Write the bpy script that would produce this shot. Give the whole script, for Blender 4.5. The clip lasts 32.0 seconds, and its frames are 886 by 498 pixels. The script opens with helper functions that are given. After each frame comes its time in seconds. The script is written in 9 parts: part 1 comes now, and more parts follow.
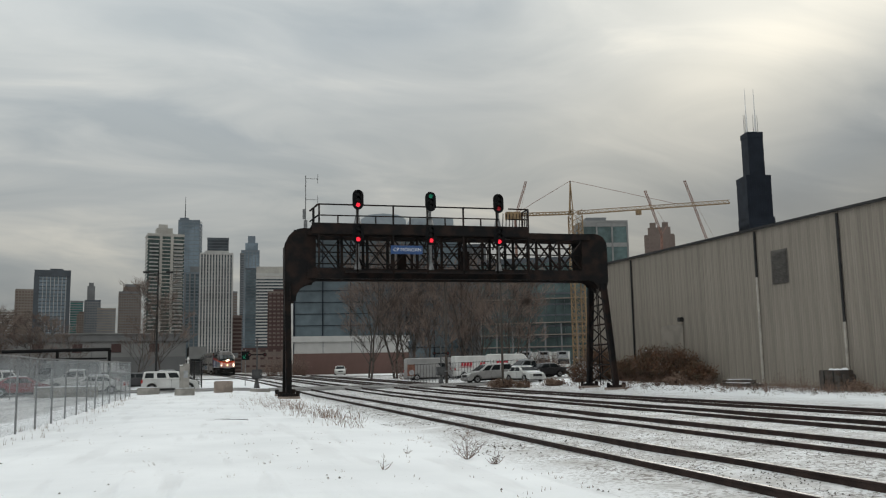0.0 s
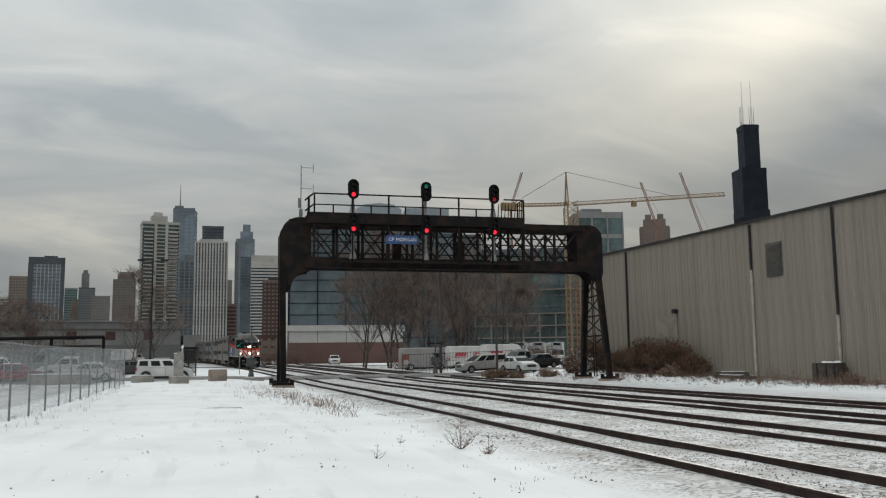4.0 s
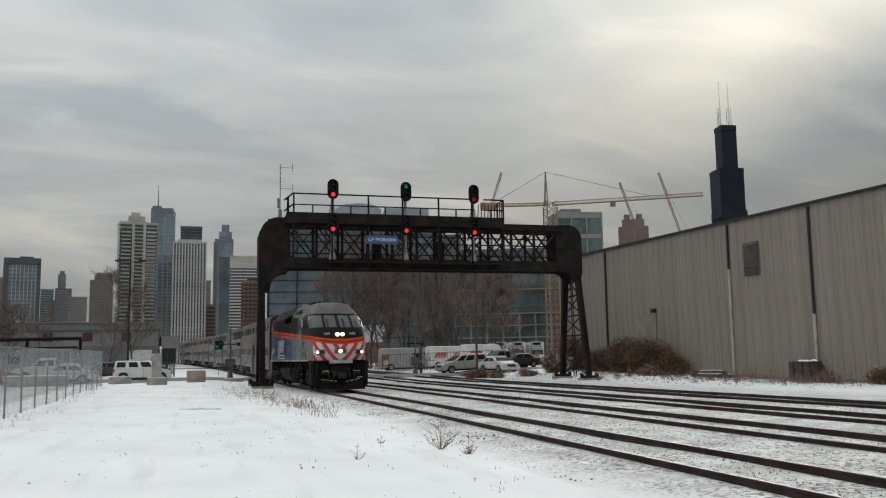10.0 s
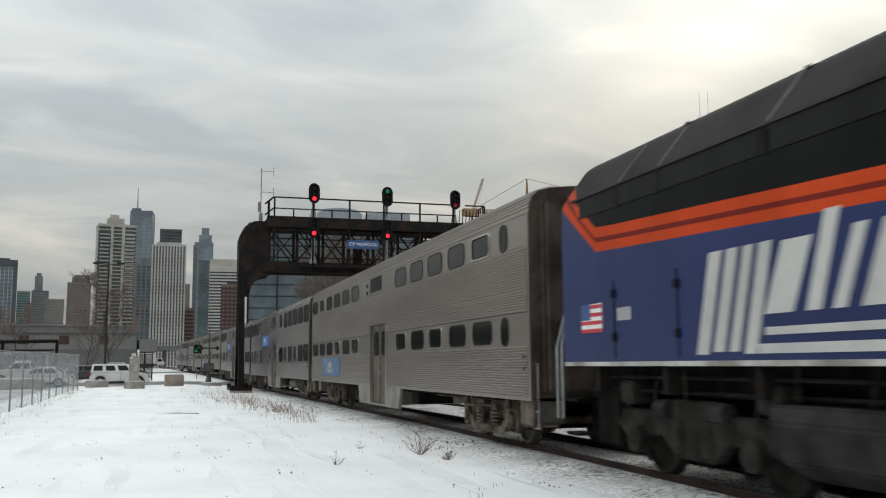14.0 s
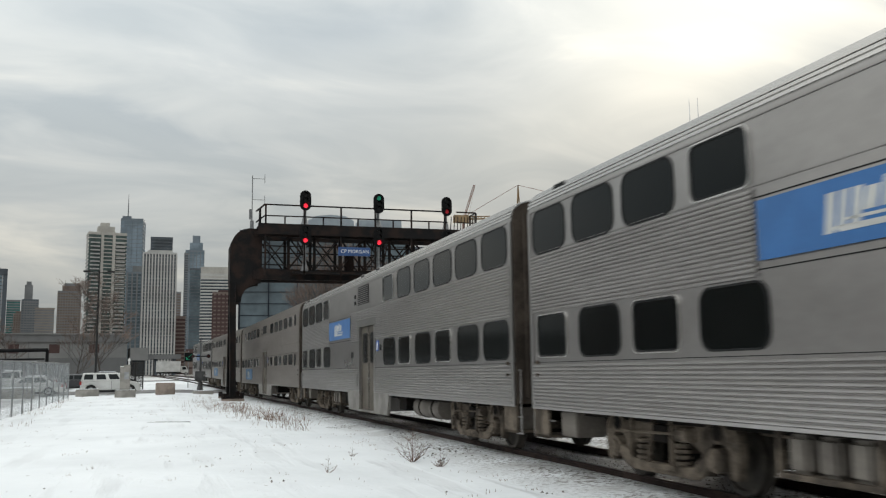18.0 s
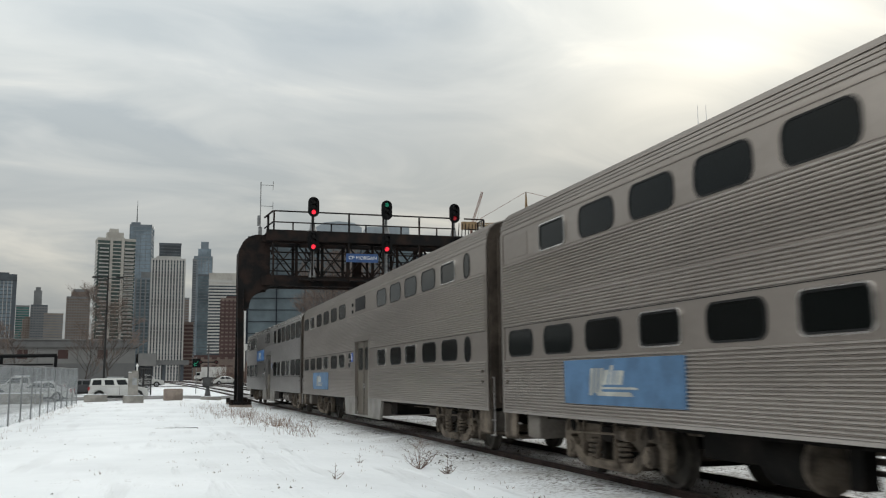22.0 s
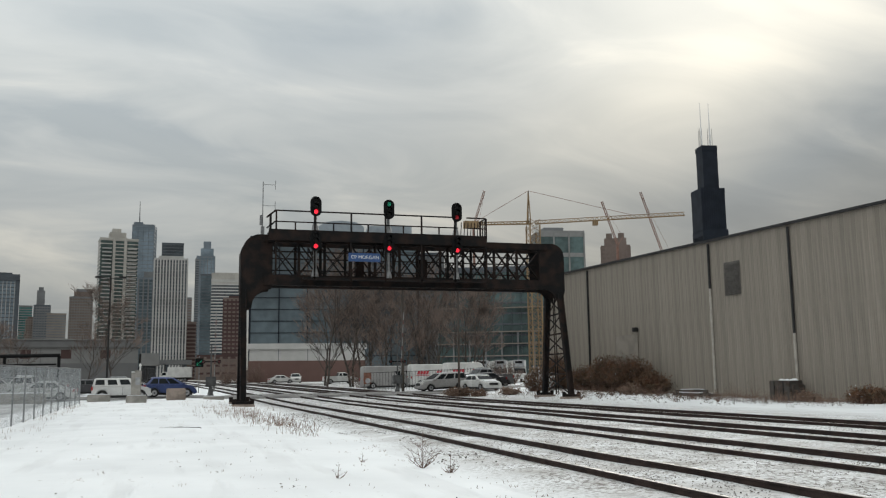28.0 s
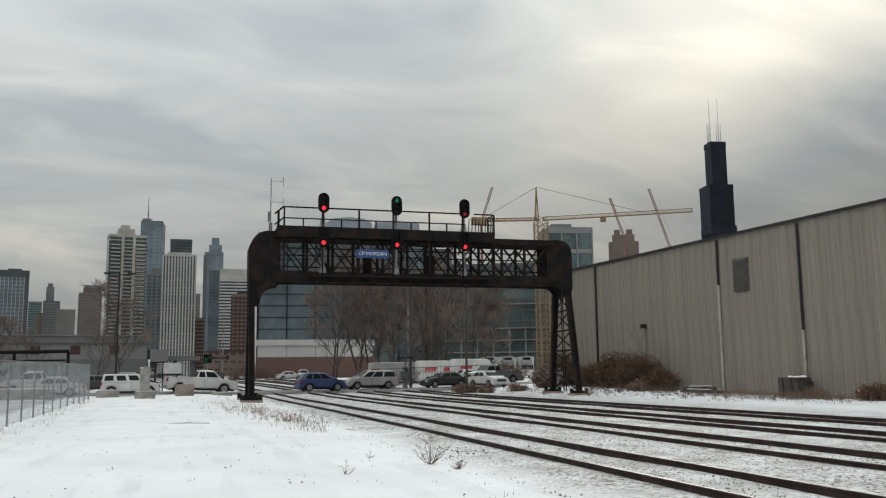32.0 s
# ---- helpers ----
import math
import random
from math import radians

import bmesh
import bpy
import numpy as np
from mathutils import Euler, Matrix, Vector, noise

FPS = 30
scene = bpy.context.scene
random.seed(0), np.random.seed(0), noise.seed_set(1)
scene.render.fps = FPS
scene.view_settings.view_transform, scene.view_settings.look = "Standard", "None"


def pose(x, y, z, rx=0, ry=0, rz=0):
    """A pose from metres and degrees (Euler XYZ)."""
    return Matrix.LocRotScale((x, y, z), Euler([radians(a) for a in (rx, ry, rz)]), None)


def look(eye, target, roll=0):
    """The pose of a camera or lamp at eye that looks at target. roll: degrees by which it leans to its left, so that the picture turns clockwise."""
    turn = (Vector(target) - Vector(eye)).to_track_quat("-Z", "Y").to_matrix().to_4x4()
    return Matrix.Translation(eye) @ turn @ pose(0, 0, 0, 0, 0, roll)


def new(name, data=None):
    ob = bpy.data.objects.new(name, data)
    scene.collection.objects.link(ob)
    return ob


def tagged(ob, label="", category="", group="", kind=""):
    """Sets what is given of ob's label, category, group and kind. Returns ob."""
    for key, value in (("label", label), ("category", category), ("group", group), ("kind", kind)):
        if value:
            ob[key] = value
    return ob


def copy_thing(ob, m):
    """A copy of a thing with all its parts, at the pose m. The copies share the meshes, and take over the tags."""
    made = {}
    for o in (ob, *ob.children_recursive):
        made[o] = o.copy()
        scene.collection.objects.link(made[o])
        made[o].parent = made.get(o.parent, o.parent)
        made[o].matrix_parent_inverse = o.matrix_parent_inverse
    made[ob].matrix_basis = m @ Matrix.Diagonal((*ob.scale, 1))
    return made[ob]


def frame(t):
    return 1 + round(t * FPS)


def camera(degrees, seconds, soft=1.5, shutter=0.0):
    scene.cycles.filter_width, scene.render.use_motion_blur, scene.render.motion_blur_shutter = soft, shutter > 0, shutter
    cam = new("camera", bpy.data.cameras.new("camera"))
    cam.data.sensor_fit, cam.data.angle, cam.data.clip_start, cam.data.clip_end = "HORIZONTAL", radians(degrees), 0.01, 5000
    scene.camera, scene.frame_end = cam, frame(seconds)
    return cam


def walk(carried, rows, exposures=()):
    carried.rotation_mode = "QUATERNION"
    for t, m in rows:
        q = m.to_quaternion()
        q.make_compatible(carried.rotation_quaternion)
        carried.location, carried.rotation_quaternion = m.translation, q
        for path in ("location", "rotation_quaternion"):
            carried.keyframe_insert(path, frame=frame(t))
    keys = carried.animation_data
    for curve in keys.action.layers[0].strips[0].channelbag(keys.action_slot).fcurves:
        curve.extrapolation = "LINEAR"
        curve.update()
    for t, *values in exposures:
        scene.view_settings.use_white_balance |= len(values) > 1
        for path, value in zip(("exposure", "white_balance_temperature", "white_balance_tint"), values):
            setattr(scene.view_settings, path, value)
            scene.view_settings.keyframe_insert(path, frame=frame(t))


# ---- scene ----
# The camera: a hand-held camcorder on the snow bank beside the tracks.
# World: x to the right of the tracks' line, y along it towards the city, z up from the top of the rails.
EYE = (0.0, 0.0, 1.635)
cam = camera(52.89, 32.0, soft=1.2, shutter=0.3)


def aim(pan, tilt, lean):
    return Matrix.Translation(EYE) @ pose(0, 0, 0, 0, 0, pan) @ pose(0, 0, 0, 90 + tilt) @ pose(0, 0, 0, 0, 0, lean)


VIEW = [
    (0.0, -14.103, 7.647, -1.035),
    (0.5, -14.071, 7.743, -1.097),
    (1.0, -14.171, 7.707, -0.855),
    (1.5, -14.070, 7.465, -0.760),
    (2.0, -14.051, 7.290, -0.707),
    (2.5, -14.178, 7.127, -0.645),
    (3.0, -14.352, 7.053, -0.627),
    (3.5, -14.372, 7.007, -0.647),
    (5.5, -14.618, 7.080, -0.558),
    (6.0, -14.791, 7.133, -0.789),
    (6.5, -14.951, 7.213, -0.821),
    (7.0, -15.111, 7.142, -0.874),
    (7.5, -15.233, 7.003, -0.832),
    (8.0, -15.249, 7.035, -0.820),
    (8.5, -15.300, 7.224, -0.756),
    (9.0, -15.406, 7.291, -0.736),
    (9.5, -15.552, 7.099, -0.832),
    (10.0, -15.708, 6.998, -0.858),
    (10.5, -15.749, 7.019, -0.756),
    (11.0, -15.753, 7.018, -0.766),
    (11.5, -15.801, 7.074, -0.768),
    (11.8, -15.845, 7.178, -0.736),
    (12.0, -15.870, 7.144, -0.848),
    (12.5, -16.119, 7.310, -0.749),
    (13.0, -17.024, 7.522, -0.950),
    (13.5, -16.984, 7.488, -0.543),
    (14.0, -16.943, 7.338, -0.462),
    (14.5, -17.120, 7.270, -0.575),
    (16.5, -17.339, 7.279, -0.535),
    (17.0, -17.441, 7.366, -0.712),
    (17.5, -17.511, 7.487, -0.772),
    (18.0, -17.490, 7.759, -0.795),
    (18.5, -17.405, 7.863, -0.859),
    (19.0, -17.356, 7.932, -0.773),
    (19.5, -17.343, 7.986, -0.819),
    (20.0, -17.041, 8.156, -0.704),
    (20.5, -16.886, 8.359, -0.596),
    (21.0, -16.850, 8.346, -0.423),
    (21.5, -16.911, 8.261, -0.553),
    (22.0, -16.991, 8.196, -0.587),
    (22.5, -16.993, 8.283, -0.872),
    (23.0, -17.009, 8.473, -1.002),
    (23.5, -16.972, 8.621, -1.027),
    (24.0, -16.767, 8.748, -0.893),
    (24.5, -16.836, 8.883, -1.121),
    (25.0, -16.749, 8.878, -0.867),
    (25.5, -16.745, 8.856, -0.851),
    (27.5, -16.909, 8.269, -0.776),
    (28.0, -16.838, 8.138, -0.715),
    (28.5, -16.720, 8.132, -0.632),
    (29.0, -16.614, 8.122, -0.557),
    (29.5, -16.485, 8.010, -0.505),
    (30.0, -16.287, 7.850, -0.439),
    (30.5, -16.281, 7.838, -0.424),
    (31.0, -16.346, 7.742, -0.481),
    (31.5, -16.392, 7.785, -0.537),
    (32.0, -16.333, 7.913, -0.630),
]
# the camera opens up a little while the train fills the picture
EXPOSURES = [(0, 0.12), (12.2, 0.14), (13.6, 0.38), (17, 0.46), (21, 0.40), (25.0, 0.34), (27.5, 0.26), (32, 0.22)]
walk(cam, [(t, aim(a, b, c)) for t, a, b, c in VIEW], EXPOSURES)

# Overcast winter sky: a thin bright patch to the south-east, grey streaked cloud elsewhere.
SUN_AZ, SUN_EL = 34.0, 19.0
world = bpy.data.worlds.new("overcast_sky")
scene.world = world
world.use_nodes = True


def sky():
    nt = world.node_tree
    n, l = nt.nodes, nt.links
    n.clear()
    out = n.new("ShaderNodeOutputWorld")
    bg = n.new("ShaderNodeBackground")
    tc = n.new("ShaderNodeTexCoord")
    nish = n.new("ShaderNodeTexSky")
    nish.sky_type = "NISHITA"
    nish.sun_disc = False
    nish.sun_elevation = radians(SUN_EL)
    nish.sun_rotation = radians(SUN_AZ)
    # cloud sheet: the direction is flattened onto a plane overhead so that streaks close up at the horizon
    sep = n.new("ShaderNodeSeparateXYZ")
    l.new(tc.outputs["Generated"], sep.inputs[0])

    def m(op, a, b=None, c=None):
        k = n.new("ShaderNodeMath")
        k.operation = op
        for i, v in enumerate((a, b, c)):
            if v is None:
                continue
            if isinstance(v, (int, float)):
                k.inputs[i].default_value = v
            else:
                l.new(v, k.inputs[i])
        return k.outputs[0]

    up = m("ADD", m("MAXIMUM", sep.outputs[2], 0.0), 0.30)
    comb = n.new("ShaderNodeCombineXYZ")
    l.new(m("DIVIDE", sep.outputs[0], up), comb.inputs[0])
    l.new(m("DIVIDE", sep.outputs[1], up), comb.inputs[1])
    mp = n.new("ShaderNodeMapping")
    mp.inputs["Rotation"].default_value = (0, 0, radians(-32))
    mp.inputs["Scale"].default_value = (0.8, 1.6, 1)
    l.new(comb.outputs[0], mp.inputs[0])
    n1 = n.new("ShaderNodeTexNoise")
    n1.inputs["Scale"].default_value = 2.3
    n1.inputs["Detail"].default_value = 7
    n1.inputs["Roughness"].default_value = 0.52
    n1.inputs["Distortion"].default_value = 1.1
    l.new(mp.outputs[0], n1.inputs["Vector"])
    n2 = n.new("ShaderNodeTexNoise")
    n2.inputs["Scale"].default_value = 0.7
    n2.inputs["Detail"].default_value = 3
    l.new(mp.outputs[0], n2.inputs["Vector"])
    cloud = m("ADD", m("MULTIPLY", n1.outputs[0], 0.45), m("MULTIPLY", n2.outputs[0], 0.55))
    ramp = n.new("ShaderNodeValToRGB")
    ramp.color_ramp.elements[0].position = 0.39
    ramp.color_ramp.elements[0].color = (0.325, 0.355, 0.365, 1)
    ramp.color_ramp.elements[1].position = 0.63
    ramp.color_ramp.elements[1].color = (0.625, 0.615, 0.56, 1)
    e = ramp.color_ramp.elements.new(0.5)
    e.color = (0.42, 0.44, 0.435, 1)
    l.new(cloud, ramp.inputs[0])
    # the veiled sun: a wide warm brightening of the cloud round its direction
    dot = n.new("ShaderNodeVectorMath")
    dot.operation = "DOT_PRODUCT"
    az, el = radians(SUN_AZ), radians(SUN_EL)
    dot.inputs[1].default_value = (math.sin(az) * math.cos(el), math.cos(az) * math.cos(el), math.sin(el))
    l.new(tc.outputs["Generated"], dot.inputs[0])
    glow = m("POWER", m("MAXIMUM", dot.outputs["Value"], 0.0), 46.0)
    glow = m("MULTIPLY", glow, m("ADD", m("MULTIPLY", n2.outputs[0], 1.2), 0.1))
    gcol = n.new("ShaderNodeVectorMath")
    gcol.operation = "SCALE"
    gcol.inputs[0].default_value = (0.26, 0.24, 0.185)
    l.new(glow, gcol.inputs["Scale"])
    add = n.new("ShaderNodeVectorMath")
    add.operation = "ADD"
    l.new(ramp.outputs[0], add.inputs[0])
    l.new(gcol.outputs[0], add.inputs[1])
    # longer banks and rifts in the sheet: middle (across, up), slant, half length, half width, brightening or darkening
    inv = m("DIVIDE", 1.0, m("MAXIMUM", sep.outputs[1], 0.05))
    wob = m("MULTIPLY", m("SUBTRACT", n1.outputs[0], 0.5), 0.16)
    uu = m("ADD", m("MULTIPLY", sep.outputs[0], inv), wob)
    vv = m("ADD", m("MULTIPLY", sep.outputs[2], inv), m("MULTIPLY", wob, 0.8))
    banks = None
    for cu, cv, sl, hl, hw, amp in ((0.82, 0.29, 26, 0.24, 0.055, -0.28), (0.66, 0.17, 8, 0.30, 0.06, -0.14), (0.24, 0.41, 16, 0.16, 0.025, -0.10), (0.46, 0.30, 20, 0.22, 0.05, 0.15), (0.72, 0.42, 30, 0.22, 0.06, 0.10), (-0.08, 0.33, -10, 0.18, 0.04, 0.08), (0.02, 0.265, -14, 0.16, 0.02, -0.08), (0.20, 0.19, 0, 0.26, 0.09, 0.13)):
        c_, s_ = math.cos(radians(sl)), math.sin(radians(sl))
        du, dv = m("SUBTRACT", uu, cu), m("SUBTRACT", vv, cv)
        a_ = m("DIVIDE", m("ADD", m("MULTIPLY", du, c_), m("MULTIPLY", dv, s_)), hl)
        b_ = m("DIVIDE", m("SUBTRACT", m("MULTIPLY", dv, c_), m("MULTIPLY", du, s_)), hw)
        g_ = m("MULTIPLY", m("EXPONENT", m("MULTIPLY", m("ADD", m("MULTIPLY", a_, a_), m("MULTIPLY", b_, b_)), -1.0)), amp)
        banks = g_ if banks is None else m("ADD", banks, g_)
    tint = n.new("ShaderNodeCombineXYZ")
    for i, k in enumerate((1.22, 1.0, 0.72)):
        l.new(m("ADD", m("MULTIPLY", banks, k), 1.0), tint.inputs[i])
    shade = n.new("ShaderNodeVectorMath")
    shade.operation = "MULTIPLY"
    l.new(add.outputs[0], shade.inputs[0])
    l.new(tint.outputs[0], shade.inputs[1])
    add = shade
    # a little clear sky above the cloud
    ns = n.new("ShaderNodeVectorMath")
    ns.operation = "SCALE"
    ns.inputs["Scale"].default_value = 0.05
    l.new(nish.outputs[0], ns.inputs[0])
    mix = n.new("ShaderNodeMix")
    mix.data_type = "RGBA"
    mix.inputs["Factor"].default_value = 0.93
    l.new(ns.outputs[0], mix.inputs["A"])
    l.new(add.outputs[0], mix.inputs["B"])
    l.new(mix.outputs["Result"], bg.inputs[0])
    # an overcast dome is brightest overhead
    z = m("MAXIMUM", sep.outputs[2], 0.0)
    dome = m("ADD", m("MINIMUM", m("ADD", m("MULTIPLY", z, 2.55), 0.47), 1.38), m("MULTIPLY", m("MAXIMUM", m("SUBTRACT", z, 0.36), 0.0), 1.1))
    # and thinner towards the lake on the left
    right = m("MULTIPLY", m("MAXIMUM", sep.outputs[0], 0.0), m("MAXIMUM", m("SUBTRACT", 0.82, m("MULTIPLY", z, 1.5)), 0.1))
    left = m("MULTIPLY", m("MINIMUM", sep.outputs[0], 0.0), m("SUBTRACT", m("MULTIPLY", z, 1.8), 0.3))
    side = m("SUBTRACT", m("SUBTRACT", 1.0, right), left)
    l.new(m("MULTIPLY", dome, side), bg.inputs[1])
    l.new(bg.outputs[0], out.inputs[0])


sky()
sun = new("sun", bpy.data.lights.new("sun", "SUN"))
sun.data.energy = 0.6
sun.data.angle = radians(25)
sun.data.color = (1.0, 0.95, 0.86)
_a, _e = radians(SUN_AZ), radians(SUN_EL)
sun.matrix_world = look((60 * math.sin(_a), 60 * math.cos(_a), 60 * math.tan(_e)), (0, 0, 0))

# Mesh helpers.
class M:
    """Collects faces; one M becomes one mesh."""

    def __init__(self):
        self.v, self.f, self.mi = [], [], []

    def face(self, pts, mi=0):
        i = len(self.v)
        self.v += [tuple(p) for p in pts]
        self.f.append(tuple(range(i, i + len(pts))))
        self.mi.append(mi)
        return self

    def hexa(self, p, mi=0):
        i = len(self.v)
        self.v += [tuple(q) for q in p]
        for a in ((0, 3, 2, 1), (4, 5, 6, 7), (0, 1, 5, 4), (1, 2, 6, 5), (2, 3, 7, 6), (3, 0, 4, 7)):
            self.f.append(tuple(i + b for b in a))
            self.mi.append(mi)
        return self

    def box(self, x0, x1, y0, y1, z0, z1, mi=0):
        return self.hexa([(x0, y0, z0), (x1, y0, z0), (x1, y1, z0), (x0, y1, z0),
                          (x0, y0, z1), (x1, y0, z1), (x1, y1, z1), (x0, y1, z1)], mi)

    def beam(self, p, q, w, d=None, side=None, mi=0):
        p, q = Vector(p), Vector(q)
        a = (q - p).normalized()
        s = Vector(side) if side else (Vector((0, 0, 1)) if abs(a.z) < 0.9 else Vector((0, 1, 0)))
        u = a.cross(s).normalized() * (w / 2)
        k = u.cross(a).normalized() * ((d or w) / 2)
        return self.hexa([p - u - k, p + u - k, p + u + k, p - u + k, q - u - k, q + u - k, q + u + k, q - u + k], mi)

    def cyl(self, p, q, r, n=8, r2=None, cap=True, mi=0):
        p, q = Vector(p), Vector(q)
        a = (q - p).normalized()
        s = Vector((0, 0, 1)) if abs(a.z) < 0.9 else Vector((0, 1, 0))
        u = a.cross(s).normalized()
        k = a.cross(u)
        r2 = r if r2 is None else r2
        i = len(self.v)
        for j in range(n):
            c, d = math.cos(2 * math.pi * j / n), math.sin(2 * math.pi * j / n)
            self.v.append(tuple(p + (u * c + k * d) * r))
            self.v.append(tuple(q + (u * c + k * d) * r2))
        for j in range(n):
            b = (j + 1) % n
            self.f.append((i + 2 * j, i + 2 * j + 1, i + 2 * b + 1, i + 2 * b))
            self.mi.append(mi)
        if cap:
            self.f.append(tuple(i + 2 * j for j in range(n)))
            self.f.append(tuple(i + 2 * j + 1 for j in reversed(range(n))))
            self.mi += [mi, mi]
        return self

    def prism(self, poly, axis, a, b, mi=0):
        """poly: outline in the two other axes (x,y,z order), pushed along axis from a to b."""
        def put(c, t):
            c = list(c)
            c.insert("xyz".index(axis), t)
            return tuple(c)
        n, i = len(poly), len(self.v)
        self.v += [put(c, a) for c in poly] + [put(c, b) for c in poly]
        self.f.append(tuple(i + j for j in range(n)))
        self.f.append(tuple(i + n + j for j in reversed(range(n))))
        self.mi += [mi, mi]
        for j in range(n):
            k = (j + 1) % n
            self.f.append((i + j, i + n + j, i + n + k, i + k))
            self.mi.append(mi)
        return self

    def grid(self, rows, mi=0, closed=False):
        i, n = len(self.v), len(rows[0])
        for r in rows:
            self.v += [tuple(c) for c in r]
        for a in range(len(rows) - 1):
            for b in range(n if closed else n - 1):
                c = (b + 1) % n
                self.f.append((i + a * n + b, i + a * n + c, i + (a + 1) * n + c, i + (a + 1) * n + b))
                self.mi.append(mi)
        return self

    def mesh(self, name, mats, smooth=False, bevel=0.0, fix=True):
        me = bpy.data.meshes.new(name)
        me.from_pydata(self.v, [], self.f)
        for m in (mats if isinstance(mats, (list, tuple)) else [mats]):
            me.materials.append(m)
        if any(self.mi):
            me.polygons.foreach_set("material_index", self.mi)
        if fix or bevel:
            bm = bmesh.new()
            bm.from_mesh(me)
            if fix:
                bmesh.ops.recalc_face_normals(bm, faces=bm.faces)
            if bevel:
                bmesh.ops.bevel(bm, geom=list(bm.edges), offset=bevel, segments=2, affect="EDGES", clamp_overlap=True)
            bm.to_mesh(me)
            bm.free()
        if smooth:
            me.shade_smooth()
            if smooth != "all":
                me.set_sharp_from_angle(angle=radians(35))
        return me


def thing(name, m, label, category, group="", kind=""):
    ob = new(name)
    ob.empty_display_size = 0.2
    ob.matrix_basis = m
    return tagged(ob, label, category, group, kind)


def part(name, m, mat, parent=None, label="", smooth=False, bevel=0.0, at=None):
    me = m if isinstance(m, bpy.types.Mesh) else m.mesh(name, mat, smooth, bevel)
    ob = new(name, me)
    if parent:
        ob.parent = parent
    if at is not None:
        ob.matrix_basis = at if isinstance(at, Matrix) else Matrix.Translation(at)
    return tagged(ob, label)


def solo(name, m, mat, label, category, group="", kind="", smooth=False, bevel=0.0, at=None):
    """A thing that is one mesh."""
    ob = part(name, m, mat, None, "", smooth, bevel, at)
    return tagged(ob, label, category, group, kind)


def rrect(a0, a1, b0, b1, r, n=4):
    """Outline of a rectangle with rounded corners."""
    out = []
    for ca, cb, s in ((a1 - r, b1 - r, 0), (a0 + r, b1 - r, 90), (a0 + r, b0 + r, 180), (a1 - r, b0 + r, 270)):
        for j in range(n + 1):
            t = radians(s + 90 * j / n)
            out.append((ca + r * math.cos(t), cb + r * math.sin(t)))
    return out


def ring(outer, inner, axis, a, b):
    """A frame: the space between two outlines of as many corners, from a to b along the axis."""
    m = M()

    def put(c, t):
        c = list(c)
        c.insert("xyz".index(axis), t)
        return tuple(c)
    n = len(outer)
    m.v = [put(c, a) for c in outer] + [put(c, b) for c in outer] + [put(c, b) for c in inner] + [put(c, a) for c in inner]
    for s in range(4):
        for j in range(n):
            k = (j + 1) % n
            m.f.append((s * n + j, s * n + k, ((s + 1) % 4) * n + k, ((s + 1) % 4) * n + j))
            m.mi.append(0)
    return m


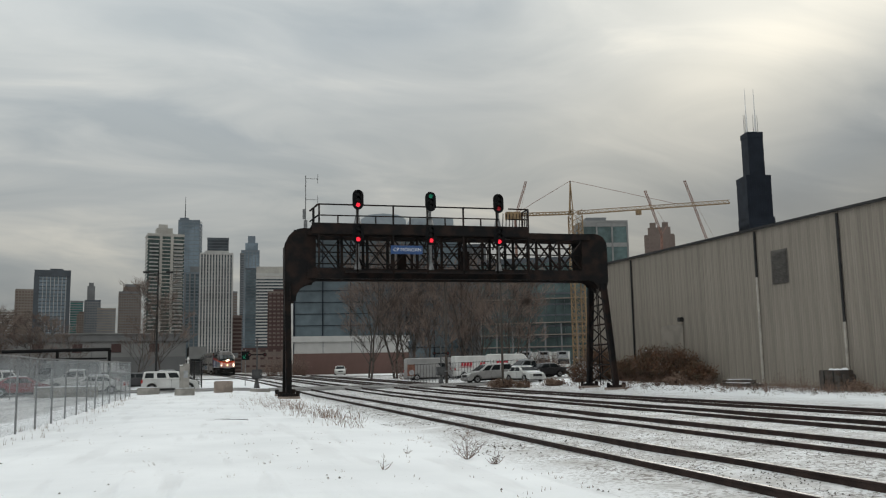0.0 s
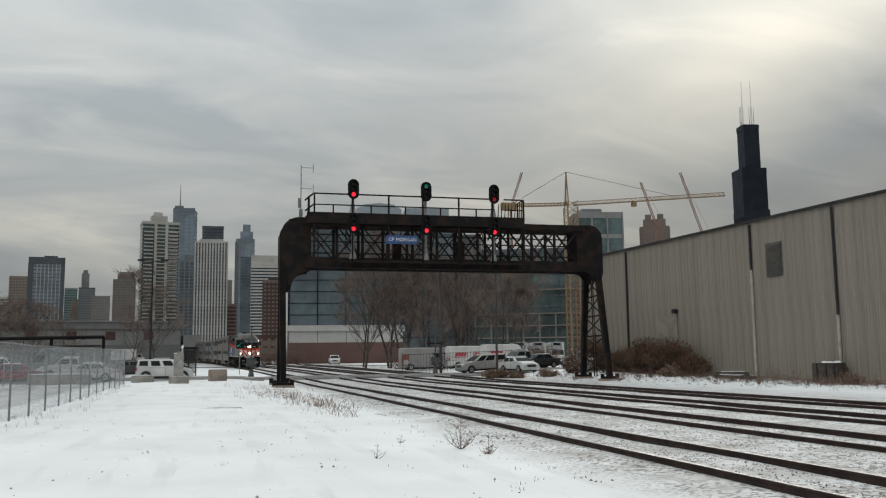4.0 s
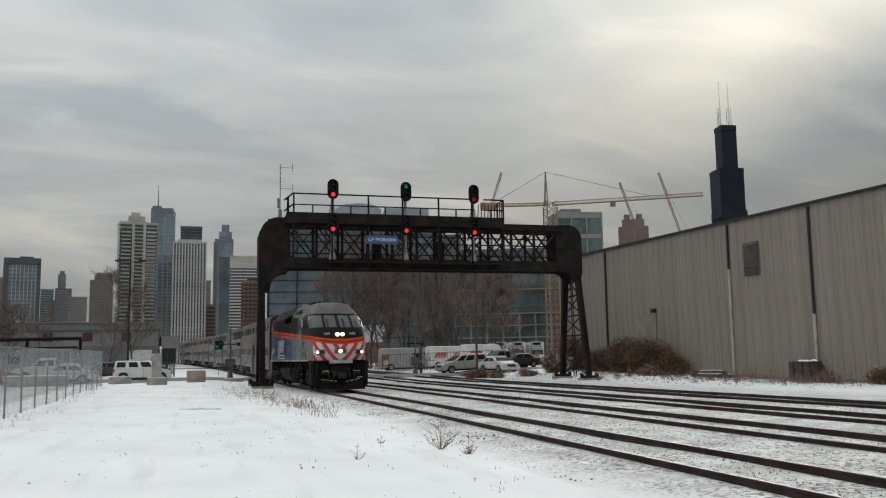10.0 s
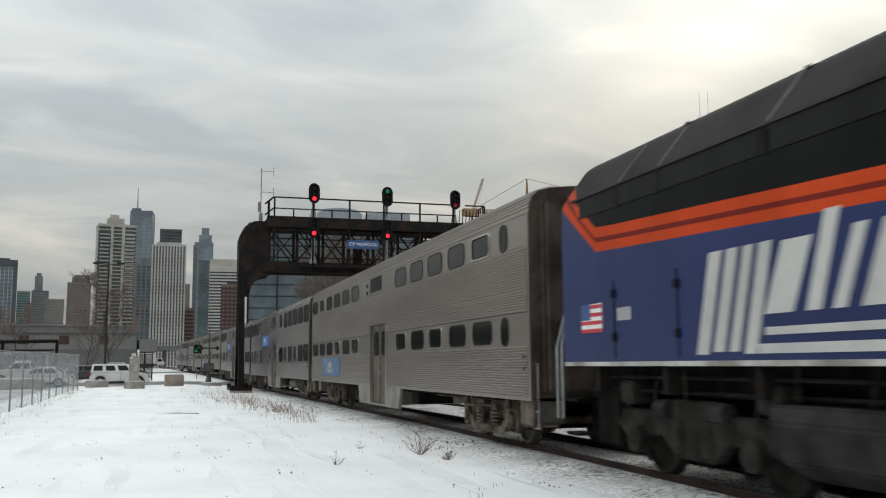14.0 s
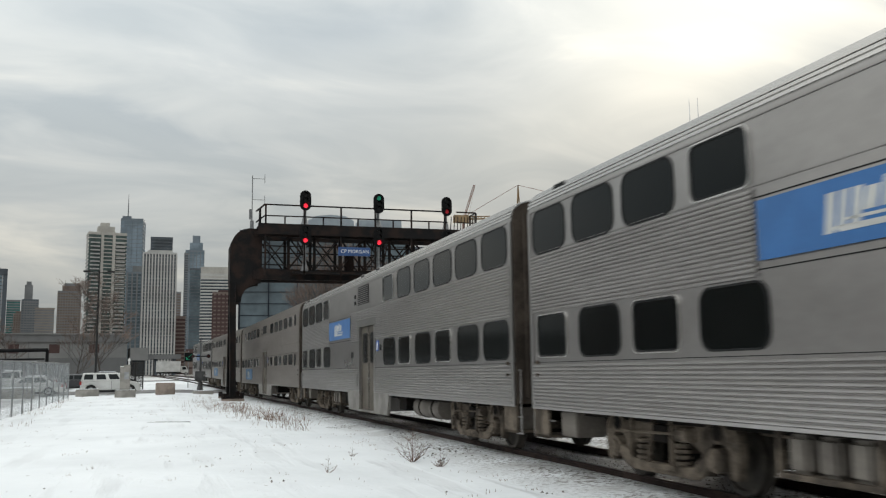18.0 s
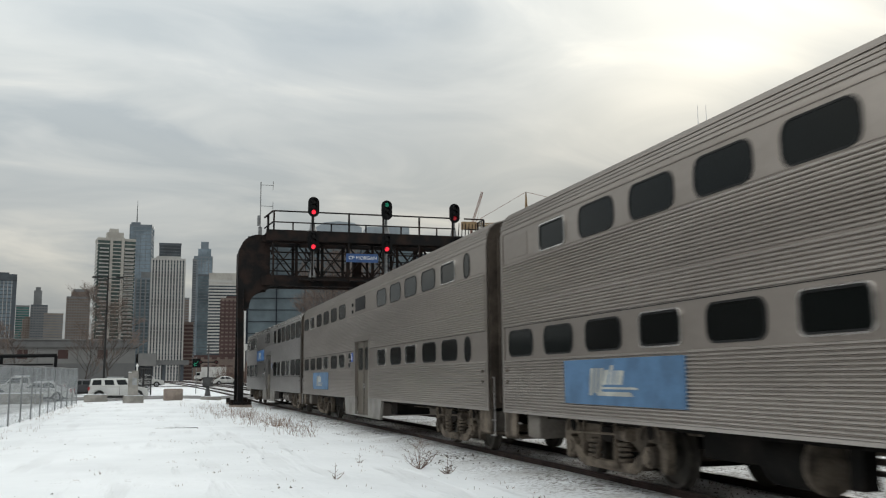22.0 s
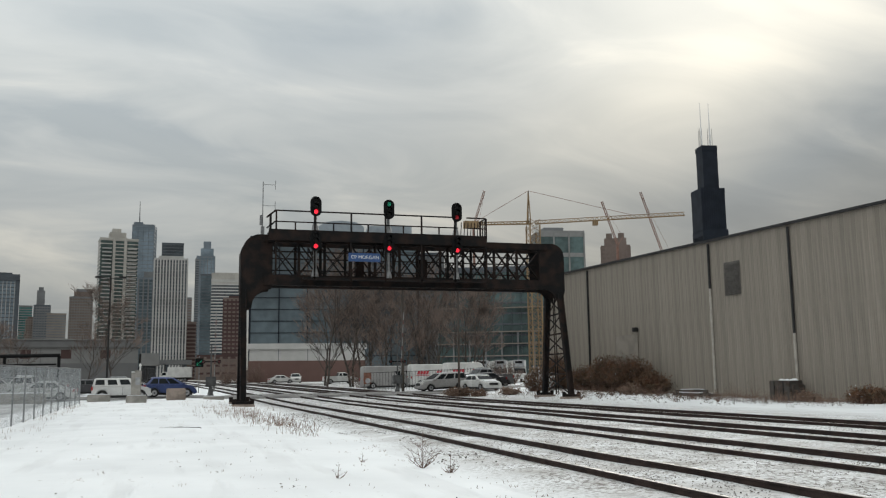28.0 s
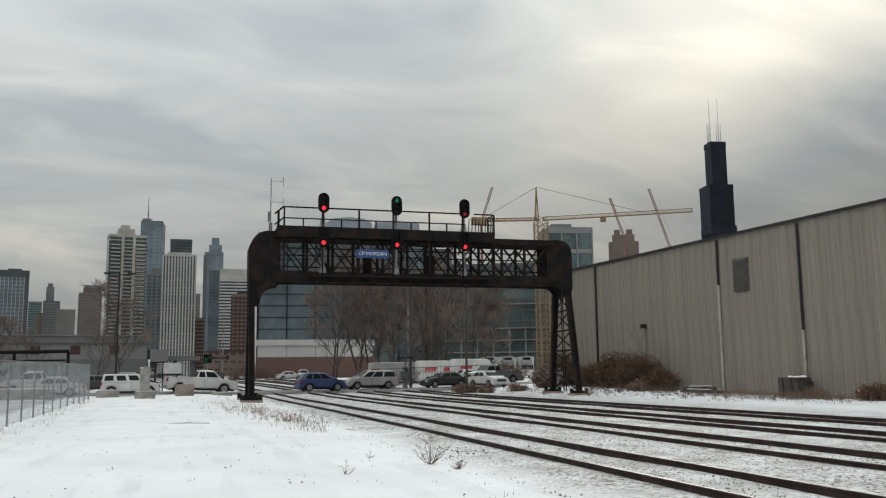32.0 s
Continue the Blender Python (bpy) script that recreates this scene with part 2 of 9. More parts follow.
# Materials.
def mat(name, col, rough=0.7, metal=0.0, var=0.12, scale=3.0, fine=40.0, bump=0.0, bscale=60.0, col2=None, emit=0.0, island=0.0, spec=None, stretch=None, edge=(0.42, 0.6)):
    m = bpy.data.materials.new(name)
    m.use_nodes = True
    nt = m.node_tree
    n, l = nt.nodes, nt.links
    b = n["Principled BSDF"]
    b.inputs["Roughness"].default_value = rough
    b.inputs["Metallic"].default_value = metal
    if spec is not None:
        b.inputs["Specular IOR Level"].default_value = spec
    tc = n.new("ShaderNodeTexCoord")
    mp = n.new("ShaderNodeMapping")
    if stretch:
        mp.inputs["Scale"].default_value = stretch
    l.new(tc.outputs["Object"], mp.inputs[0])
    big = n.new("ShaderNodeTexNoise")
    big.inputs["Scale"].default_value = scale
    big.inputs["Detail"].default_value = 5
    l.new(mp.outputs[0], big.inputs["Vector"])
    sm = n.new("ShaderNodeTexNoise")
    sm.inputs["Scale"].default_value = fine
    sm.inputs["Detail"].default_value = 3
    l.new(mp.outputs[0], sm.inputs["Vector"])
    base = n.new("ShaderNodeMix")
    base.data_type = "RGBA"
    c2 = col2 or tuple(min(1, c * (1 - 2.2 * var)) for c in col)
    base.inputs["A"].default_value = (*col, 1)
    base.inputs["B"].default_value = (*c2, 1)
    rp = n.new("ShaderNodeMapRange")
    rp.inputs["From Min"].default_value = edge[0]
    rp.inputs["From Max"].default_value = edge[1]
    l.new(big.outputs[0], rp.inputs[0])
    l.new(rp.outputs[0], base.inputs["Factor"])
    fin = n.new("ShaderNodeMix")
    fin.data_type = "RGBA"
    fin.blend_type = "MULTIPLY"
    fin.inputs["Factor"].default_value = 1.0
    gr = n.new("ShaderNodeMapRange")
    gr.inputs["From Min"].default_value = 0.3
    gr.inputs["From Max"].default_value = 0.7
    gr.inputs["To Min"].default_value = 1 - var
    gr.inputs["To Max"].default_value = 1.0 + var * 0.3
    l.new(sm.outputs[0], gr.inputs[0])
    l.new(base.outputs["Result"], fin.inputs["A"])
    l.new(gr.outputs[0], fin.inputs["B"])
    res = fin.outputs["Result"]
    if island:
        oi = n.new("ShaderNodeObjectInfo")
        r2 = n.new("ShaderNodeMapRange")
        r2.inputs["To Min"].default_value = 1 - island
        r2.inputs["To Max"].default_value = 1.0
        l.new(oi.outputs["Random"], r2.inputs[0])
        f2 = n.new("ShaderNodeMix")
        f2.data_type = "RGBA"
        f2.blend_type = "MULTIPLY"
        f2.inputs["Factor"].default_value = 1.0
        l.new(res, f2.inputs["A"])
        l.new(r2.outputs[0], f2.inputs["B"])
        res = f2.outputs["Result"]
    l.new(res, b.inputs["Base Color"])
    rr = n.new("ShaderNodeMapRange")
    rr.inputs["To Min"].default_value = max(0.02, rough - 0.08)
    rr.inputs["To Max"].default_value = min(1, rough + 0.1)
    l.new(big.outputs[0], rr.inputs[0])
    l.new(rr.outputs[0], b.inputs["Roughness"])
    if bump:
        bt = n.new("ShaderNodeTexNoise")
        bt.inputs["Scale"].default_value = bscale
        bt.inputs["Detail"].default_value = 4
        l.new(mp.outputs[0], bt.inputs["Vector"])
        bp = n.new("ShaderNodeBump")
        bp.inputs["Strength"].default_value = bump
        bp.inputs["Distance"].default_value = 0.02
        l.new(bt.outputs[0], bp.inputs["Height"])
        l.new(bp.outputs[0], b.inputs["Normal"])
    if emit:
        b.inputs["Emission Color"].default_value = (*col, 1)
        b.inputs["Emission Strength"].default_value = emit
    return m


STEEL_BLACK = mat("black_rusted_steel", (0.0135, 0.013, 0.0135), 0.85, 0.0, 0.3, 1.2, 25, 0.3, 40, col2=(0.031, 0.021, 0.018), spec=0.14)
STEEL_DARK = mat("dark_steel", (0.02, 0.02, 0.021), 0.7, 0.1, 0.2, 2, 30)
GALV = mat("galvanised_steel", (0.26, 0.265, 0.27), 0.55, 0.4, 0.15, 4, 60)
GREY_PAINT = mat("grey_paint", (0.36, 0.37, 0.38), 0.6, 0, 0.12, 3, 30)
WHITE_PAINT = mat("white_paint", (0.78, 0.78, 0.77), 0.5, 0, 0.06, 2, 30)
CONCRETE = mat("concrete", (0.36, 0.34, 0.31), 0.9, 0, 0.15, 1.5, 30, 0.3, 50)
CONCRETE_BROWN = mat("brown_concrete", (0.33, 0.27, 0.23), 0.9, 0, 0.15, 1.5, 30, 0.3, 50)
RAIL = mat("rusty_rail", (0.05, 0.033, 0.029), 0.8, 0.0, 0.25, 2.5, 30, 0.2, 40, col2=(0.03, 0.021, 0.019), spec=0.2)
RAIL_TOP = mat("worn_rail_head", (0.23, 0.22, 0.22), 0.35, 0.9, 0.15, 3, 30)
TIE = mat("dark_tie_wood", (0.10, 0.085, 0.075), 0.9, 0, 0.25, 3, 40, 0.4, 40)
STONE = mat("ballast_stone", (0.20, 0.178, 0.16), 0.9, 0, 0.3, 5, 50, 0.3, 40)
BLACK = mat("black_paint", (0.007, 0.007, 0.008), 0.55, 0, 0.2, 2, 30, spec=0.15)
RUBBER = mat("tyre_rubber", (0.02, 0.02, 0.02), 0.85, 0, 0.2, 4, 40)
SIGN_BLUE = mat("blue_enamel", (0.03, 0.085, 0.24), 0.4, 0, 0.08, 3, 40)


def glass_mat(name, col, rough=0.06):
    m = bpy.data.materials.new(name)
    m.use_nodes = True
    b = m.node_tree.nodes["Principled BSDF"]
    b.inputs["Base Color"].default_value = (*col, 1)
    b.inputs["Roughness"].default_value = rough
    b.inputs["Specular IOR Level"].default_value = 0.13
    return m


GLASS_DARK = glass_mat("dark_tinted_glass", (0.004, 0.0055, 0.0055), 0.1)
GLASS_DARK.node_tree.nodes["Principled BSDF"].inputs["Specular IOR Level"].default_value = 0.13
GLASS_CAR = glass_mat("car_glass", (0.015, 0.018, 0.02))


def lamp_mat(name, col, power):
    m = bpy.data.materials.new(name)
    m.use_nodes = True
    b = m.node_tree.nodes["Principled BSDF"]
    b.inputs["Base Color"].default_value = (*[c * 0.4 for c in col], 1)
    b.inputs["Emission Color"].default_value = (*col, 1)
    b.inputs["Emission Strength"].default_value = power
    return m


LAMP_RED = lamp_mat("red_signal_light", (1.0, 0.025, 0.05), 1.0)
LAMP_RED_DIM = lamp_mat("faint_red_signal_light", (1.0, 0.03, 0.05), 0.07)
LAMP_GREEN = lamp_mat("green_signal_light", (0.03, 0.6, 0.35), 0.10)
LAMP_WARM = lamp_mat("headlight", (1.0, 0.74, 0.40), 160.0)
LAMP_DITCH = lamp_mat("ditch_lamp", (1.0, 0.62, 0.26), 3.2)
LENS_OFF = glass_mat("unlit_lens", (0.02, 0.02, 0.02), 0.15)

# The line of the tracks: it bends gently to the left and climbs a little past the road crossing.
BEND = -0.000187
TRACK_X = (7.92, 12.35, 16.75, 21.2)


def rise(y):
    return 0.008 * max(0.0, min(y, 230.0) - 58.0) * min(1.0, max(0.0, y - 58.0) / 20.0)


def on_track(s, x0=TRACK_X[0], z=0.0):
    c = max(s, -40.0)
    return Vector((x0 + BEND * (c * c + 2 * c * (s - c)), s, rise(s) + z))


def snow_mat():
    m = bpy.data.materials.new("trodden_snow")
    m.use_nodes = True
    nt = m.node_tree
    n, l = nt.nodes, nt.links
    b = n["Principled BSDF"]
    b.inputs["Roughness"].default_value = 0.75
    b.inputs["Specular IOR Level"].default_value = 0.25
    tc = n.new("ShaderNodeTexCoord")
    sep = n.new("ShaderNodeSeparateXYZ")
    l.new(tc.outputs["Object"], sep.inputs[0])

    def m2(op, a, b_=None, c=None):
        k = n.new("ShaderNodeMath")
        k.operation = op
        for i, v in enumerate((a, b_, c)):
            if v is None:
                continue
            if isinstance(v, (int, float)):
                k.inputs[i].default_value = v
            else:
                l.new(v, k.inputs[i])
        return k.outputs[0]

    def noise_(scale, detail=4, stretch=None):
        t = n.new("ShaderNodeTexNoise")
        t.inputs["Scale"].default_value = scale
        t.inputs["Detail"].default_value = detail
        if stretch:
            mp = n.new("ShaderNodeMapping")
            mp.inputs["Scale"].default_value = stretch
            l.new(tc.outputs["Object"], mp.inputs[0])
            l.new(mp.outputs[0], t.inputs["Vector"])
        else:
            l.new(tc.outputs["Object"], t.inputs["Vector"])
        return t.outputs[0]

    def rng(v, a, b_, c=0.0, d=1.0):
        k = n.new("ShaderNodeMapRange")
        k.inputs[1].default_value, k.inputs[2].default_value = a, b_
        k.inputs[3].default_value, k.inputs[4].default_value = c, d
        l.new(v, k.inputs[0])
        return k.outputs[0]

    def mixc(f, a, b_):
        k = n.new("ShaderNodeMix")
        k.data_type = "RGBA"
        for nm, v in (("A", a), ("B", b_)):
            if isinstance(v, tuple):
                k.inputs[nm].default_value = (*v, 1)
            else:
                l.new(v, k.inputs[nm])
        if isinstance(f, float):
            k.inputs["Factor"].default_value = f
        else:
            l.new(f, k.inputs["Factor"])
        return k.outputs["Result"]

    x, y = sep.outputs[0], sep.outputs[1]
    snow = mixc(rng(noise_(0.35), 0.35, 0.7), (0.83, 0.85, 0.87), (0.74, 0.76, 0.78))
    # stones show through the thin snow of the track bed
    bed = m2("MULTIPLY", rng(x, 5.2, 6.4), rng(x, 30.0, 24.0))
    snow = mixc(m2("MULTIPLY", bed, rng(noise_(0.8, 5), 0.3, 0.65)), snow, (0.47, 0.465, 0.46))
    specks = m2("MAXIMUM", rng(noise_(6.5, 4), 0.56, 0.62), rng(noise_(13.0, 3), 0.535, 0.59))
    patch = rng(noise_(0.55, 3), 0.30, 0.52)
    stones = m2("MULTIPLY", m2("MULTIPLY", specks, patch), bed)
    c = mixc(m2("MULTIPLY", stones, 0.85), snow, (0.16, 0.14, 0.125))
    # faint old tyre ruts and footprints, filled in again
    rut = m2("MULTIPLY", rng(noise_(1.0, 4, (1.6, 0.16, 1.0)), 0.52, 0.62), rng(noise_(0.25, 2), 0.4, 0.6))
    c = mixc(m2("MULTIPLY", rut, 0.5), c, (0.62, 0.63, 0.645))
    # thin grit on the open bank
    grit = m2("MULTIPLY", rng(noise_(9.0, 2), 0.70, 0.74), rng(noise_(0.4, 2), 0.52, 0.62))
    c = mixc(m2("MULTIPLY", grit, 0.8), c, (0.2, 0.17, 0.14))
    # slush of the car park beyond the fence
    lot = rng(m2("ADD", x, m2("MULTIPLY", noise_(0.3), 1.6)), -6.8, -7.6)
    slush = mixc(rng(noise_(0.25, 5, (1.0, 0.25, 1)), 0.42, 0.6), (0.52, 0.53, 0.54), (0.24, 0.24, 0.245))
    c = mixc(lot, c, slush)
    # far ground, past the crossing: dirty snow and bare earth
    far = rng(y, 130.0, 220.0)
    c = mixc(m2("MULTIPLY", far, rng(noise_(0.06, 4), 0.4, 0.55)), c, (0.2, 0.18, 0.16))
    l.new(c, b.inputs["Base Color"])
    bp = n.new("ShaderNodeBump")
    bp.inputs["Strength"].default_value = 0.75
    bp.inputs["Distance"].default_value = 0.05
    ruts = m2("ADD", m2("ADD", noise_(2.4, 6), m2("MULTIPLY", rut, -0.8)), m2("MULTIPLY", stones, 0.5))
    l.new(ruts, bp.inputs["Height"])
    l.new(bp.outputs[0], b.inputs["Normal"])
    return m


SNOW = snow_mat()


def ground_z(x, y):
    z = rise(y) - 0.17
    # the bank the camera stands on, and the verge before the shed
    z += 0.10 * math.exp(-((x + 1.0) / 4.0) ** 2) * math.exp(-((y - 20) / 45.0) ** 2)
    if x > 23.0:
        z += 0.5 * min(1.0, (x - 23.0) / 9.0) * max(0.0, min(1.0, (y - 48.0) / 30.0)) * max(0.0, min(1.0, (120.0 - y) / 25.0))
    if x < 5.0:
        u = max(0.0, min(1.0, (y - 33.0) / 35.0))
        z += 0.2 * u * u * (3 - 2 * u) * min(1.0, (5.0 - x) / 4.0) * max(0.0, min(1.0, (140.0 - y) / 40.0))
    if 5.8 < x < 24.0 and y < 78.0:
        # snow lies up the webs of the rails
        k = min(1.0, (x - 5.8) / 0.8) * min(1.0, (24.0 - x) / 1.2) * min(1.0, (78.0 - y) / 8.0)
        z += k * (0.055 + 0.035 * noise.noise((x * 0.9, y * 0.25, 5.0)))
    if -12 < x < 6 and y < 100:
        z += 0.05 * noise.noise((x * 0.35, y * 0.22, 0.0)) + 0.02 * noise.noise((x * 1.7, y * 1.1, 3.0))
    return z


def ground():
    xs = [-3500, -1500, -700, -350, -180, -100, -70, -50, -38, -30, -24, -20, -17] + [-15 + 0.5 * i for i in range(0, 45)]
    xs += [7.5 + 1.0 * i for i in range(0, 40)] + [48, 55, 65, 80, 110, 160, 260, 500, 1000, 2000, 3500]
    ys = [-600, -250, -120, -60, -30, -15, -5] + [0.6 * i for i in range(0, 100)] + [60 + 1.5 * i for i in range(0, 60)]
    ys += [152, 160, 175, 195, 220, 260, 320, 420, 600, 900, 1500, 2500, 4500]
    m = M()
    m.grid([[(x, y, ground_z(x, y)) for x in xs] for y in ys])
    ob = part("ground", m.mesh("ground", SNOW, smooth="all", fix=False), SNOW)
    tagged(ob, "snow-covered ground with grit and dry weeds", "ground", kind="structure")


ground()


def rail_mesh(x0, s0, s1, off, lift, name):
    prof = [(-0.07, -0.17), (0.07, -0.17), (0.07, -0.155), (0.012, -0.13), (0.012, -0.045), (0.036, -0.035), (0.036, -0.004), (0.03, 0.0),
            (-0.03, 0.0), (-0.036, -0.004), (-0.036, -0.035), (-0.012, -0.045), (-0.012, -0.13), (-0.07, -0.155)]
    n = int((s1 - s0) / 4) + 1
    rows = []
    for i in range(n + 1):
        s = s0 + (s1 - s0) * i / n
        c = on_track(s, x0 + off, lift)
        rows.append([(c.x + a, c.y, c.z + b) for a, b in prof])
    m = M()
    m.grid(rows, closed=True)
    k = len(prof)
    m.mi = [1 if 6 <= (j % k) <= 8 else 0 for j in range(len(m.f))]
    return m.mesh(name, [RAIL, RAIL_TOP])


def tracks():
    for i, x0 in enumerate(TRACK_X):
        t = thing("railway_track", Matrix(), "rusty steel railway track laid in snowy ballast", "railway track", "parallel tracks", "structure")
        far = (430, 300, 190, 170)[i]
        for o, lf in ((-0.753, 0.0), (0.753, 0.02)):
            part("rail", rail_mesh(x0, -45, far, o, lf, "rail"), None, t, "rusty rail with worn bright head")


tracks()

# The old signal bridge across the tracks.
G_YF, G_YB, G_XL, G_XR = 61.9, 63.8, 4.55, 27.75


def arc(cx, cz, r, a0, a1, n=8):
    return [(cx + r * math.cos(radians(a0 + (a1 - a0) * i / n)), cz + r * math.sin(radians(a0 + (a1 - a0) * i / n))) for i in range(n + 1)]


def signal_bridge():
    g = thing("signal_bridge", Matrix(), "old black riveted steel signal bridge spanning the snowy tracks", "signal bridge")
    zb0, zb1, zt0, zt1 = 7.98, 8.72, 11.0, 11.5
    xl, xr = G_XL - 0.25, G_XR + 0.6
    il, ir = 6.4, 26.3
    for y in (G_YF, G_YB):
        for x0, x1, sgn in ((xl, il, 1), (xr, ir, -1)):
            # corner plate with a rounded outer shoulder and a curved knee
            if sgn > 0:
                poly = [(il, zt1)] + arc(xl + 1.3, zt1 - 1.25, 1.28, 90, 180) + [(xl, 6.4), (xl + 0.72, 6.4)] + arc(xl + 2.0, 6.45, 1.28, 180, 90) + [(il, zb0)]
            else:
                poly = [(ir, zt1)] + arc(xr - 1.0, zt1 - 0.95, 0.98, 90, 0) + [(xr, 7.95), (xr - 0.22, 7.2), (xr - 0.80, 7.2)] + arc(xr - 1.55, zb0 - 0.75, 0.75, 0, 90) + [(ir, zb0)]
            part("corner_plate", M().prism(poly, "y", y - 0.05, y + 0.05), STEEL_BLACK, g)
        part("bottom_chord", M().box(il - 0.6, ir + 0.6, y - 0.2, y + 0.2, zb0 + 0.02, zb1), STEEL_BLACK, g, bevel=0.02)
        part("top_chord", M().box(il - 0.6, ir + 0.6, y - 0.2, y + 0.2, zt0, zt1 - 0.03), STEEL_BLACK, g, bevel=0.02)
        n = 11
        w = (ir - il) / n
        sh = 0.0
        for i in range(n):
            a, b = il + i * w + sh, il + (i + 1) * w + sh
            part("diagonal", M().beam((a, y - 0.06, zb1), (b, y - 0.06, zt0), 0.06, 0.30, (0, 1, 0)), STEEL_BLACK, g)
            part("diagonal", M().beam((b, y + 0.06, zb1), (a, y + 0.06, zt0), 0.06, 0.26, (0, 1, 0)), STEEL_BLACK, g)
            if i:
                part("post", M().box(a - 0.1, a + 0.1, y - 0.03, y + 0.03, zb1, zt0), STEEL_BLACK, g)
    # joining members between the two trusses
    for i in range(11):
        x = il + i * (ir - il) / 10
        for z in (zb0 + 0.2, zt1 - 0.2):
            part("cross_strut", M().box(x - 0.08, x + 0.08, G_YF + 0.2, G_YB - 0.2, z - 0.08, z + 0.08), STEEL_BLACK, g)
        if i < 10:
            part("sway_brace", M().beam((x, G_YF, zb0 + 0.15), (x + 1.9, G_YB, zb0 + 0.15), 0.1, 0.06), STEEL_BLACK, g)
    # end plates that close the box at its ends
    for x in (xl, xr):
        part("end_plate", M().box(x - 0.04, x + 0.04, G_YF + 0.05, G_YB - 0.05, 7.6 if x < 10 else 7.98, 10.3), STEEL_BLACK, g)
    # four legs, the pairs spread along the tracks, with lattice between
    for x in (G_XL, G_XR):
        gf, gb = ground_z(x, 60.0), ground_z(x, 64.8)
        xf = x - (0.1 if x < 10 else 0.0)
        f0, f1 = (xf, 60.0, gf + 0.25), (xf + (0.0 if x < 10 else 0.18), G_YF, 7.75)
        b0, b1 = (x, 64.8, gb + 0.25), (x, G_YB, 7.6)
        for p, q in ((f0, f1), (b0, b1)):
            leg = M()
            for dx in (-0.16, 0.16):
                leg.beam((p[0] + dx, p[1], p[2]), (q[0] + dx * 1.2, q[1], q[2]), 0.06, 0.34, (0, 1, 0))
            leg.beam(p, q, 0.32, 0.05, (0, 1, 0))
            part("leg", leg, STEEL_BLACK, g)
            part("footing", M().box(p[0] - 0.72, p[0] + 0.72, p[1] - 0.5, p[1] + 0.5, p[2] - 0.5, p[2] - 0.12), CONCRETE_BROWN, g, "weathered concrete footing", bevel=0.04)
            part("base_plate", M().box(p[0] - 0.45, p[0] + 0.45, p[1] - 0.3, p[1] + 0.3, p[2] - 0.12, p[2] + 0.06), STEEL_BLACK, g)
            for sx in (-0.58, 0.58):
                part("anchor_block", M().cyl((p[0] + sx, p[1], p[2] - 0.12), (p[0] + sx, p[1], p[2] + 0.22), 0.14, 8), STEEL_BLACK, g)
        for k in (0.46, 0.56):
            part("ladder_rail", M().beam(Vector(f0).lerp(Vector(b0), k), Vector(f1).lerp(Vector(b1), k), 0.06), STEEL_BLACK, g)
        n = 5
        for i in range(n):
            u, v = i / n, (i + 1) / n
            la, lb = Vector(f0).lerp(Vector(f1), u), Vector(b0).lerp(Vector(b1), v)
            ma, mb = Vector(f0).lerp(Vector(f1), v), Vector(b0).lerp(Vector(b1), u)
            part("lattice_bar", M().beam(la, lb, 0.09, 0.05, (1, 0, 0)), STEEL_BLACK, g)
            part("lattice_bar", M().beam(ma, mb, 0.09, 0.05, (1, 0, 0)), STEEL_BLACK, g)
            if i:
                part("tie_bar", M().beam(la, mb, 0.11, 0.06, (1, 0, 0)), STEEL_BLACK, g)
    # the walkway along the front, with its handrails
    wx0, wx1, wy0, zw = 6.0, 21.75, G_YF - 1.15, 11.5
    part("walkway_deck", M().box(wx0, wx1, wy0, G_YF + 0.3, zw, zw + 0.08), STEEL_BLACK, g)
    part("walkway_fascia", M().box(wx0, wx1, wy0 - 0.03, wy0 + 0.03, 11.0, 11.75), STEEL_BLACK, g)
    for x in (6.5, 9.15, 11.7, 14.15, 16.8, 19.3, 21.7):
        part("rail_post", M().beam((x, wy0, zw), (x, wy0, 13.05), 0.11), STEEL_BLACK, g)
        part("bracket", M().beam((x, wy0 + 0.03, 11.0), (x, G_YF, 10.2), 0.1, 0.06), STEEL_BLACK, g)
        part("hanger", M().box(x - 0.06, x + 0.06, wy0, wy0 + 0.08, zb1 - 0.5, 11.0), STEEL_BLACK, g)
    for x in (7.8, 10.45, 12.9, 15.45, 18.1):
        part("rail_stub", M().beam((x, wy0, zw), (x, wy0, 12.3), 0.09), STEEL_BLACK, g)
    for z, w in ((13.05, 0.09), (12.28, 0.075)):
        part("handrail", M().beam((wx0 + 0.45, wy0, z), (19.5, wy0, z), w), STEEL_BLACK, g)
        part("handrail", M().beam((wx0 + 0.45, wy0, z), (wx0, G_YF + 0.25, z - 0.25), w), STEEL_BLACK, g)
        part("handrail", M().beam((20.2, wy0, z), (21.7, wy0, z), w), STEEL_BLACK, g)
    for y in (G_YF - 0.75, G_YF - 0.35, G_YF + 0.05, G_YF + 0.25):
        part("rail_post", M().beam((wx0 + 0.2, y, zw), (wx0 + 0.2, y, 12.9), 0.06), STEEL_BLACK, g)
        part("rail_post", M().beam((21.7, y, zw), (21.7, y, 13.05), 0.06), STEEL_BLACK, g)
    part("handrail", M().beam((21.7, wy0, 13.05), (21.7, G_YF + 0.25, 13.05), 0.06), STEEL_BLACK, g)
    for i in range(6):
        x = 20.15 + 0.26 * i
        part("cage_bar", M().beam((x, G_YF + 0.2, 11.5), (x + 0.1, G_YF + 0.2, 12.95), 0.05), STEEL_BLACK, g)
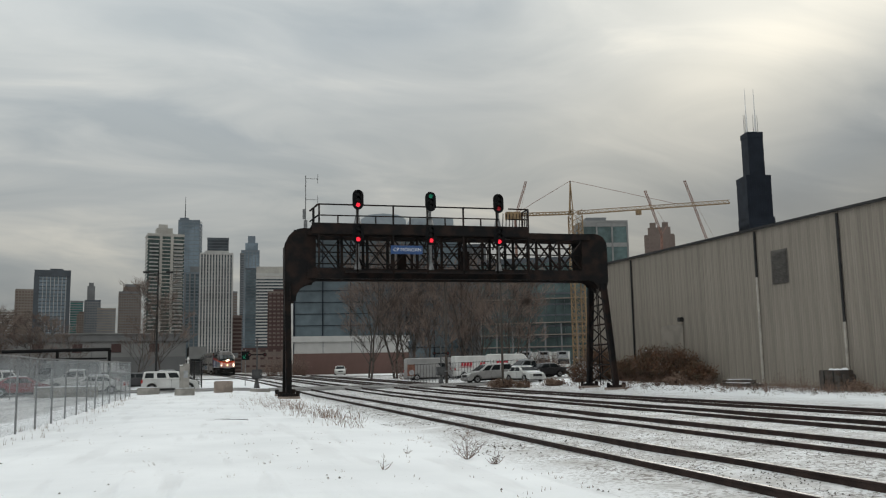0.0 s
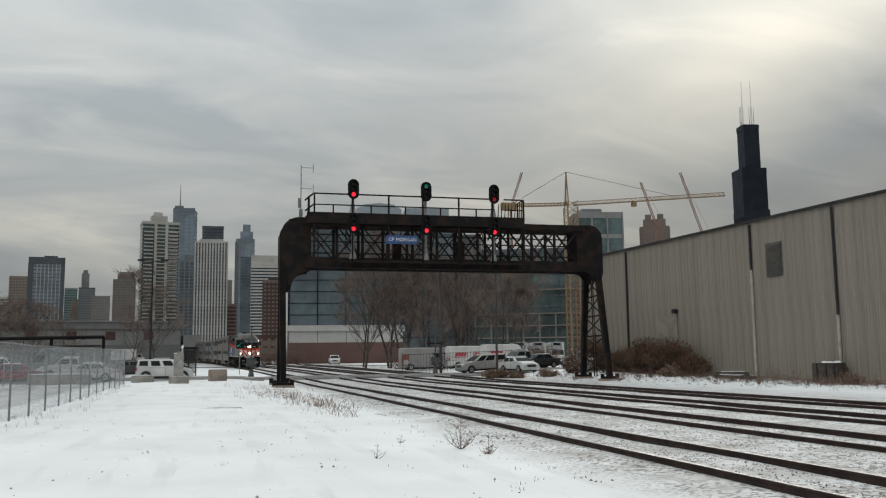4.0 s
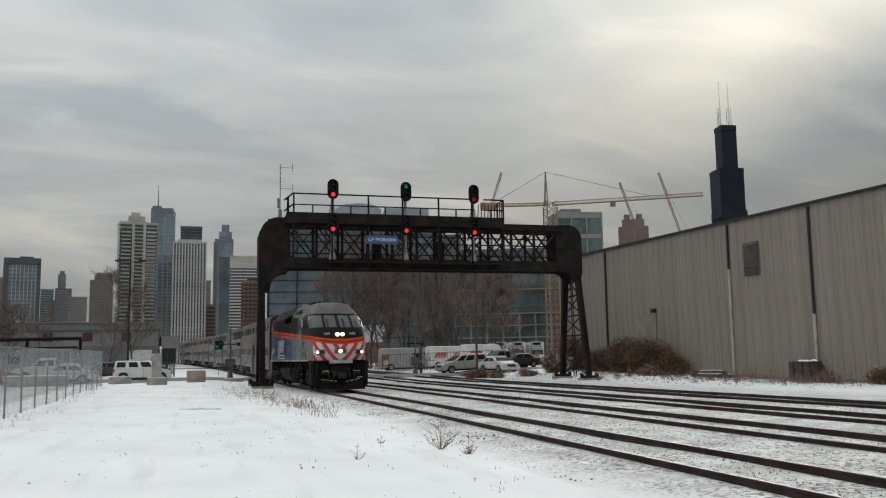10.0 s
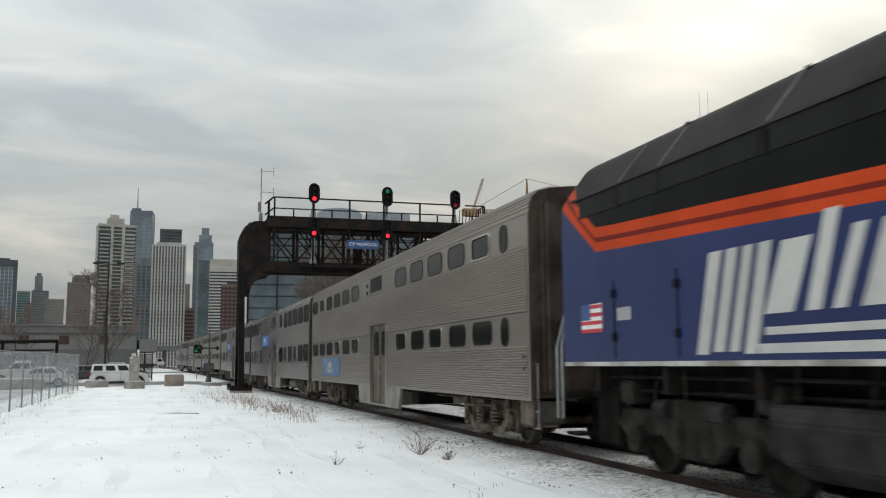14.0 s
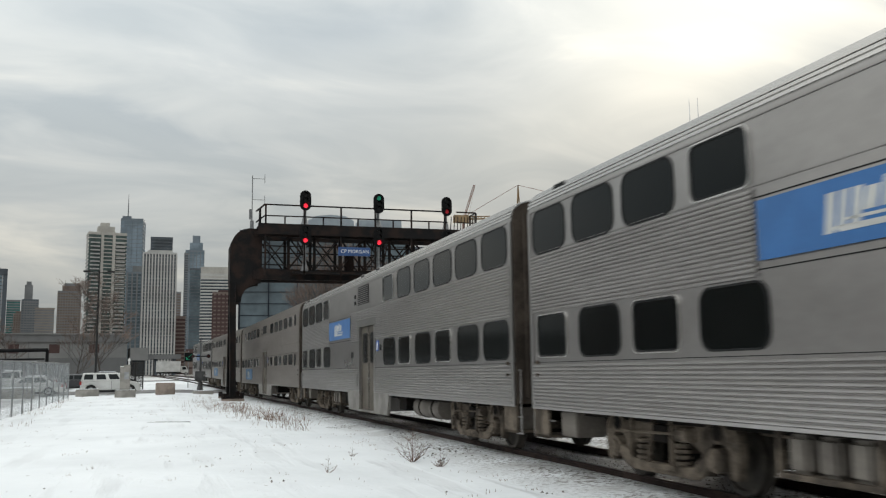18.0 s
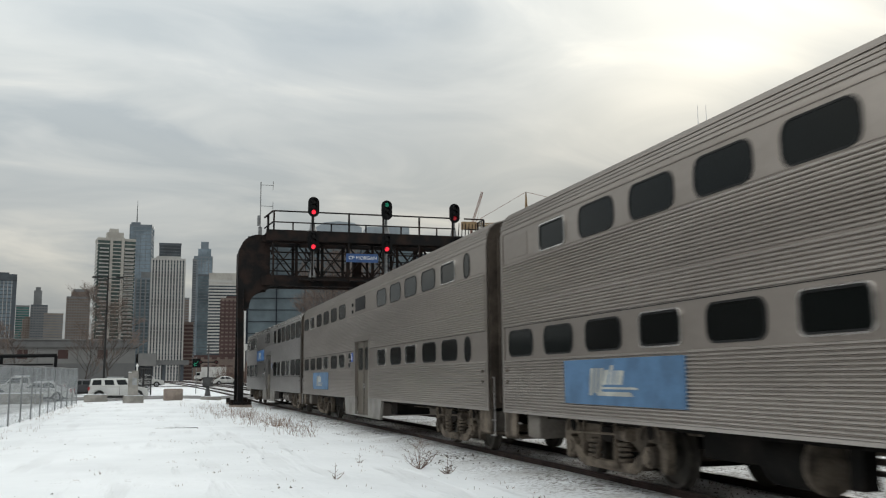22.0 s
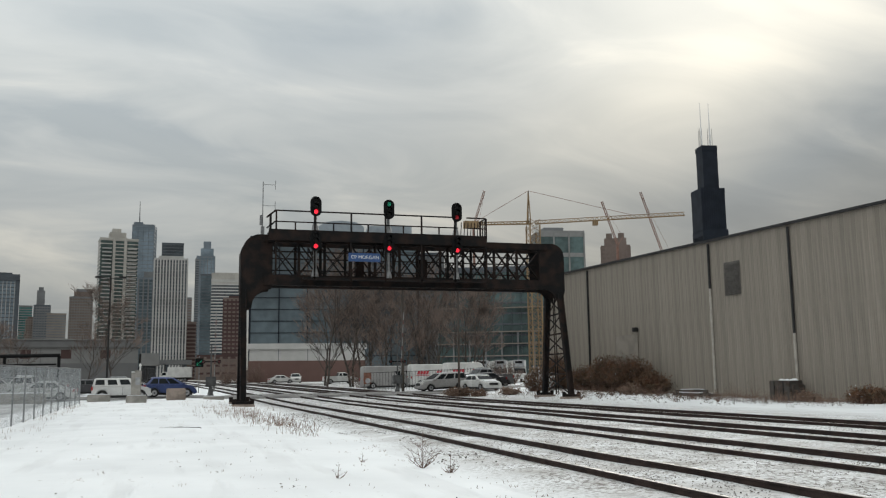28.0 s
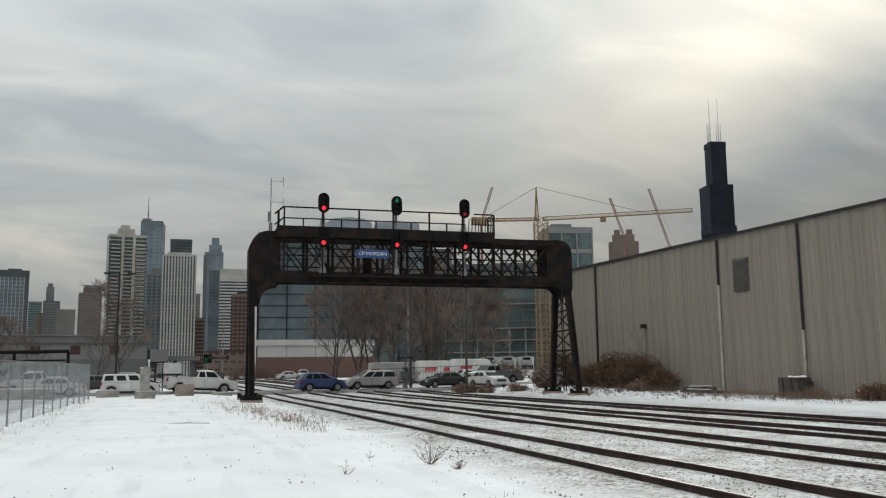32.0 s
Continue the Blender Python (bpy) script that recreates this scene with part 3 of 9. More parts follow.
    # pipes and rods along the truss
    for k, (z, y) in enumerate(((9.1, G_YF + 0.5), (9.95, G_YF + 0.7), (10.5, G_YF + 1.0))):
        part("conduit", M().cyl((6.4, y, z), (26.3, y, z), 0.05, 6), STEEL_BLACK, g)
    for i in range(3):
        x = 9.9 + i * 5.0
        part("inner_brace", M().beam((x, G_YF + 0.25, 8.5), (x + (0.8 if i % 2 else -0.8), G_YB - 0.25, 10.9), 0.09, 0.06), STEEL_BLACK, g)
    # equipment boxes standing in the truss
    for x in (12.6, 17.3):
        part("relay_box", M().box(x - 0.3, x + 0.3, G_YF + 0.3, G_YF + 0.8, zb1, 10.1), STEEL_BLACK, g, bevel=0.03)
        part("ladder", M().box(x + 0.9, x + 0.95, G_YF - 0.9, G_YF - 0.85, zb1, 11.4).box(x + 1.3, x + 1.35, G_YF - 0.9, G_YF - 0.85, zb1, 11.4), STEEL_BLACK, g)
    part("lower_platform", M().box(8.4, 21.6, wy0, G_YF - 0.2, zb1 - 0.35, zb1 - 0.22), STEEL_BLACK, g)
    return g


signal_bridge()


def capsule(w, h, n=8):
    r = w / 2
    return [(r * math.cos(radians(a)), h / 2 - r + r * math.sin(radians(a))) for a in [180 * i / n for i in range(n + 1)]] + \
           [(r * math.cos(radians(a)), -h / 2 + r + r * math.sin(radians(a))) for a in [180 + 180 * i / n for i in range(n + 1)]]


def signal_head(parent, z, lit):
    h = part("signal_head", M().prism(capsule(0.78, 1.42), "y", -0.02, 0.03), BLACK, parent, "black oval signal backboard", at=(0, -0.25, z))
    part("housing", M().prism(capsule(0.5, 1.15), "y", 0.03, 0.4), BLACK, h)
    for dz, col in ((0.38, "green"), (0.0, "off"), (-0.38, "red")):
        hood = M()
        rows = []
        for yy in (-0.02, -0.3):
            rows.append([(0.17 * math.cos(radians(a)), yy, dz + 0.17 * math.sin(radians(a))) for a in range(-20, 201, 20)])
        hood.grid(rows)
        part("hood", hood, BLACK, h)
        m = LENS_OFF
        if col == lit:
            m = LAMP_GREEN if lit == "green" else LAMP_RED
        if lit == "dim" and col == "red":
            m = LAMP_RED_DIM
        part("lens", M().cyl((0, -0.05, dz), (0, -0.02, dz), 0.15, 14), m, h, "%s signal lens" % ("lit red" if m in (LAMP_RED, LAMP_RED_DIM) else "lit green" if m == LAMP_GREEN else "unlit"))


def signals():
    for x, up, low in ((9.2, "red", "red"), (14.4, "green", "red"), (19.45, "dim", "red")):
        s = thing("railway_signal", pose(x, G_YF - 0.95, 8.55), "black colour-light railway signal on a grey mast above the bridge", "railway signal", "signals on the bridge")
        part("mast", M().cyl((0, 0.05, 0), (0, 0.05, 5.55), 0.11, 10), GALV, s, "grey steel mast", smooth=True)
        part("mast_foot", M().cyl((0, 0.05, 0.0), (0, 0.05, 0.55), 0.27, 8, 0.14), GALV, s)
        part("mast_foot", M().cyl((0, 0.05, 3.05), (0, 0.05, 3.8), 0.3, 8, 0.14), GALV, s)
        signal_head(s, 4.88, up)
        signal_head(s, 2.46, low)


signals()


def bridge_sign():
    s = thing("name_board", pose(12.6, G_YF - 1.32, 9.92), "blue enamel board with white lettering on the bridge", "sign")
    part("panel", M().box(-1.13, 1.13, -0.02, 0.02, -0.3, 0.3), SIGN_BLUE, s, bevel=0.01)
    for word, x in (("CP", -0.76), ("MORGAN", 0.3)):
        cu = bpy.data.curves.new("lettering", "FONT")
        cu.body = word
        cu.size, cu.align_x, cu.align_y, cu.extrude = 0.34, "CENTER", "CENTER", 0.004
        tmp = new("lettering", cu)
        me = bpy.data.meshes.new_from_object(tmp)
        bpy.data.objects.remove(tmp)
        me.materials.clear()
        me.materials.append(WHITE_PAINT)
        part("lettering", me, None, s, "white lettering", at=pose(x, -0.028, 0, 90))
    for x in (-0.8, 0.8):
        part("bracket", M().box(x - 0.03, x + 0.03, 0.02, 0.25, -0.25, 0.25), STEEL_BLACK, s)


bridge_sign()


def antenna():
    a = thing("aerial", pose(5.7, G_YF + 0.2, 11.2), "thin metal radio aerial with two folded dipoles", "antenna")
    part("mast", M().cyl((0, 0, 0), (0, 0, 4.1), 0.035, 6), GALV, a)
    for z in (2.4, 3.9):
        part("dipole", M().cyl((0, 0, z), (0.85, 0, z), 0.02, 6).cyl((0.85, 0, z - 0.32), (0.85, 0, z + 0.32), 0.02, 6), GALV, a)
    part("bracket", M().box(-0.12, 0.12, -0.1, 0.1, 0.1, 0.9), GALV, a)
    part("coax_box", M().box(-0.2, -0.02, -0.1, 0.1, 1.0, 1.7), GALV, a)


antenna()

# The long metal-clad shed along the far side of the tracks. Local x runs along its wall, towards the city.
PIPE_TAN = mat("pale_tan_pipe_paint", (0.42, 0.39, 0.345), 0.6, 0, 0.1, 2, 20)
PIPE_DOOR = mat("smooth_tan_panel", (0.245, 0.217, 0.185), 0.6, 0, 0.1, 1.0, 20)
SHED_H = 11.65
VENT_GREY = mat("dull_vent_metal", (0.125, 0.115, 0.105), 0.7, 0.1, 0.15, 3, 30)


def shed_x(y):
    return 39.3 - 0.0868 * (y - 45.3)


def cladding_mat():
    m = mat("tan_metal_cladding", (0.30, 0.265, 0.223), 0.6, 0.0, 0.2, 7.0, 22, stretch=(1.0, 1.0, 0.02), col2=(0.24, 0.211, 0.178), island=0.16)
    return m


CLAD = cladding_mat()


def shed():
    th = math.degrees(math.atan2(33.4, -2.9))
    y0, y1 = 12.0, 83.3
    ln = (y1 - y0) * math.hypot(1, 0.0868)
    s = thing("warehouse", pose(shed_x(y0), y0, -0.25, 0, 0, th), "long tan corrugated metal warehouse with dark eaves", "warehouse")

    def at(y):
        return (y - y0) * math.hypot(1, 0.0868)
    # corrugated sheets, one part for each bay sheet of 0.9 m
    sheet = M()
    w, prof = 0.9, []
    for i in range(6):
        a = i * 0.15
        prof += [(a, 0.0), (a + 0.065, 0.0), (a + 0.085, 0.026), (a + 0.13, 0.026)]
    prof.append((0.9, 0.0))
    sheet.grid([[(u, v, 0.0) for u, v in prof], [(u, v, SHED_H) for u, v in prof]])
    me = sheet.mesh("cladding_sheet", CLAD, fix=False)
    for i in range(int(ln / w)):
        part("cladding_sheet", me, None, s, at=(i * w, 0.0, 0.0))
    part("wall_core", M().box(0, ln, -28, -0.06, 0, SHED_H - 0.05), CLAD, s)
    part("roof", M().prism([(-28.3, SHED_H - 0.05), (0.12, SHED_H - 0.05), (0.12, SHED_H + 0.1), (-14, SHED_H + 1.1), (-28.3, SHED_H + 0.1)], "x", -0.2, ln + 0.2), GREY_PAINT, s, "flat grey metal roof")
    part("eaves_trim", M().box(-0.2, ln + 0.1, 0.07, 0.22, SHED_H - 0.06, SHED_H + 0.11), STEEL_DARK, s, "dark gutter along the eaves")
    part("base_wall", M().box(0, ln, 0.058, 0.09, -0.3, 0.2), CONCRETE_BROWN, s, "low concrete base")
    for y, zs in SHED_SPOUTS:
        a = at(y)
        part("downpipe", M().cyl((a, 0.12, zs), (a, 0.12, SHED_H - 0.2), 0.09, 8), STEEL_DARK, s, "dark downpipe")
        if zs > 0.3:
            part("downpipe_foot", M().cyl((a, 0.12, 0.1), (a, 0.12, zs), 0.1, 8), PIPE_TAN, s, "pale lower downpipe")
    v0, v1, z0, z1 = SHED_VENT
    a, b = at(v1), at(v0)
    a, b = min(a, b), max(a, b)
    v = part("louvre_vent", M().box(a - 0.08, b + 0.08, 0.05, 0.08, z0 - 0.08, z1 + 0.08), VENT_GREY, s, "dull grey louvred wall vent")
    k = int((z1 - z0) / 0.11)
    for i in range(k):
        z = z0 + (z1 - z0) * i / k
        part("slat", M().hexa([(a, 0.06, z), (b, 0.06, z), (b, 0.17, z - 0.02), (a, 0.17, z - 0.02), (a, 0.06, z + 0.05), (b, 0.06, z + 0.05), (b, 0.15, z + 0.03), (a, 0.15, z + 0.03)]), VENT_GREY, v)
    a, b = sorted((at(SHED_DOOR[0]), at(SHED_DOOR[1])))
    part("flush_door", M().box(a, b, 0.03, 0.1, 0.2, SHED_DOOR[2]), PIPE_DOOR, s, "flush metal panel door")
    part("wall_lamp", M().box(a - 0.15, a + 0.25, 0.06, 0.45, SHED_DOOR[2] + 0.2, SHED_DOOR[2] + 0.55), STEEL_DARK, s, "small dark wall lamp", bevel=0.03)


SHED_SPOUTS = [(74.9, 0.2), (57.5, 8.1), (49.3, 4.4)]
SHED_VENT = (54.3, 55.8, 7.5, 9.75)
SHED_DOOR = (67.2, 70.5, 5.2)
shed()

# The city behind: every tower stands on the ground at its own distance.
def facade(name, col, rough=0.7, var=0.1):
    return mat(name, tuple(0.68 * c for c in col), rough, 0, var, 0.05, 0.6)


F_WHITE = facade("pale_concrete_facade", (0.70, 0.69, 0.67))
F_CREAM = facade("cream_concrete_facade", (0.66, 0.63, 0.58))
F_TAN = facade("tan_masonry_facade", (0.36, 0.31, 0.27))
F_BROWN = facade("brown_masonry_facade", (0.25, 0.19, 0.165))
F_RED = facade("red_brick_facade", (0.10, 0.05, 0.046))
F_BRICK = facade("brown_brick_facade", (0.19, 0.105, 0.088))
F_GREY = facade("grey_masonry_facade", (0.27, 0.28, 0.29))
F_SLATE = facade("slate_metal_facade", (0.11, 0.13, 0.155), 0.4)
F_BLACKISH = mat("black_metal_facade", (0.016, 0.021, 0.031), 0.6, 0, 0.1, 0.05, 0.6, spec=0.15)
F_DECK = facade("grey_deck_concrete", (0.36, 0.36, 0.355))
F_PARAPET = facade("grey_parapet_concrete", (0.25, 0.252, 0.255))
F_PALEMETAL = facade("pale_blue_metal_facade", (0.50, 0.57, 0.63), 0.4)
F_STEELBLUE = facade("blue_grey_metal_facade", (0.24, 0.29, 0.34), 0.4)
G_BLUE = mat("blue_curtain_glass", (0.125, 0.162, 0.185), 0.14, 0, 0.2, 0.04, 0.3)
G_PALEBLUE = mat("pale_blue_curtain_glass", (0.23, 0.29, 0.34), 0.2, 0, 0.15, 0.04, 0.3)
G_TEAL = mat("teal_curtain_glass", (0.105, 0.16, 0.16), 0.15, 0, 0.25, 0.06, 0.4)
G_DARK = mat("dark_curtain_glass", (0.075, 0.09, 0.105), 0.2, 0, 0.2, 0.05, 0.4)
G_GREENISH = mat("green_curtain_glass", (0.075, 0.11, 0.105), 0.15, 0, 0.2, 0.05, 0.4)
G_SEA = mat("sea_green_curtain_glass", (0.06, 0.17, 0.16), 0.2, 0, 0.2, 0.05, 0.4)
CRANE_YELLOW = mat("yellow_crane_paint", (0.26, 0.172, 0.088), 0.6, 0, 0.12, 0.5, 4)
CRANE_RED = mat("rusty_crane_paint", (0.23, 0.12, 0.09), 0.6, 0, 0.12, 0.5, 4)


def tower(name, label, x, y, w, h, d, glass, band=None, floors=0, pier=None, piers=0, turn=0.0, bw=0.4, pw=0.35, crown=(), margin=0.0, base=0.0, pier_top=1.0, side_piers=True):
    """A block with real storey bands and piers that stand proud of the glass; crown: further blocks (w, d, z0, z1, dx, material)."""
    az = math.degrees(math.atan2(x, y))
    t = thing(name, pose(x, y, rise(y) - 0.3, 0, 0, -az + turn), label, "building", "city skyline")
    part("core", M().box(-w / 2, w / 2, 0, d, 0, h), glass, t)
    fh = h / max(1, floors)
    if band:
        me = M().box(-w / 2 - 0.25, w / 2 + 0.25, -0.25, d + 0.25, 0, fh * bw).mesh("storey_band", band)
        for i in range(int(base), floors):
            part("storey_band", me, None, t, at=(0, 0, (i + 1) * fh - fh * bw))
    if pier:
        pwid = w / piers * pw
        me = M().box(-pwid / 2, pwid / 2, -0.5, 0.1, 0, h * pier_top).mesh("pier", pier)
        for i in range(piers + 1):
            part("pier", me, None, t, at=(-w / 2 + (w * i / piers), 0, 0))
        if side_piers:
            ms = M().box(-0.5, 0.1, -pwid / 2, pwid / 2, 0, h * pier_top).mesh("pier", pier)
            k = max(2, int(d / (w / piers)))
            for i in range(k + 1):
                for sx in (0, 1):
                    part("pier", ms, None, t, at=pose(w / 2 if sx else -w / 2, d * i / k, 0, 0, 0, 180 * sx))
    part("parapet", M().box(-w / 2 - 0.4, w / 2 + 0.4, -0.4, d + 0.4, h, h + max(1.2, 0.012 * h)), band or pier or glass, t)
    for cw, cd, z0, z1, dx, cm in crown:
        part("crown", M().box(dx - cw / 2, dx + cw / 2, d / 2 - cd / 2, d / 2 + cd / 2, z0, z1), cm, t)
    return t


def skyline():
    tower("office_tower", "pale distant masonry tower", -375.8, 1760, 24, 118, 20, F_TAN, F_WHITE, 24, bw=0.3)
    tower("apartment_tower", "tan distant apartment tower", -290.5, 1471, 25, 131, 22, F_BROWN, F_TAN, 30, F_TAN, 6)
    tower("office_tower", "dark glass office tower with pale vertical mullions", -185.4, 1084, 36, 118, 26, G_PALEBLUE, F_SLATE, 28, F_WHITE, 9, bw=0.25, pw=0.16, crown=((38, 28, 112, 119.5, 0, F_SLATE), (14, 12, 119, 122, 4, F_SLATE), (5.5, 28, 0, 113, -16.5, F_SLATE), (4, 28, 0, 113, 17, F_SLATE)))
    tower("apartment_tower", "greenish distant glass block", -260.9, 1781, 22, 137, 20, G_SEA, F_GREY, 30)
    tower("apartment_tower", "low pale distant block", -250, 1500, 30, 88, 20, F_GREY, F_CREAM, 22)
    tower("office_tower", "dark stepped distant tower with a narrow top", -220.6, 1685, 26, 131, 22, F_GREY, F_SLATE, 30, F_GREY, 6, crown=((13, 13, 131, 158, -3, F_GREY), (8, 8, 158, 164, -3, F_GREY)))
    tower("office_tower", "grey distant office block of plain masonry", -185.7, 1589, 29, 110, 22, F_GREY, F_TAN, 25)
    tower("office_tower", "tan distant masonry block", -165, 1750, 14, 135, 14, F_TAN, F_CREAM, 30)
    tower("office_tower", "brown masonry tower with a setback top", -130.6, 1394, 31, 121, 24, F_BROWN, F_GREY, 30, F_TAN, 9, crown=((24, 18, 121, 130, 2, F_BROWN), (20, 14, 130, 134, 3, F_GREY)))
    tower("office_tower", "small brown distant masonry tower", -240.3, 1700, 15, 108, 14, F_BROWN, F_TAN, 26, F_TAN, 4, bw=0.3, crown=((9, 8, 108, 113, 0, F_BROWN),))
    tower("office_tower", "tan distant tower with pale piers", -206.6, 1800, 21, 124, 18, F_TAN, F_BROWN, 28, F_CREAM, 6, bw=0.3, pw=0.3)
    # condominium tower with balconies
    t = tower("apartment_tower", "tall apartment tower with pale balconies and green glass", -52.2, 898, 34, 134, 24, G_GREENISH, F_CREAM, 38, bw=0.26, turn=6, crown=((15, 14, 134, 142, -1, F_CREAM), (8, 8, 142, 146, -2, F_CREAM)))
    for x0, x1 in ((-6, -3.6), (4.2, 6.8)):
        part("shaft", M().box(x0, x1, -1.6, 0, 0, 136), F_CREAM, t, "pale vertical shaft")
    part("shaft", M().box(-16.8, -6, -0.5, 0, 0, 128), G_GREENISH, t)
    bal = M().box(-4.2, 4.2, -2.0, 0, 0, 1.1).mesh("balcony", F_WHITE)
    for i in range(34):
        for bx in (-11.2, 11.6):
            part("balcony", bal, None, t, at=(bx, 0, 6 + i * 3.6))
    # tall blue tower with a mast
    t = tower("glass_skyscraper", "tall pale-blue glass skyscraper with a mast", -44.8, 1299, 29, 214, 26, G_PALEBLUE, F_STEELBLUE, 40, F_STEELBLUE, 4, bw=0.18, pw=0.07, turn=-8, crown=((12, 12, 214, 221, -8, F_STEELBLUE),))
    part("mast", M().cyl((-7, 10, 221), (-7, 10, 252), 0.9, 6, 0.25), F_GREY, t)
    tower("office_tower", "slim grey-blue office tower", -27.5, 1000, 20, 108, 20, G_BLUE, F_STEELBLUE, 30, F_GREY, 4, pw=0.3, bw=0.2, crown=((14, 12, 108, 116, 2, F_GREY),))
    tower("office_tower", "white concrete slab tower with dark window strips", -4.1, 850, 29, 110, 26, G_DARK, F_WHITE, 34, F_WHITE, 11, bw=0.1, pw=0.5, crown=((22, 16, 110, 114, 0, F_WHITE),))
    tower("glass_skyscraper", "dark glass tower behind the white slab", -4.3, 1200, 27, 175, 24, G_DARK, F_SLATE, 44, bw=0.2)
    tower("office_tower", "narrow brown distant tower", 21.6, 1500, 10, 131, 12, F_BROWN, F_GREY, 30)
    tower("glass_skyscraper", "pale blue tapered distant skyscraper", 50.1, 1599, 31, 212, 26, G_PALEBLUE, F_STEELBLUE, 44, F_GREY, 5, bw=0.15, pw=0.12, crown=((22, 20, 212, 228, 2, G_PALEBLUE), (13, 13, 228, 241, 2, F_STEELBLUE)))
    tower("office_tower", "slim dark distant tower", 33.5, 1500, 6, 194, 12, F_SLATE, F_GREY, 50)
    tower("glass_skyscraper", "dark blue glass office tower", 35.0, 1000, 17, 113, 16, G_BLUE, F_SLATE, 32, bw=0.15)
    tower("office_tower", "office block with white and dark storey stripes", 43.2, 799, 25.5, 86, 20, G_DARK, F_WHITE, 32, bw=0.45, base=1, crown=((25.8, 20.4, 82, 93, 0, F_CREAM), (9, 8, 89, 92, 9, G_DARK)))
    tower("apartment_tower", "dark red brick tower", 43.6, 699, 15.5, 61, 16, F_RED, F_BROWN, 20, F_RED, 5, crown=((10, 10, 61, 64, 1, F_RED),))
    tower("apartment_tower", "low red brick block", 14.0, 900, 13, 55, 14, F_RED, F_BROWN, 15)
    tower("brick_block", "low brown brick block by the line", 26.0, 520, 26, 13, 20, F_BROWN, F_RED, 3, F_BROWN, 6, bw=0.25)
    # big glass block behind the bridge
    t = tower("glass_office_block", "wide blue glass office block with dark mullions", 55.5, 318, 60, 50.0, 28, G_BLUE, F_BLACKISH, 12, F_BLACKISH, 6, bw=0.05, pw=0.04, turn=3)
    part("penthouse", M().prism([(-6, 50), (11, 50), (11, 56.5), (8, 58.3), (2.5, 58.8), (-3, 58.3), (-6, 56.5)], "y", 8, 20), F_PALEMETAL, t, "rounded metal penthouse")
    part("penthouse", M().box(12.5, 29, 8, 20, 50, 57), F_PALEMETAL, t)
    tower("office_block", "grey pier-fronted office block", 93.0, 330, 13, 47, 20, F_GREY, F_SLATE, 12, F_GREY, 8, pw=0.5, bw=0.2)
    # low white and brick building
    t = tower("low_warehouse", "low building with white metal upper wall and brick base", 27.0, 188, 24, 6.9, 18, F_WHITE, None, 1, turn=2)
    part("brick_base", M().box(-12.1, 12.1, -0.15, 0, 0, 4.5), F_BRICK, t, "brown brick lower wall")
    for i in range(5):
        part("joint", M().box(-12 + 6 * i - 0.08, -12 + 6 * i + 0.08, -0.06, 0, 3.3, 6.9), F_GREY, t)
    for xx in (-5, -1.5, 3.0):
        part("roof_unit", M().box(xx, xx + 2.2, 5, 8, 6.9, 8.3), GREY_PAINT, t, "grey rooftop unit")
    # teal glass building under construction, with open decks below
    t = tower("glass_office_block", "teal glass office block with open lower decks", 103.0, 283, 38, 36, 24, G_TEAL, F_SLATE, 10, F_SLATE, 12, bw=0.16, pw=0.04, turn=-4)
    for i, z in enumerate((7.0, 11.0, 15.0, 23.0)):
        part("floor_slab", M().box(-19.5, 19.5, -2.2, 0, z, z + 0.32), F_TAN, t, "tan concrete floor slab")
    for i in range(8):
        part("column", M().box(-19 + 5.4 * i, -18.5 + 5.4 * i, -1.9, -1.4, 0, 15), F_GREY, t)
    tower("glass_office_block", "pale concrete-framed office block with teal glass", 215.5, 473, 27, 83, 22, G_TEAL, F_DECK, 7, F_DECK, 3, bw=0.2, pw=0.1, turn=14, crown=((12, 10, 83, 87, -3, F_GREY),))
    tower("apartment_tower", "distant brown masonry tower with a notched top", 421, 795, 28, 127, 24, F_BROWN, F_BROWN, 30, F_BROWN, 6, crown=((22, 20, 127, 136, 0, F_BROWN), (6, 6, 136, 142, -6, F_BROWN), (6, 6, 136, 142, 6, F_BROWN)))
    tower("low_block", "pale low block beside the shed", 246, 480, 24, 63, 20, F_WHITE, F_GREY, 16)
    # the black stepped skyscraper with twin aerials
    t = thing("black_skyscraper", pose(910, 1362, 0, 0, 0, -33.9 + 24), "very tall black stepped skyscraper with twin white aerials", "building", "city skyline")
    for i, (w, x, z0, z1) in enumerate(((44, -1, 0, 326), (46, 0, 0, 252), (28, 1, 326, 400))):
        part("shaft", M().box(x - w / 2, x + w / 2, -w / 2, w / 2, z0, z1), F_BLACKISH, t)
    for z in (150, 240, 318, 396):
        ww = 28.8 if z > 330 else 46
        part("louvre_band", M().box(1 - ww / 2 - 0.3, 1 + ww / 2 - 0.3, -ww / 2 - 0.3, ww / 2 + 0.3, z, z + 9) if z > 330 else M().box(-23.3, 23.3, -23.3, 23.3, z, z + 9) if z < 250 else M().box(-23.3, 21.3, -22.3, 22.3, z, z + 7), F_BLACKISH, t)
    for i in range(11):
        part("mullion", M().box(-22 + 4 * i, -21.4 + 4 * i, -22.6, -22, 0, 324), F_BLACKISH, t)
    part("roof_plant", M().box(-9, 11, -9, 9, 400, 406), F_GREY, t)
    for x in (-7, 9):
        part("aerial", M().cyl((x, 0, 400), (x, 0, 440), 1.9, 8, 1.5).cyl((x, 0, 440), (x, 0, 488), 1.0, 8, 0.4), WHITE_PAINT, t, "white tapering aerial")
    for x in (-12, -10, 5, 13):
        part("aerial", M().cyl((x, 0, 400), (x, 0, 440), 0.6, 6, 0.3), F_GREY, t)
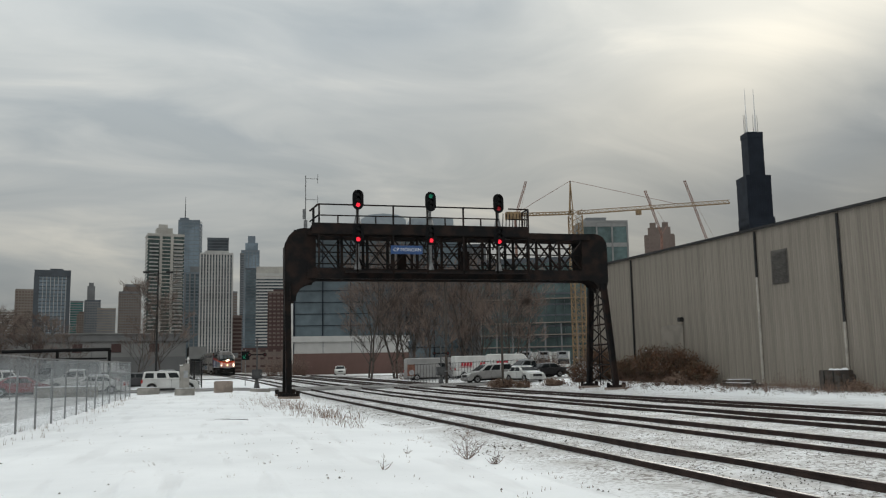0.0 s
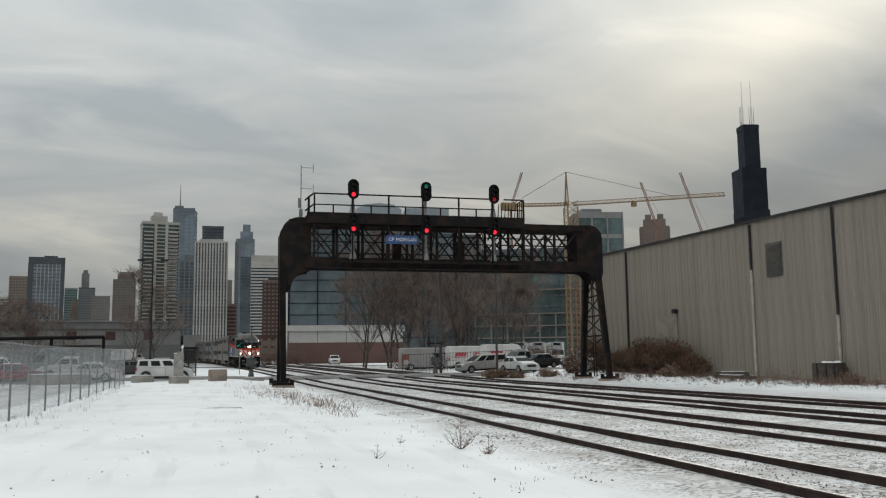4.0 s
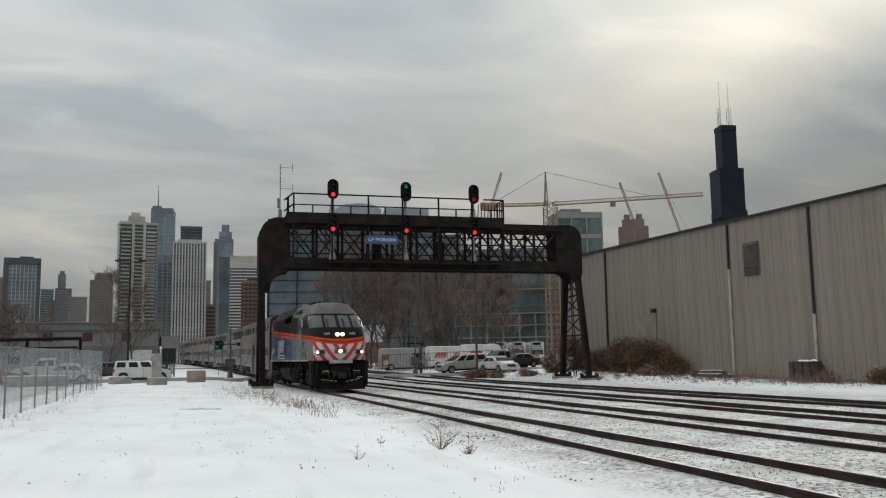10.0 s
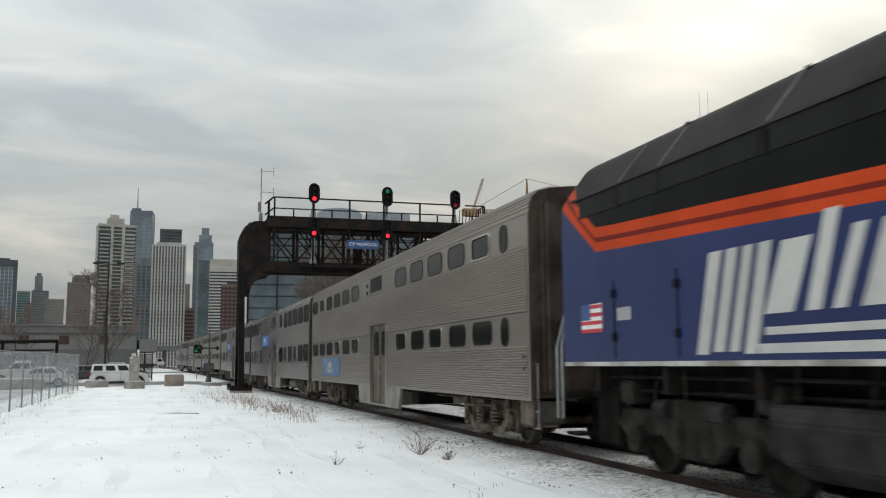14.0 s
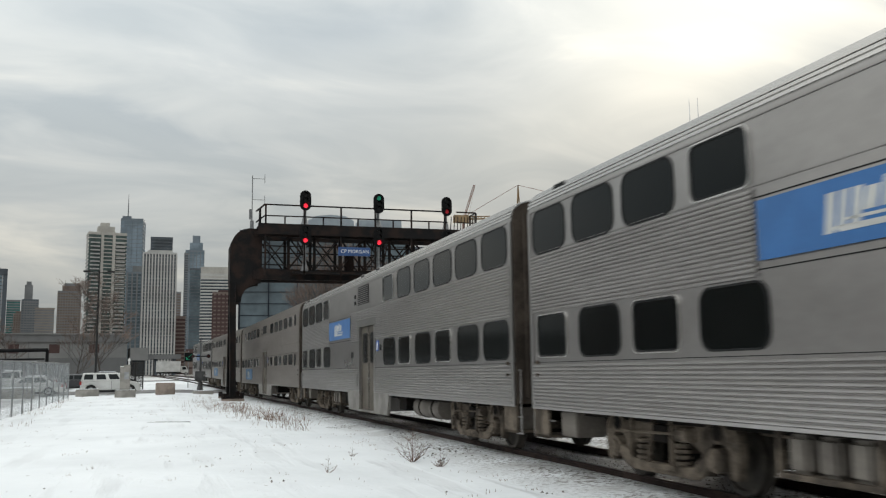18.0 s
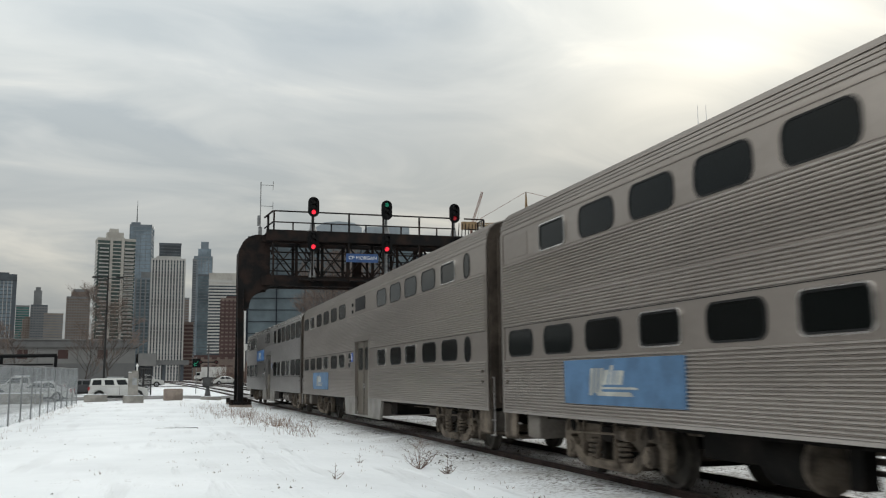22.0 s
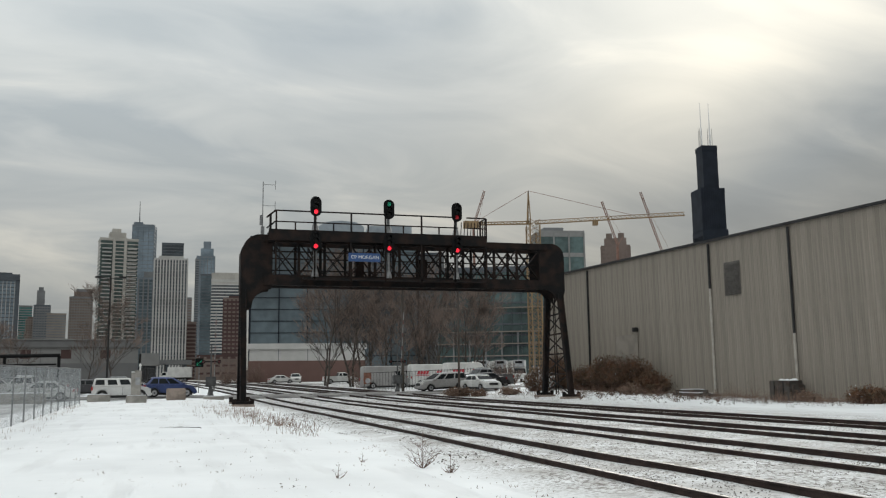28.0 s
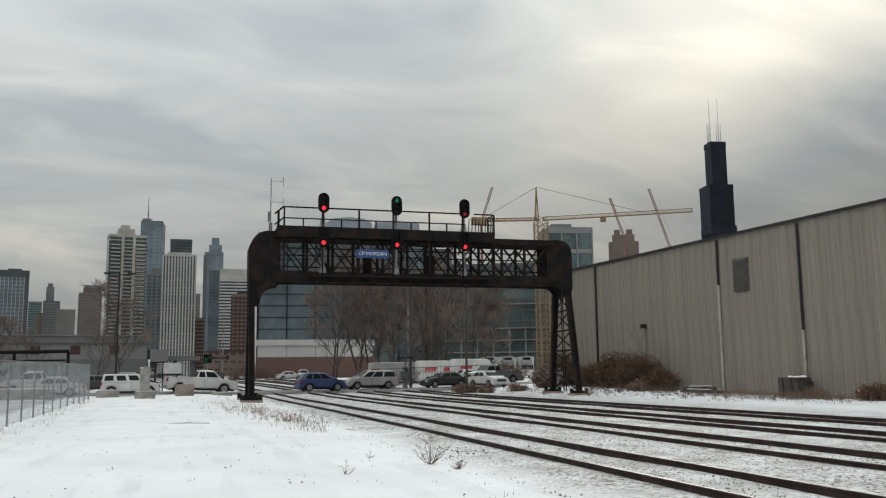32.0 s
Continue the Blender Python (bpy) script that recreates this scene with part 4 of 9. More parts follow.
    # parking structure on the left
    t = thing("parking_structure", pose(-40, 240, rise(240) - 0.3, 0, 0, 4), "long low grey concrete parking structure", "building")
    part("deck_wall", M().box(-75, 31.5, 0, 40, 0, 10.3), F_DECK, t)
    part("roof_parapet", M().box(-76, 32, -0.6, 41, 8.9, 10.7), F_PARAPET, t, "grey concrete parapet")
    part("lower_band", M().box(-75, 31.5, -0.5, 0, 0, 4.9), F_PARAPET, t, "dull grey lower wall")
    part("roof_slab", M().box(-76.3, 32.2, -0.9, 41, 10.7, 11.0), F_DECK, t)
    for i in range(11):
        part("window", M().box(-69.5 + 9.2 * i, -67.1 + 9.2 * i, -0.08, 0.02, 6.1, 8.3), F_RED, t, "dark brown shuttered window")
        part("wall_joint", M().box(-65.0 + 9.2 * i, -64.8 + 9.2 * i, -0.05, 0.02, 4.9, 8.9), F_PARAPET, t)
    part("annex", M().box(32.3, 36.7, 0, 16, 4.2, 7.4), F_DECK, t, "grey upper annex")
    part("annex_wall", M().box(33.2, 36.2, 6, 16, 0, 4.2), F_SLATE, t)
    part("overpass", M().box(36.7, 45.0, 2, 10, 4.5, 5.7), F_PARAPET, t, "grey bridge deck beside the annex")
    for x in (38.5, 43.0):
        part("overpass_pier", M().box(x, x + 0.8, 3, 9, 0, 4.5), F_SLATE, t)


skyline()


def add_reflection_wall():
    """An unseen plain wall on the side away from the tracks, added to darken the coaches' reflections."""
    t = thing("wall_west", Matrix(), "unseen plain dark wall added to darken reflections in the train", "wall", kind="structure")
    for i, (y0, y1, h) in enumerate(((-120, -40, 20), (-40, 30, 24), (30, 95, 21), (95, 160, 23), (160, 215, 18))):
        part("unseen_front", M().box(-108, -92, y0, y1, -0.5, h), F_BROWN if i % 2 else F_RED, t)


add_reflection_wall()


def truss_boom(m, p, q, w, n, chord=0.25):
    p, q = Vector(p), Vector(q)
    a = (q - p).normalized()
    s = a.cross(Vector((0, 0, 1)))
    s = (s.normalized() if s.length > 0.1 else Vector((1, 0, 0))) * w / 2
    u = s.cross(a).normalized() * w
    lines = [(p - s, q - s), (p + s, q + s), (p + u, q + u)]
    for b, c in lines:
        m.beam(b, c, chord)
    for i in range(n):
        f, g = i / n, (i + 1) / n
        b0 = p.lerp(q, f)
        b1 = p.lerp(q, g)
        mid = p.lerp(q, (f + g) / 2) + u
        for sd in (-1, 1):
            m.beam(b0 + s * sd, mid, chord * 0.6)
            m.beam(mid, b1 + s * sd, chord * 0.6)


def sized(m, k):
    m.v = [(a * k, b * k, c * k) for a, b, c in m.v]
    return m


def cranes():
    k = 0.62
    t = thing("tower_crane", pose(162.3 * k, 388 * k, 0.6), "tall yellow tower crane with a long lattice jib", "tower crane")
    m = M()
    w = 2.5
    for i in range(25):
        z = i * 3
        for a, b in (((-w, -w), (w, -w)), ((w, -w), (w, w)), ((w, w), (-w, w)), ((-w, w), (-w, -w))):
            m.beam((*a, z), (*b, z + 3), 0.2)
            m.beam((*b, z), (*a, z + 3), 0.2)
    for a in ((-w, -w), (w, -w), (w, w), (-w, w)):
        m.beam((*a, 0), (*a, 72), 0.5)
    part("mast", sized(m, k), CRANE_YELLOW, t)
    m = M()
    truss_boom(m, (1, 0, 73.0), (63, -31, 74.2), 1.6, 32, 0.28)
    part("jib", sized(m, k), CRANE_YELLOW, t, "lattice jib")
    m = M()
    truss_boom(m, (-1, 0, 73.0), (-29, 11, 73.2), 1.2, 10, 0.45)
    part("counter_jib", sized(m, k), CRANE_YELLOW, t)
    part("counterweight", sized(M().box(-31, -24, 9, 12, 71.5, 75), k), CRANE_YELLOW, t)
    part("apex", sized(M().beam((-3, 0, 73), (-2, 0, 89), 0.4).beam((-1, 0, 73), (-2, 0, 89), 0.4).beam((-2, 1, 73), (-2, 0, 89), 0.4), k), CRANE_YELLOW, t)
    part("pendant", sized(M().beam((-2, 0, 89), (42, -20, 75.5), 0.18).beam((-2, 0, 89), (-25, 10, 75), 0.18), k), CRANE_RED, t)
    part("cab", sized(M().box(0.5, 2.6, -1.6, 0.6, 69, 72), k), WHITE_PAINT, t)
    part("trolley", sized(M().box(25, 27, -14.5, -12.5, 71, 73), k), CRANE_YELLOW, t)
    for (ax, ay, az), (bx, by, bz) in (((318.9, 623, 136), (329, 618, 100)), ((345.4, 609, 142), (359.5, 601, 88)), ((235.3, 659, 148), (226, 662, 118))):
        c = thing("luffing_crane", pose(bx, by, 0), "distant luffing crane with a raised lattice boom", "crane", "distant cranes")
        m = M()
        truss_boom(m, (0, 0, bz), (ax - bx, ay - by, az), 1.3, 14, 0.4)
        part("boom", m, CRANE_RED, c)
        part("mast", M().box(-0.8, 0.8, -0.8, 0.8, 0, bz), CRANE_RED, c)
        part("backstay", M().beam((0, 0, bz), (5, 0, bz + 8), 0.4).beam((5, 0, bz + 8), (ax - bx, ay - by, az), 0.12), CRANE_RED, c)


cranes()

# The commuter train: one engine and six double-deck coaches.
STAINLESS = mat("brushed_stainless", (0.455, 0.434, 0.424), 0.32, 0.9, 0.12, 0.5, 9, stretch=(1, 0.25, 2.0), col2=(0.35, 0.332, 0.322))
# flat sheet: the dark horizon it mirrors is put into a darker base
STAINLESS_FLAT = mat("darkened_flat_stainless", (0.37, 0.355, 0.345), 0.30, 0.9, 0.07, 0.5, 9, stretch=(1, 0.4, 1.0), col2=(0.31, 0.297, 0.287))
TRUCK = mat("dusty_truck_steel", (0.165, 0.136, 0.108), 0.9, 0.0, 0.3, 3, 30, 0.3, 30, col2=(0.07, 0.058, 0.048), spec=0.1)
WHEEL = mat("dark_wheel_steel", (0.07, 0.06, 0.05), 0.7, 0.2, 0.25, 3, 30)
STAINLESS_BRIGHT = mat("polished_and_sky_pale_stainless", (0.66, 0.645, 0.625), 0.22, 0.95, 0.05, 0.7, 14, stretch=(1, 0.1, 2.2))
EARLY_STEEL = mat("warm_brushed_stainless", (0.43, 0.393, 0.363), 0.34, 0.9, 0.08, 0.5, 9, stretch=(1, 0.25, 2.0), col2=(0.335, 0.303, 0.278))
# the early coaches' flat sheet has its dark reflection in the base too
EARLY_FLAT = mat("warm_darkened_stainless", (0.36, 0.322, 0.292), 0.34, 0.9, 0.06, 0.5, 9, stretch=(1, 0.4, 1.0), col2=(0.30, 0.267, 0.241))
GASKET = mat("black_window_rubber", (0.014, 0.014, 0.014), 0.7, 0.0, 0.15, 3, 30, spec=0.2)
SKIRT = mat("pale_grimy_steel", (0.30, 0.283, 0.262), 0.45, 0.6, 0.12, 1.5, 20, col2=(0.22, 0.205, 0.188))
TANK = mat("dusty_tan_tank_paint", (0.175, 0.155, 0.133), 0.7, 0.0, 0.2, 1.5, 20, col2=(0.11, 0.095, 0.082))
DOOR_TAN = mat("tan_metal_door", (0.105, 0.09, 0.071), 0.55, 0.0, 0.12, 1.2, 20, col2=(0.078, 0.065, 0.05), spec=0.25)
DIAPH = mat("brown_rubber_diaphragm", (0.078, 0.062, 0.05), 0.9, 0, 0.25, 2, 20, spec=0.2)
LOGO_BLUE = mat("light_blue_vinyl", (0.028, 0.125, 0.33), 0.5, 0, 0.05, 2, 20)
LOGO_FADED = mat("faded_blue_vinyl", (0.06, 0.145, 0.27), 0.6, 0, 0.12, 2, 20)
MARK_WHITE = mat("weathered_white_vinyl", (0.5, 0.5, 0.48), 0.5, 0, 0.08, 0.8, 14)
MARK_WORN = mat("worn_white_vinyl", (0.42, 0.42, 0.38), 0.6, 0, 0.15, 2, 20)
VINYL_BLUE = mat("bright_sign_blue", (0.035, 0.09, 0.34), 0.5, 0, 0.05, 2, 20)
ENGINE_BLUE = mat("blue_engine_paint", (0.035, 0.065, 0.27), 0.4, 0, 0.1, 0.8, 20)
UNDER = mat("black_underframe_and_shade", (0.009, 0.0085, 0.008), 0.85, 0, 0.25, 2, 30, col2=(0.02, 0.017, 0.015), spec=0.06)
V_SIGN_DARK = mat("dark_grey_vinyl", (0.05, 0.05, 0.055), 0.5, 0, 0.1, 3, 30)
for steel in (STAINLESS, STAINLESS_FLAT, EARLY_STEEL, EARLY_FLAT, SKIRT):
    # a grey specular tint darkens these steels at a low angle
    steel.node_tree.nodes["Principled BSDF"].inputs["Specular Tint"].default_value = (0.7, 0.7, 0.7, 1)
COACH_L = 25.91
SIDE = 1.52
_wcache = {}


def window_meshes(w, h, r):
    key = (round(w, 2), round(h, 2), r)
    if key not in _wcache:
        o, i = rrect(-w / 2 - 0.05, w / 2 + 0.05, -h / 2 - 0.05, h / 2 + 0.05, r + 0.045), rrect(-w / 2, w / 2, -h / 2, h / 2, r)
        s = rrect(-w / 2 - 0.028, w / 2 + 0.028, -h / 2 - 0.028, h / 2 + 0.028, r + 0.025)
        _wcache[key] = (ring(o, s, "x", -0.034, 0.01).mesh("window_rim", STAINLESS_BRIGHT, bevel=0.006), M().prism(i, "x", -0.006, 0.01).mesh("window_pane", GLASS_DARK),
                        ring(s, i, "x", -0.014, 0.01).mesh("gasket", GASKET))
    return _wcache[key]


def coach_window(t, y, z, w, h, r, bright):
    rim, pane, dark = window_meshes(w, h, r)
    p = part("window", pane, None, t, at=(-SIDE, y, z))
    part("gasket", dark, None, p)
    if bright:
        part("window_rim", rim, None, p, "bright polished rim")
    part("window", pane, None, t, at=pose(SIDE, y, z, 0, 0, 180))


def flutes(m, y0, y1, z0, z1, n, d=0.028):
    """Half-round beads along the side between two heights, with narrow grooves."""
    h = (z1 - z0) / n
    prof = ((0.10, 0.0), (0.16, 0.6), (0.32, 0.95), (0.5, 1.0), (0.68, 0.95), (0.84, 0.6), (0.90, 0.0))
    for i in range(n):
        z = z0 + i * h
        for sg in (-1, 1):
            m.grid([[(sg * (SIDE + d * q), y, z + u * h) for u, q in prof] for y in (y0, y1)])


def wheel_mesh(y, r, sg, mtl=None):
    """A wheel turned as one profile: flange, tread, dished web and hub."""
    prof = [(0.70, 0.0), (0.70, r + 0.035), (0.725, r + 0.03), (0.735, r), (0.85, r - 0.01), (0.85, r - 0.07), (0.81, r - 0.09), (0.79, 0.18), (0.86, 0.14), (0.86, 0.0)]
    n = 20
    rows = [[(sg * x, y + q * math.cos(6.2832 * i / n), r + q * math.sin(6.2832 * i / n)) for i in range(n)] for x, q in prof]
    return M().grid(rows, closed=True).mesh("wheel", mtl or WHEEL, smooth=True)


def truck_parts(t, y, wb=1.29):
    tr = part("truck", M().box(-0.95, 0.95, y - 0.25, y + 0.25, 0.45, 0.85), TRUCK, t, "dusty cast-steel truck")
    # cast frame with a rounded pedestal over each axle and a waist between them
    upper = [(0.5, 0.85), (0.82, 0.91), (1.05, 1.0), (1.32, 1.03), (1.55, 0.97), (1.68, 0.8), (1.70, 0.55), (1.64, 0.24), (1.50, 0.24), (1.50, 0.55), (1.40, 0.66), (1.18, 0.66), (1.08, 0.55), (1.08, 0.24), (0.95, 0.24), (0.90, 0.52), (0.62, 0.64), (0.25, 0.66)]
    poly = [(y + a, b) for a, b in upper] + [(y - a, b) for a, b in reversed(upper)]
    bar = [(1.36, 0.36), (1.36, 0.5), (1.10, 0.5), (0.92, 0.44), (0.78, 0.33), (0.0, 0.32)]
    low = [(0.0, 0.17), (0.84, 0.17), (1.02, 0.24), (1.14, 0.36)]
    eq = [(y + a, b) for a, b in bar] + [(y - a, b) for a, b in reversed(bar[:-1])] + [(y - a, b) for a, b in reversed(low)] + [(y + a, b) for a, b in low[1:]]
    for sg in (-1, 1):
        x = sg * 1.12
        part("side_frame", M().prism(poly, "x", x - 0.06, x + 0.08), TRUCK, tr, bevel=0.012)
        part("equaliser", M().prism(eq, "x", x + 0.09 * sg - 0.035, x + 0.09 * sg + 0.035), TRUCK, tr, "dusty equaliser bar", bevel=0.01)
        for dy in (-wb, wb):
            part("axle_box", M().cyl((x - 0.05 * sg, y + dy, 0.46), (x + 0.13 * sg, y + dy, 0.46), 0.155, 12).cyl((x + 0.13 * sg, y + dy, 0.46), (x + 0.17 * sg, y + dy, 0.46), 0.10, 10), TRUCK, tr)
            part("pedestal_rib", M().prism([(y + dy + 0.30 * math.cos(radians(a)), 0.70 + 0.27 * math.sin(radians(a))) for a in range(0, 181, 20)] + [(y + dy + 0.24 * math.cos(radians(a)), 0.70 + 0.21 * math.sin(radians(a))) for a in range(180, -1, -20)], "x", x + 0.08 * sg - 0.02, x + 0.08 * sg + 0.03), TRUCK, tr)
            # no hole is cut: a flat dark disc carries its shade
            part("pedestal_hole_shade", M().cyl((x + 0.08 * sg, y + dy * 1.0, 0.80), (x + 0.086 * sg, y + dy, 0.80), 0.10, 12), UNDER, tr)
        for dy in (-0.5, 0.5):
            for q in range(4):
                part("spring_coil", M().cyl((x + 0.07 * sg, y + dy, 0.34 + 0.078 * q), (x + 0.07 * sg, y + dy, 0.385 + 0.078 * q), 0.115, 10), TRUCK, tr)
        for dy in (-0.22, 0.22):
            part("swing_hanger", M().beam((x + 0.06 * sg, y + dy, 0.9), (x + 0.14 * sg, y + dy * 1.5, 0.3), 0.07, 0.05), TRUCK, tr, bevel=0.008)
        part("spring_plank", M().box(min(x, x + 0.16 * sg), max(x, x + 0.16 * sg), y - 0.42, y + 0.42, 0.24, 0.31), TRUCK, tr)
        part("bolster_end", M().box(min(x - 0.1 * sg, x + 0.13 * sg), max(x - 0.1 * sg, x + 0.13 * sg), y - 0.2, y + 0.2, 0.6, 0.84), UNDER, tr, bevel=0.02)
        part("brake_cylinder", M().cyl((x + 0.12 * sg, y - 0.78, 0.74), (x + 0.12 * sg, y - 0.48, 0.74), 0.10, 10), TRUCK, tr, smooth=True)
        part("brake_rod", M().cyl((x + 0.12 * sg, y - 0.5, 0.74), (x + 0.12 * sg, y + 1.15, 0.70), 0.022, 6), TRUCK, tr)
        part("brake_lever", M().beam((x + 0.13 * sg, y + 0.75, 0.92), (x + 0.13 * sg, y + 0.82, 0.38), 0.05, 0.03), TRUCK, tr)
    # an added near-black block stands in for the shade between the frames
    part("truck_shade_block", M().box(-0.66, 0.66, y - 1.0, y + 1.0, 0.26, 0.84), UNDER, tr, "added dark block for the shaded truck interior")
    for dy in (-wb, wb):
        for sg in (-1, 1):
            part("wheel", wheel_mesh(y + dy, 0.46, sg), None, tr)
        part("axle", M().cyl((-0.7, y + dy, 0.46), (0.7, y + dy, 0.46), 0.09, 8), TRUCK, tr)


def roof_profile(up=0.0):
    pts = [(1.52, 4.46), (1.505, 4.60 + 0.5 * up), (1.45, 4.73 + up), (1.33, 4.83 + up), (1.05, 4.91 + up), (0.6, 4.96 + up), (0.0, 4.98 + up)]
    return [(-a, b) for a, b in pts] + [(a, b) for a, b in reversed(pts[:-1])]


def along(pts, step, n):
    """n points spaced evenly along a line, from its start."""
    out, i, left = [], 0, step
    p = Vector(pts[0])
    for q in range(n):
        left = step
        while i + 1 < len(pts):
            e = Vector(pts[i + 1]) - p
            if e.length >= left:
                p = p + e.normalized() * left
                break
            left -= e.length
            i += 1
            p = Vector(pts[i])
        out.append(p.copy())
    return out


def slanted(m, x, xo, y, w, z0, z1, lean):
    """A flat leaning bar: y is its rear end, it runs w towards the front."""
    m.hexa([(x, y, z0), (x, y - w, z0), (xo, y - w, z0), (xo, y, z0), (x, y - lean, z1), (x, y - w - lean, z1), (xo, y - w - lean, z1), (xo, y - lean, z1)])


def logo(t, y0, y1, z0, z1, sg=-1, worn=False):
    """Blue panel with a white mark made of plain bars."""
    x = sg * (SIDE + 0.034)
    p = part("logo_panel", M().box(min(x, x - 0.012 * sg), max(x, x - 0.012 * sg), y0, y1, z0, z1), LOGO_FADED if worn else LOGO_BLUE, t, "%s blue vinyl panel" % ("faded" if worn else "bright"))
    w, h = y1 - y0, z1 - z0
    m = M()
    xo = x + 0.004 * sg
    s = 1.0 if worn else 1.12
    for a, b, c, d in ((0.25, 0.03, 0.20, 0.80), (0.295, 0.025, 0.26, 0.80), (0.335, 0.03, 0.26, 0.80), (0.375, 0.04, 0.44, 0.76), (0.43, 0.025, 0.44, 0.86), (0.468, 0.022, 0.44, 0.74), (0.50, 0.04, 0.44, 0.74)):
        slanted(m, x, xo, y1 - (a * s - 0.03 * (s - 1)) * w, b * s * w, z0 + c * h, z0 + d * h, 0.07)
    for c, k, a in ((0.20, 0.09, 0.33), (0.345, 0.045, 0.37)):
        slanted(m, x, xo, y1 - a * w, 0.30 * s * w, z0 + c * h, z0 + (c + k) * h, -0.10)
    part("mark", m, MARK_WORN if worn else MARK_WHITE, p, "white stylised mark")


Y0, Y1 = -12.25, 12.8


def coach(kind, cab=False, emblem=None, blank=False):
    """kind: 'late' coaches have tall windows, a louvre and an upper logo; 'early' ones small oval-cornered windows."""
    late = kind == "late"
    t = thing("passenger_coach", Matrix(), "double-deck stainless-steel commuter coach with %s" % ("tall tinted windows" if late else "small dark windows")
              if not cab else "double-deck stainless-steel cab coach at the end of the train", "train coach", "train coaches")
    zs, dt = 1.0, (3.08 if late else 2.88)
    steel, flat = (STAINLESS, STAINLESS_FLAT) if late else (EARLY_STEEL, EARLY_FLAT)
    roof = roof_profile(0.0 if late else 0.05)
    full = [(-SIDE, zs)] + roof + [(SIDE, zs)]
    well = [(-1.40, 0.4), (-1.40, dt), (-SIDE, dt)] + roof + [(SIDE, dt), (1.40, dt), (1.40, 0.4)]
    dy = 1.0
    body = M().prism(full, "y", Y0, -dy).prism(full, "y", dy, Y1).prism(well, "y", -dy, dy)
    part("body", body, flat, t, smooth=True)
    # ribs along the roof's edge
    edge = [(a, b) for a, b in reversed(roof) if a >= 0 and b > 4.47]
    rib = M()
    for p in along([(1.52, 4.50)] + edge, 0.072, 11):
        for sg in (-1, 1):
            rib.beam((sg * p.x, Y0, p.y), (sg * p.x, Y1, p.y), 0.036)
    # late coaches' ribs are paler: the sky's reflection is put into their colour
    part("roof_ribs", rib, STAINLESS_BRIGHT if late else EARLY_STEEL, t, "ribbed roof edge")
    # fluted bands, broken at the doors and behind the blue panel
    fl = M()
    if late:
        for a, b in ((Y0 + 0.12, -1.22), (1.22, Y1 - 0.12)):
            flutes(fl, a, b, 0.98, 1.72, 12)
        for a, b in ((Y0 + 0.12, -1.22), (1.22, 2.3), (6.28, Y1 - 0.12)):
            flutes(fl, a, b, 2.62, 3.64, 17)
        flutes(fl, -1.22, 1.22, 3.30, 3.64, 5)
    else:
        for a, b in ((Y0 + 0.12, -1.22), (1.22, Y1 - 0.12)):
            flutes(fl, a, b, 0.98, 1.96, 19)
            flutes(fl, a, b, 2.60, 3.02, 8)
        flutes(fl, Y0 + 0.12, Y1 - 0.12, 3.04, 3.82, 15)
    part("fluted_siding", fl, steel, t, "fluted stainless siding", smooth=True)
    for sg in (-1, 1):
        def slab(name, y0, y1, z0, z1, out, mtl, label="", parent=None, inn=0.02, bevel=0.0):
            a, b = sorted((sg * (SIDE + out), sg * (SIDE - inn)))
            return part(name, M().box(a, b, y0, y1, z0, z1), mtl, parent or t, label, bevel=bevel)
        for a, b in ((Y0, -2.85), (2.85, Y1)):
            slab("sill", a, b, 0.94, 0.985, 0.012, steel)
        slab("belt_rail", Y0, Y1, 4.45, 4.475, 0.014, flat)
        slab("belt_rail", Y0, Y1, 3.66 if late else 3.84, 3.685 if late else 3.865, 0.012, flat)
        slab("seam", Y0, -1.22, 1.745 if late else 2.585, 1.755 if late else 2.595, 0.006, GASKET)
        slab("seam", 1.22, Y1, 1.745 if late else 2.585, 1.755 if late else 2.595, 0.006, GASKET)
        if late:
            slab("seam", 2.3, 6.28, 3.52, 3.535, 0.006, GASKET)
            slab("seam", 2.3, 6.28, 2.70, 2.715, 0.006, GASKET)
        # smooth corner posts at the ends
        slab("corner_post", Y0, Y0 + 0.12, 0.98, 4.45, 0.016, flat)
        slab("corner_post", Y1 - 0.12, Y1, 0.98, 4.45, 0.016, flat)
        # step skirts beside the doors
        part("step_skirt", M().prism([(dy, 1.02), (2.85, 1.02), (2.62, 0.36), (dy, 0.36)], "x", *sorted((sg * 1.45, sg * 1.535))), SKIRT, t, "pale grimy step skirt")
        part("step_skirt", M().prism([(-dy, 1.02), (-2.85, 1.02), (-2.62, 0.36), (-dy, 0.36)], "x", *sorted((sg * 1.45, sg * 1.535))), SKIRT, t, "pale grimy step skirt")
        # door opening: header, jambs and two recessed leaves
        slab("door_header", -1.22, 1.22, dt, dt + 0.2, 0.018, flat)
        for a, b in ((-1.22, -dy), (dy, 1.22)):
            slab("door_jamb", a, b, 0.98, dt, 0.018, flat)
        slab("door_step", -dy, dy, 0.36, 0.42, 0.02, SKIRT, "worn step edge", inn=0.1)
        for a, b in ((-0.99, -0.012), (0.012, 0.99)):
            dr = part("door", M().box(*sorted((sg * 1.38, sg * 1.44)), a, b, 0.42, dt), DOOR_TAN, t, "tan metal folding door leaf", bevel=0.006)
            part("door_window", M().prism(rrect(a + 0.2, b - 0.2, 1.93, dt - 0.24, 0.1), "x", *sorted((sg * 1.43, sg * 1.446))), GLASS_DARK, dr)
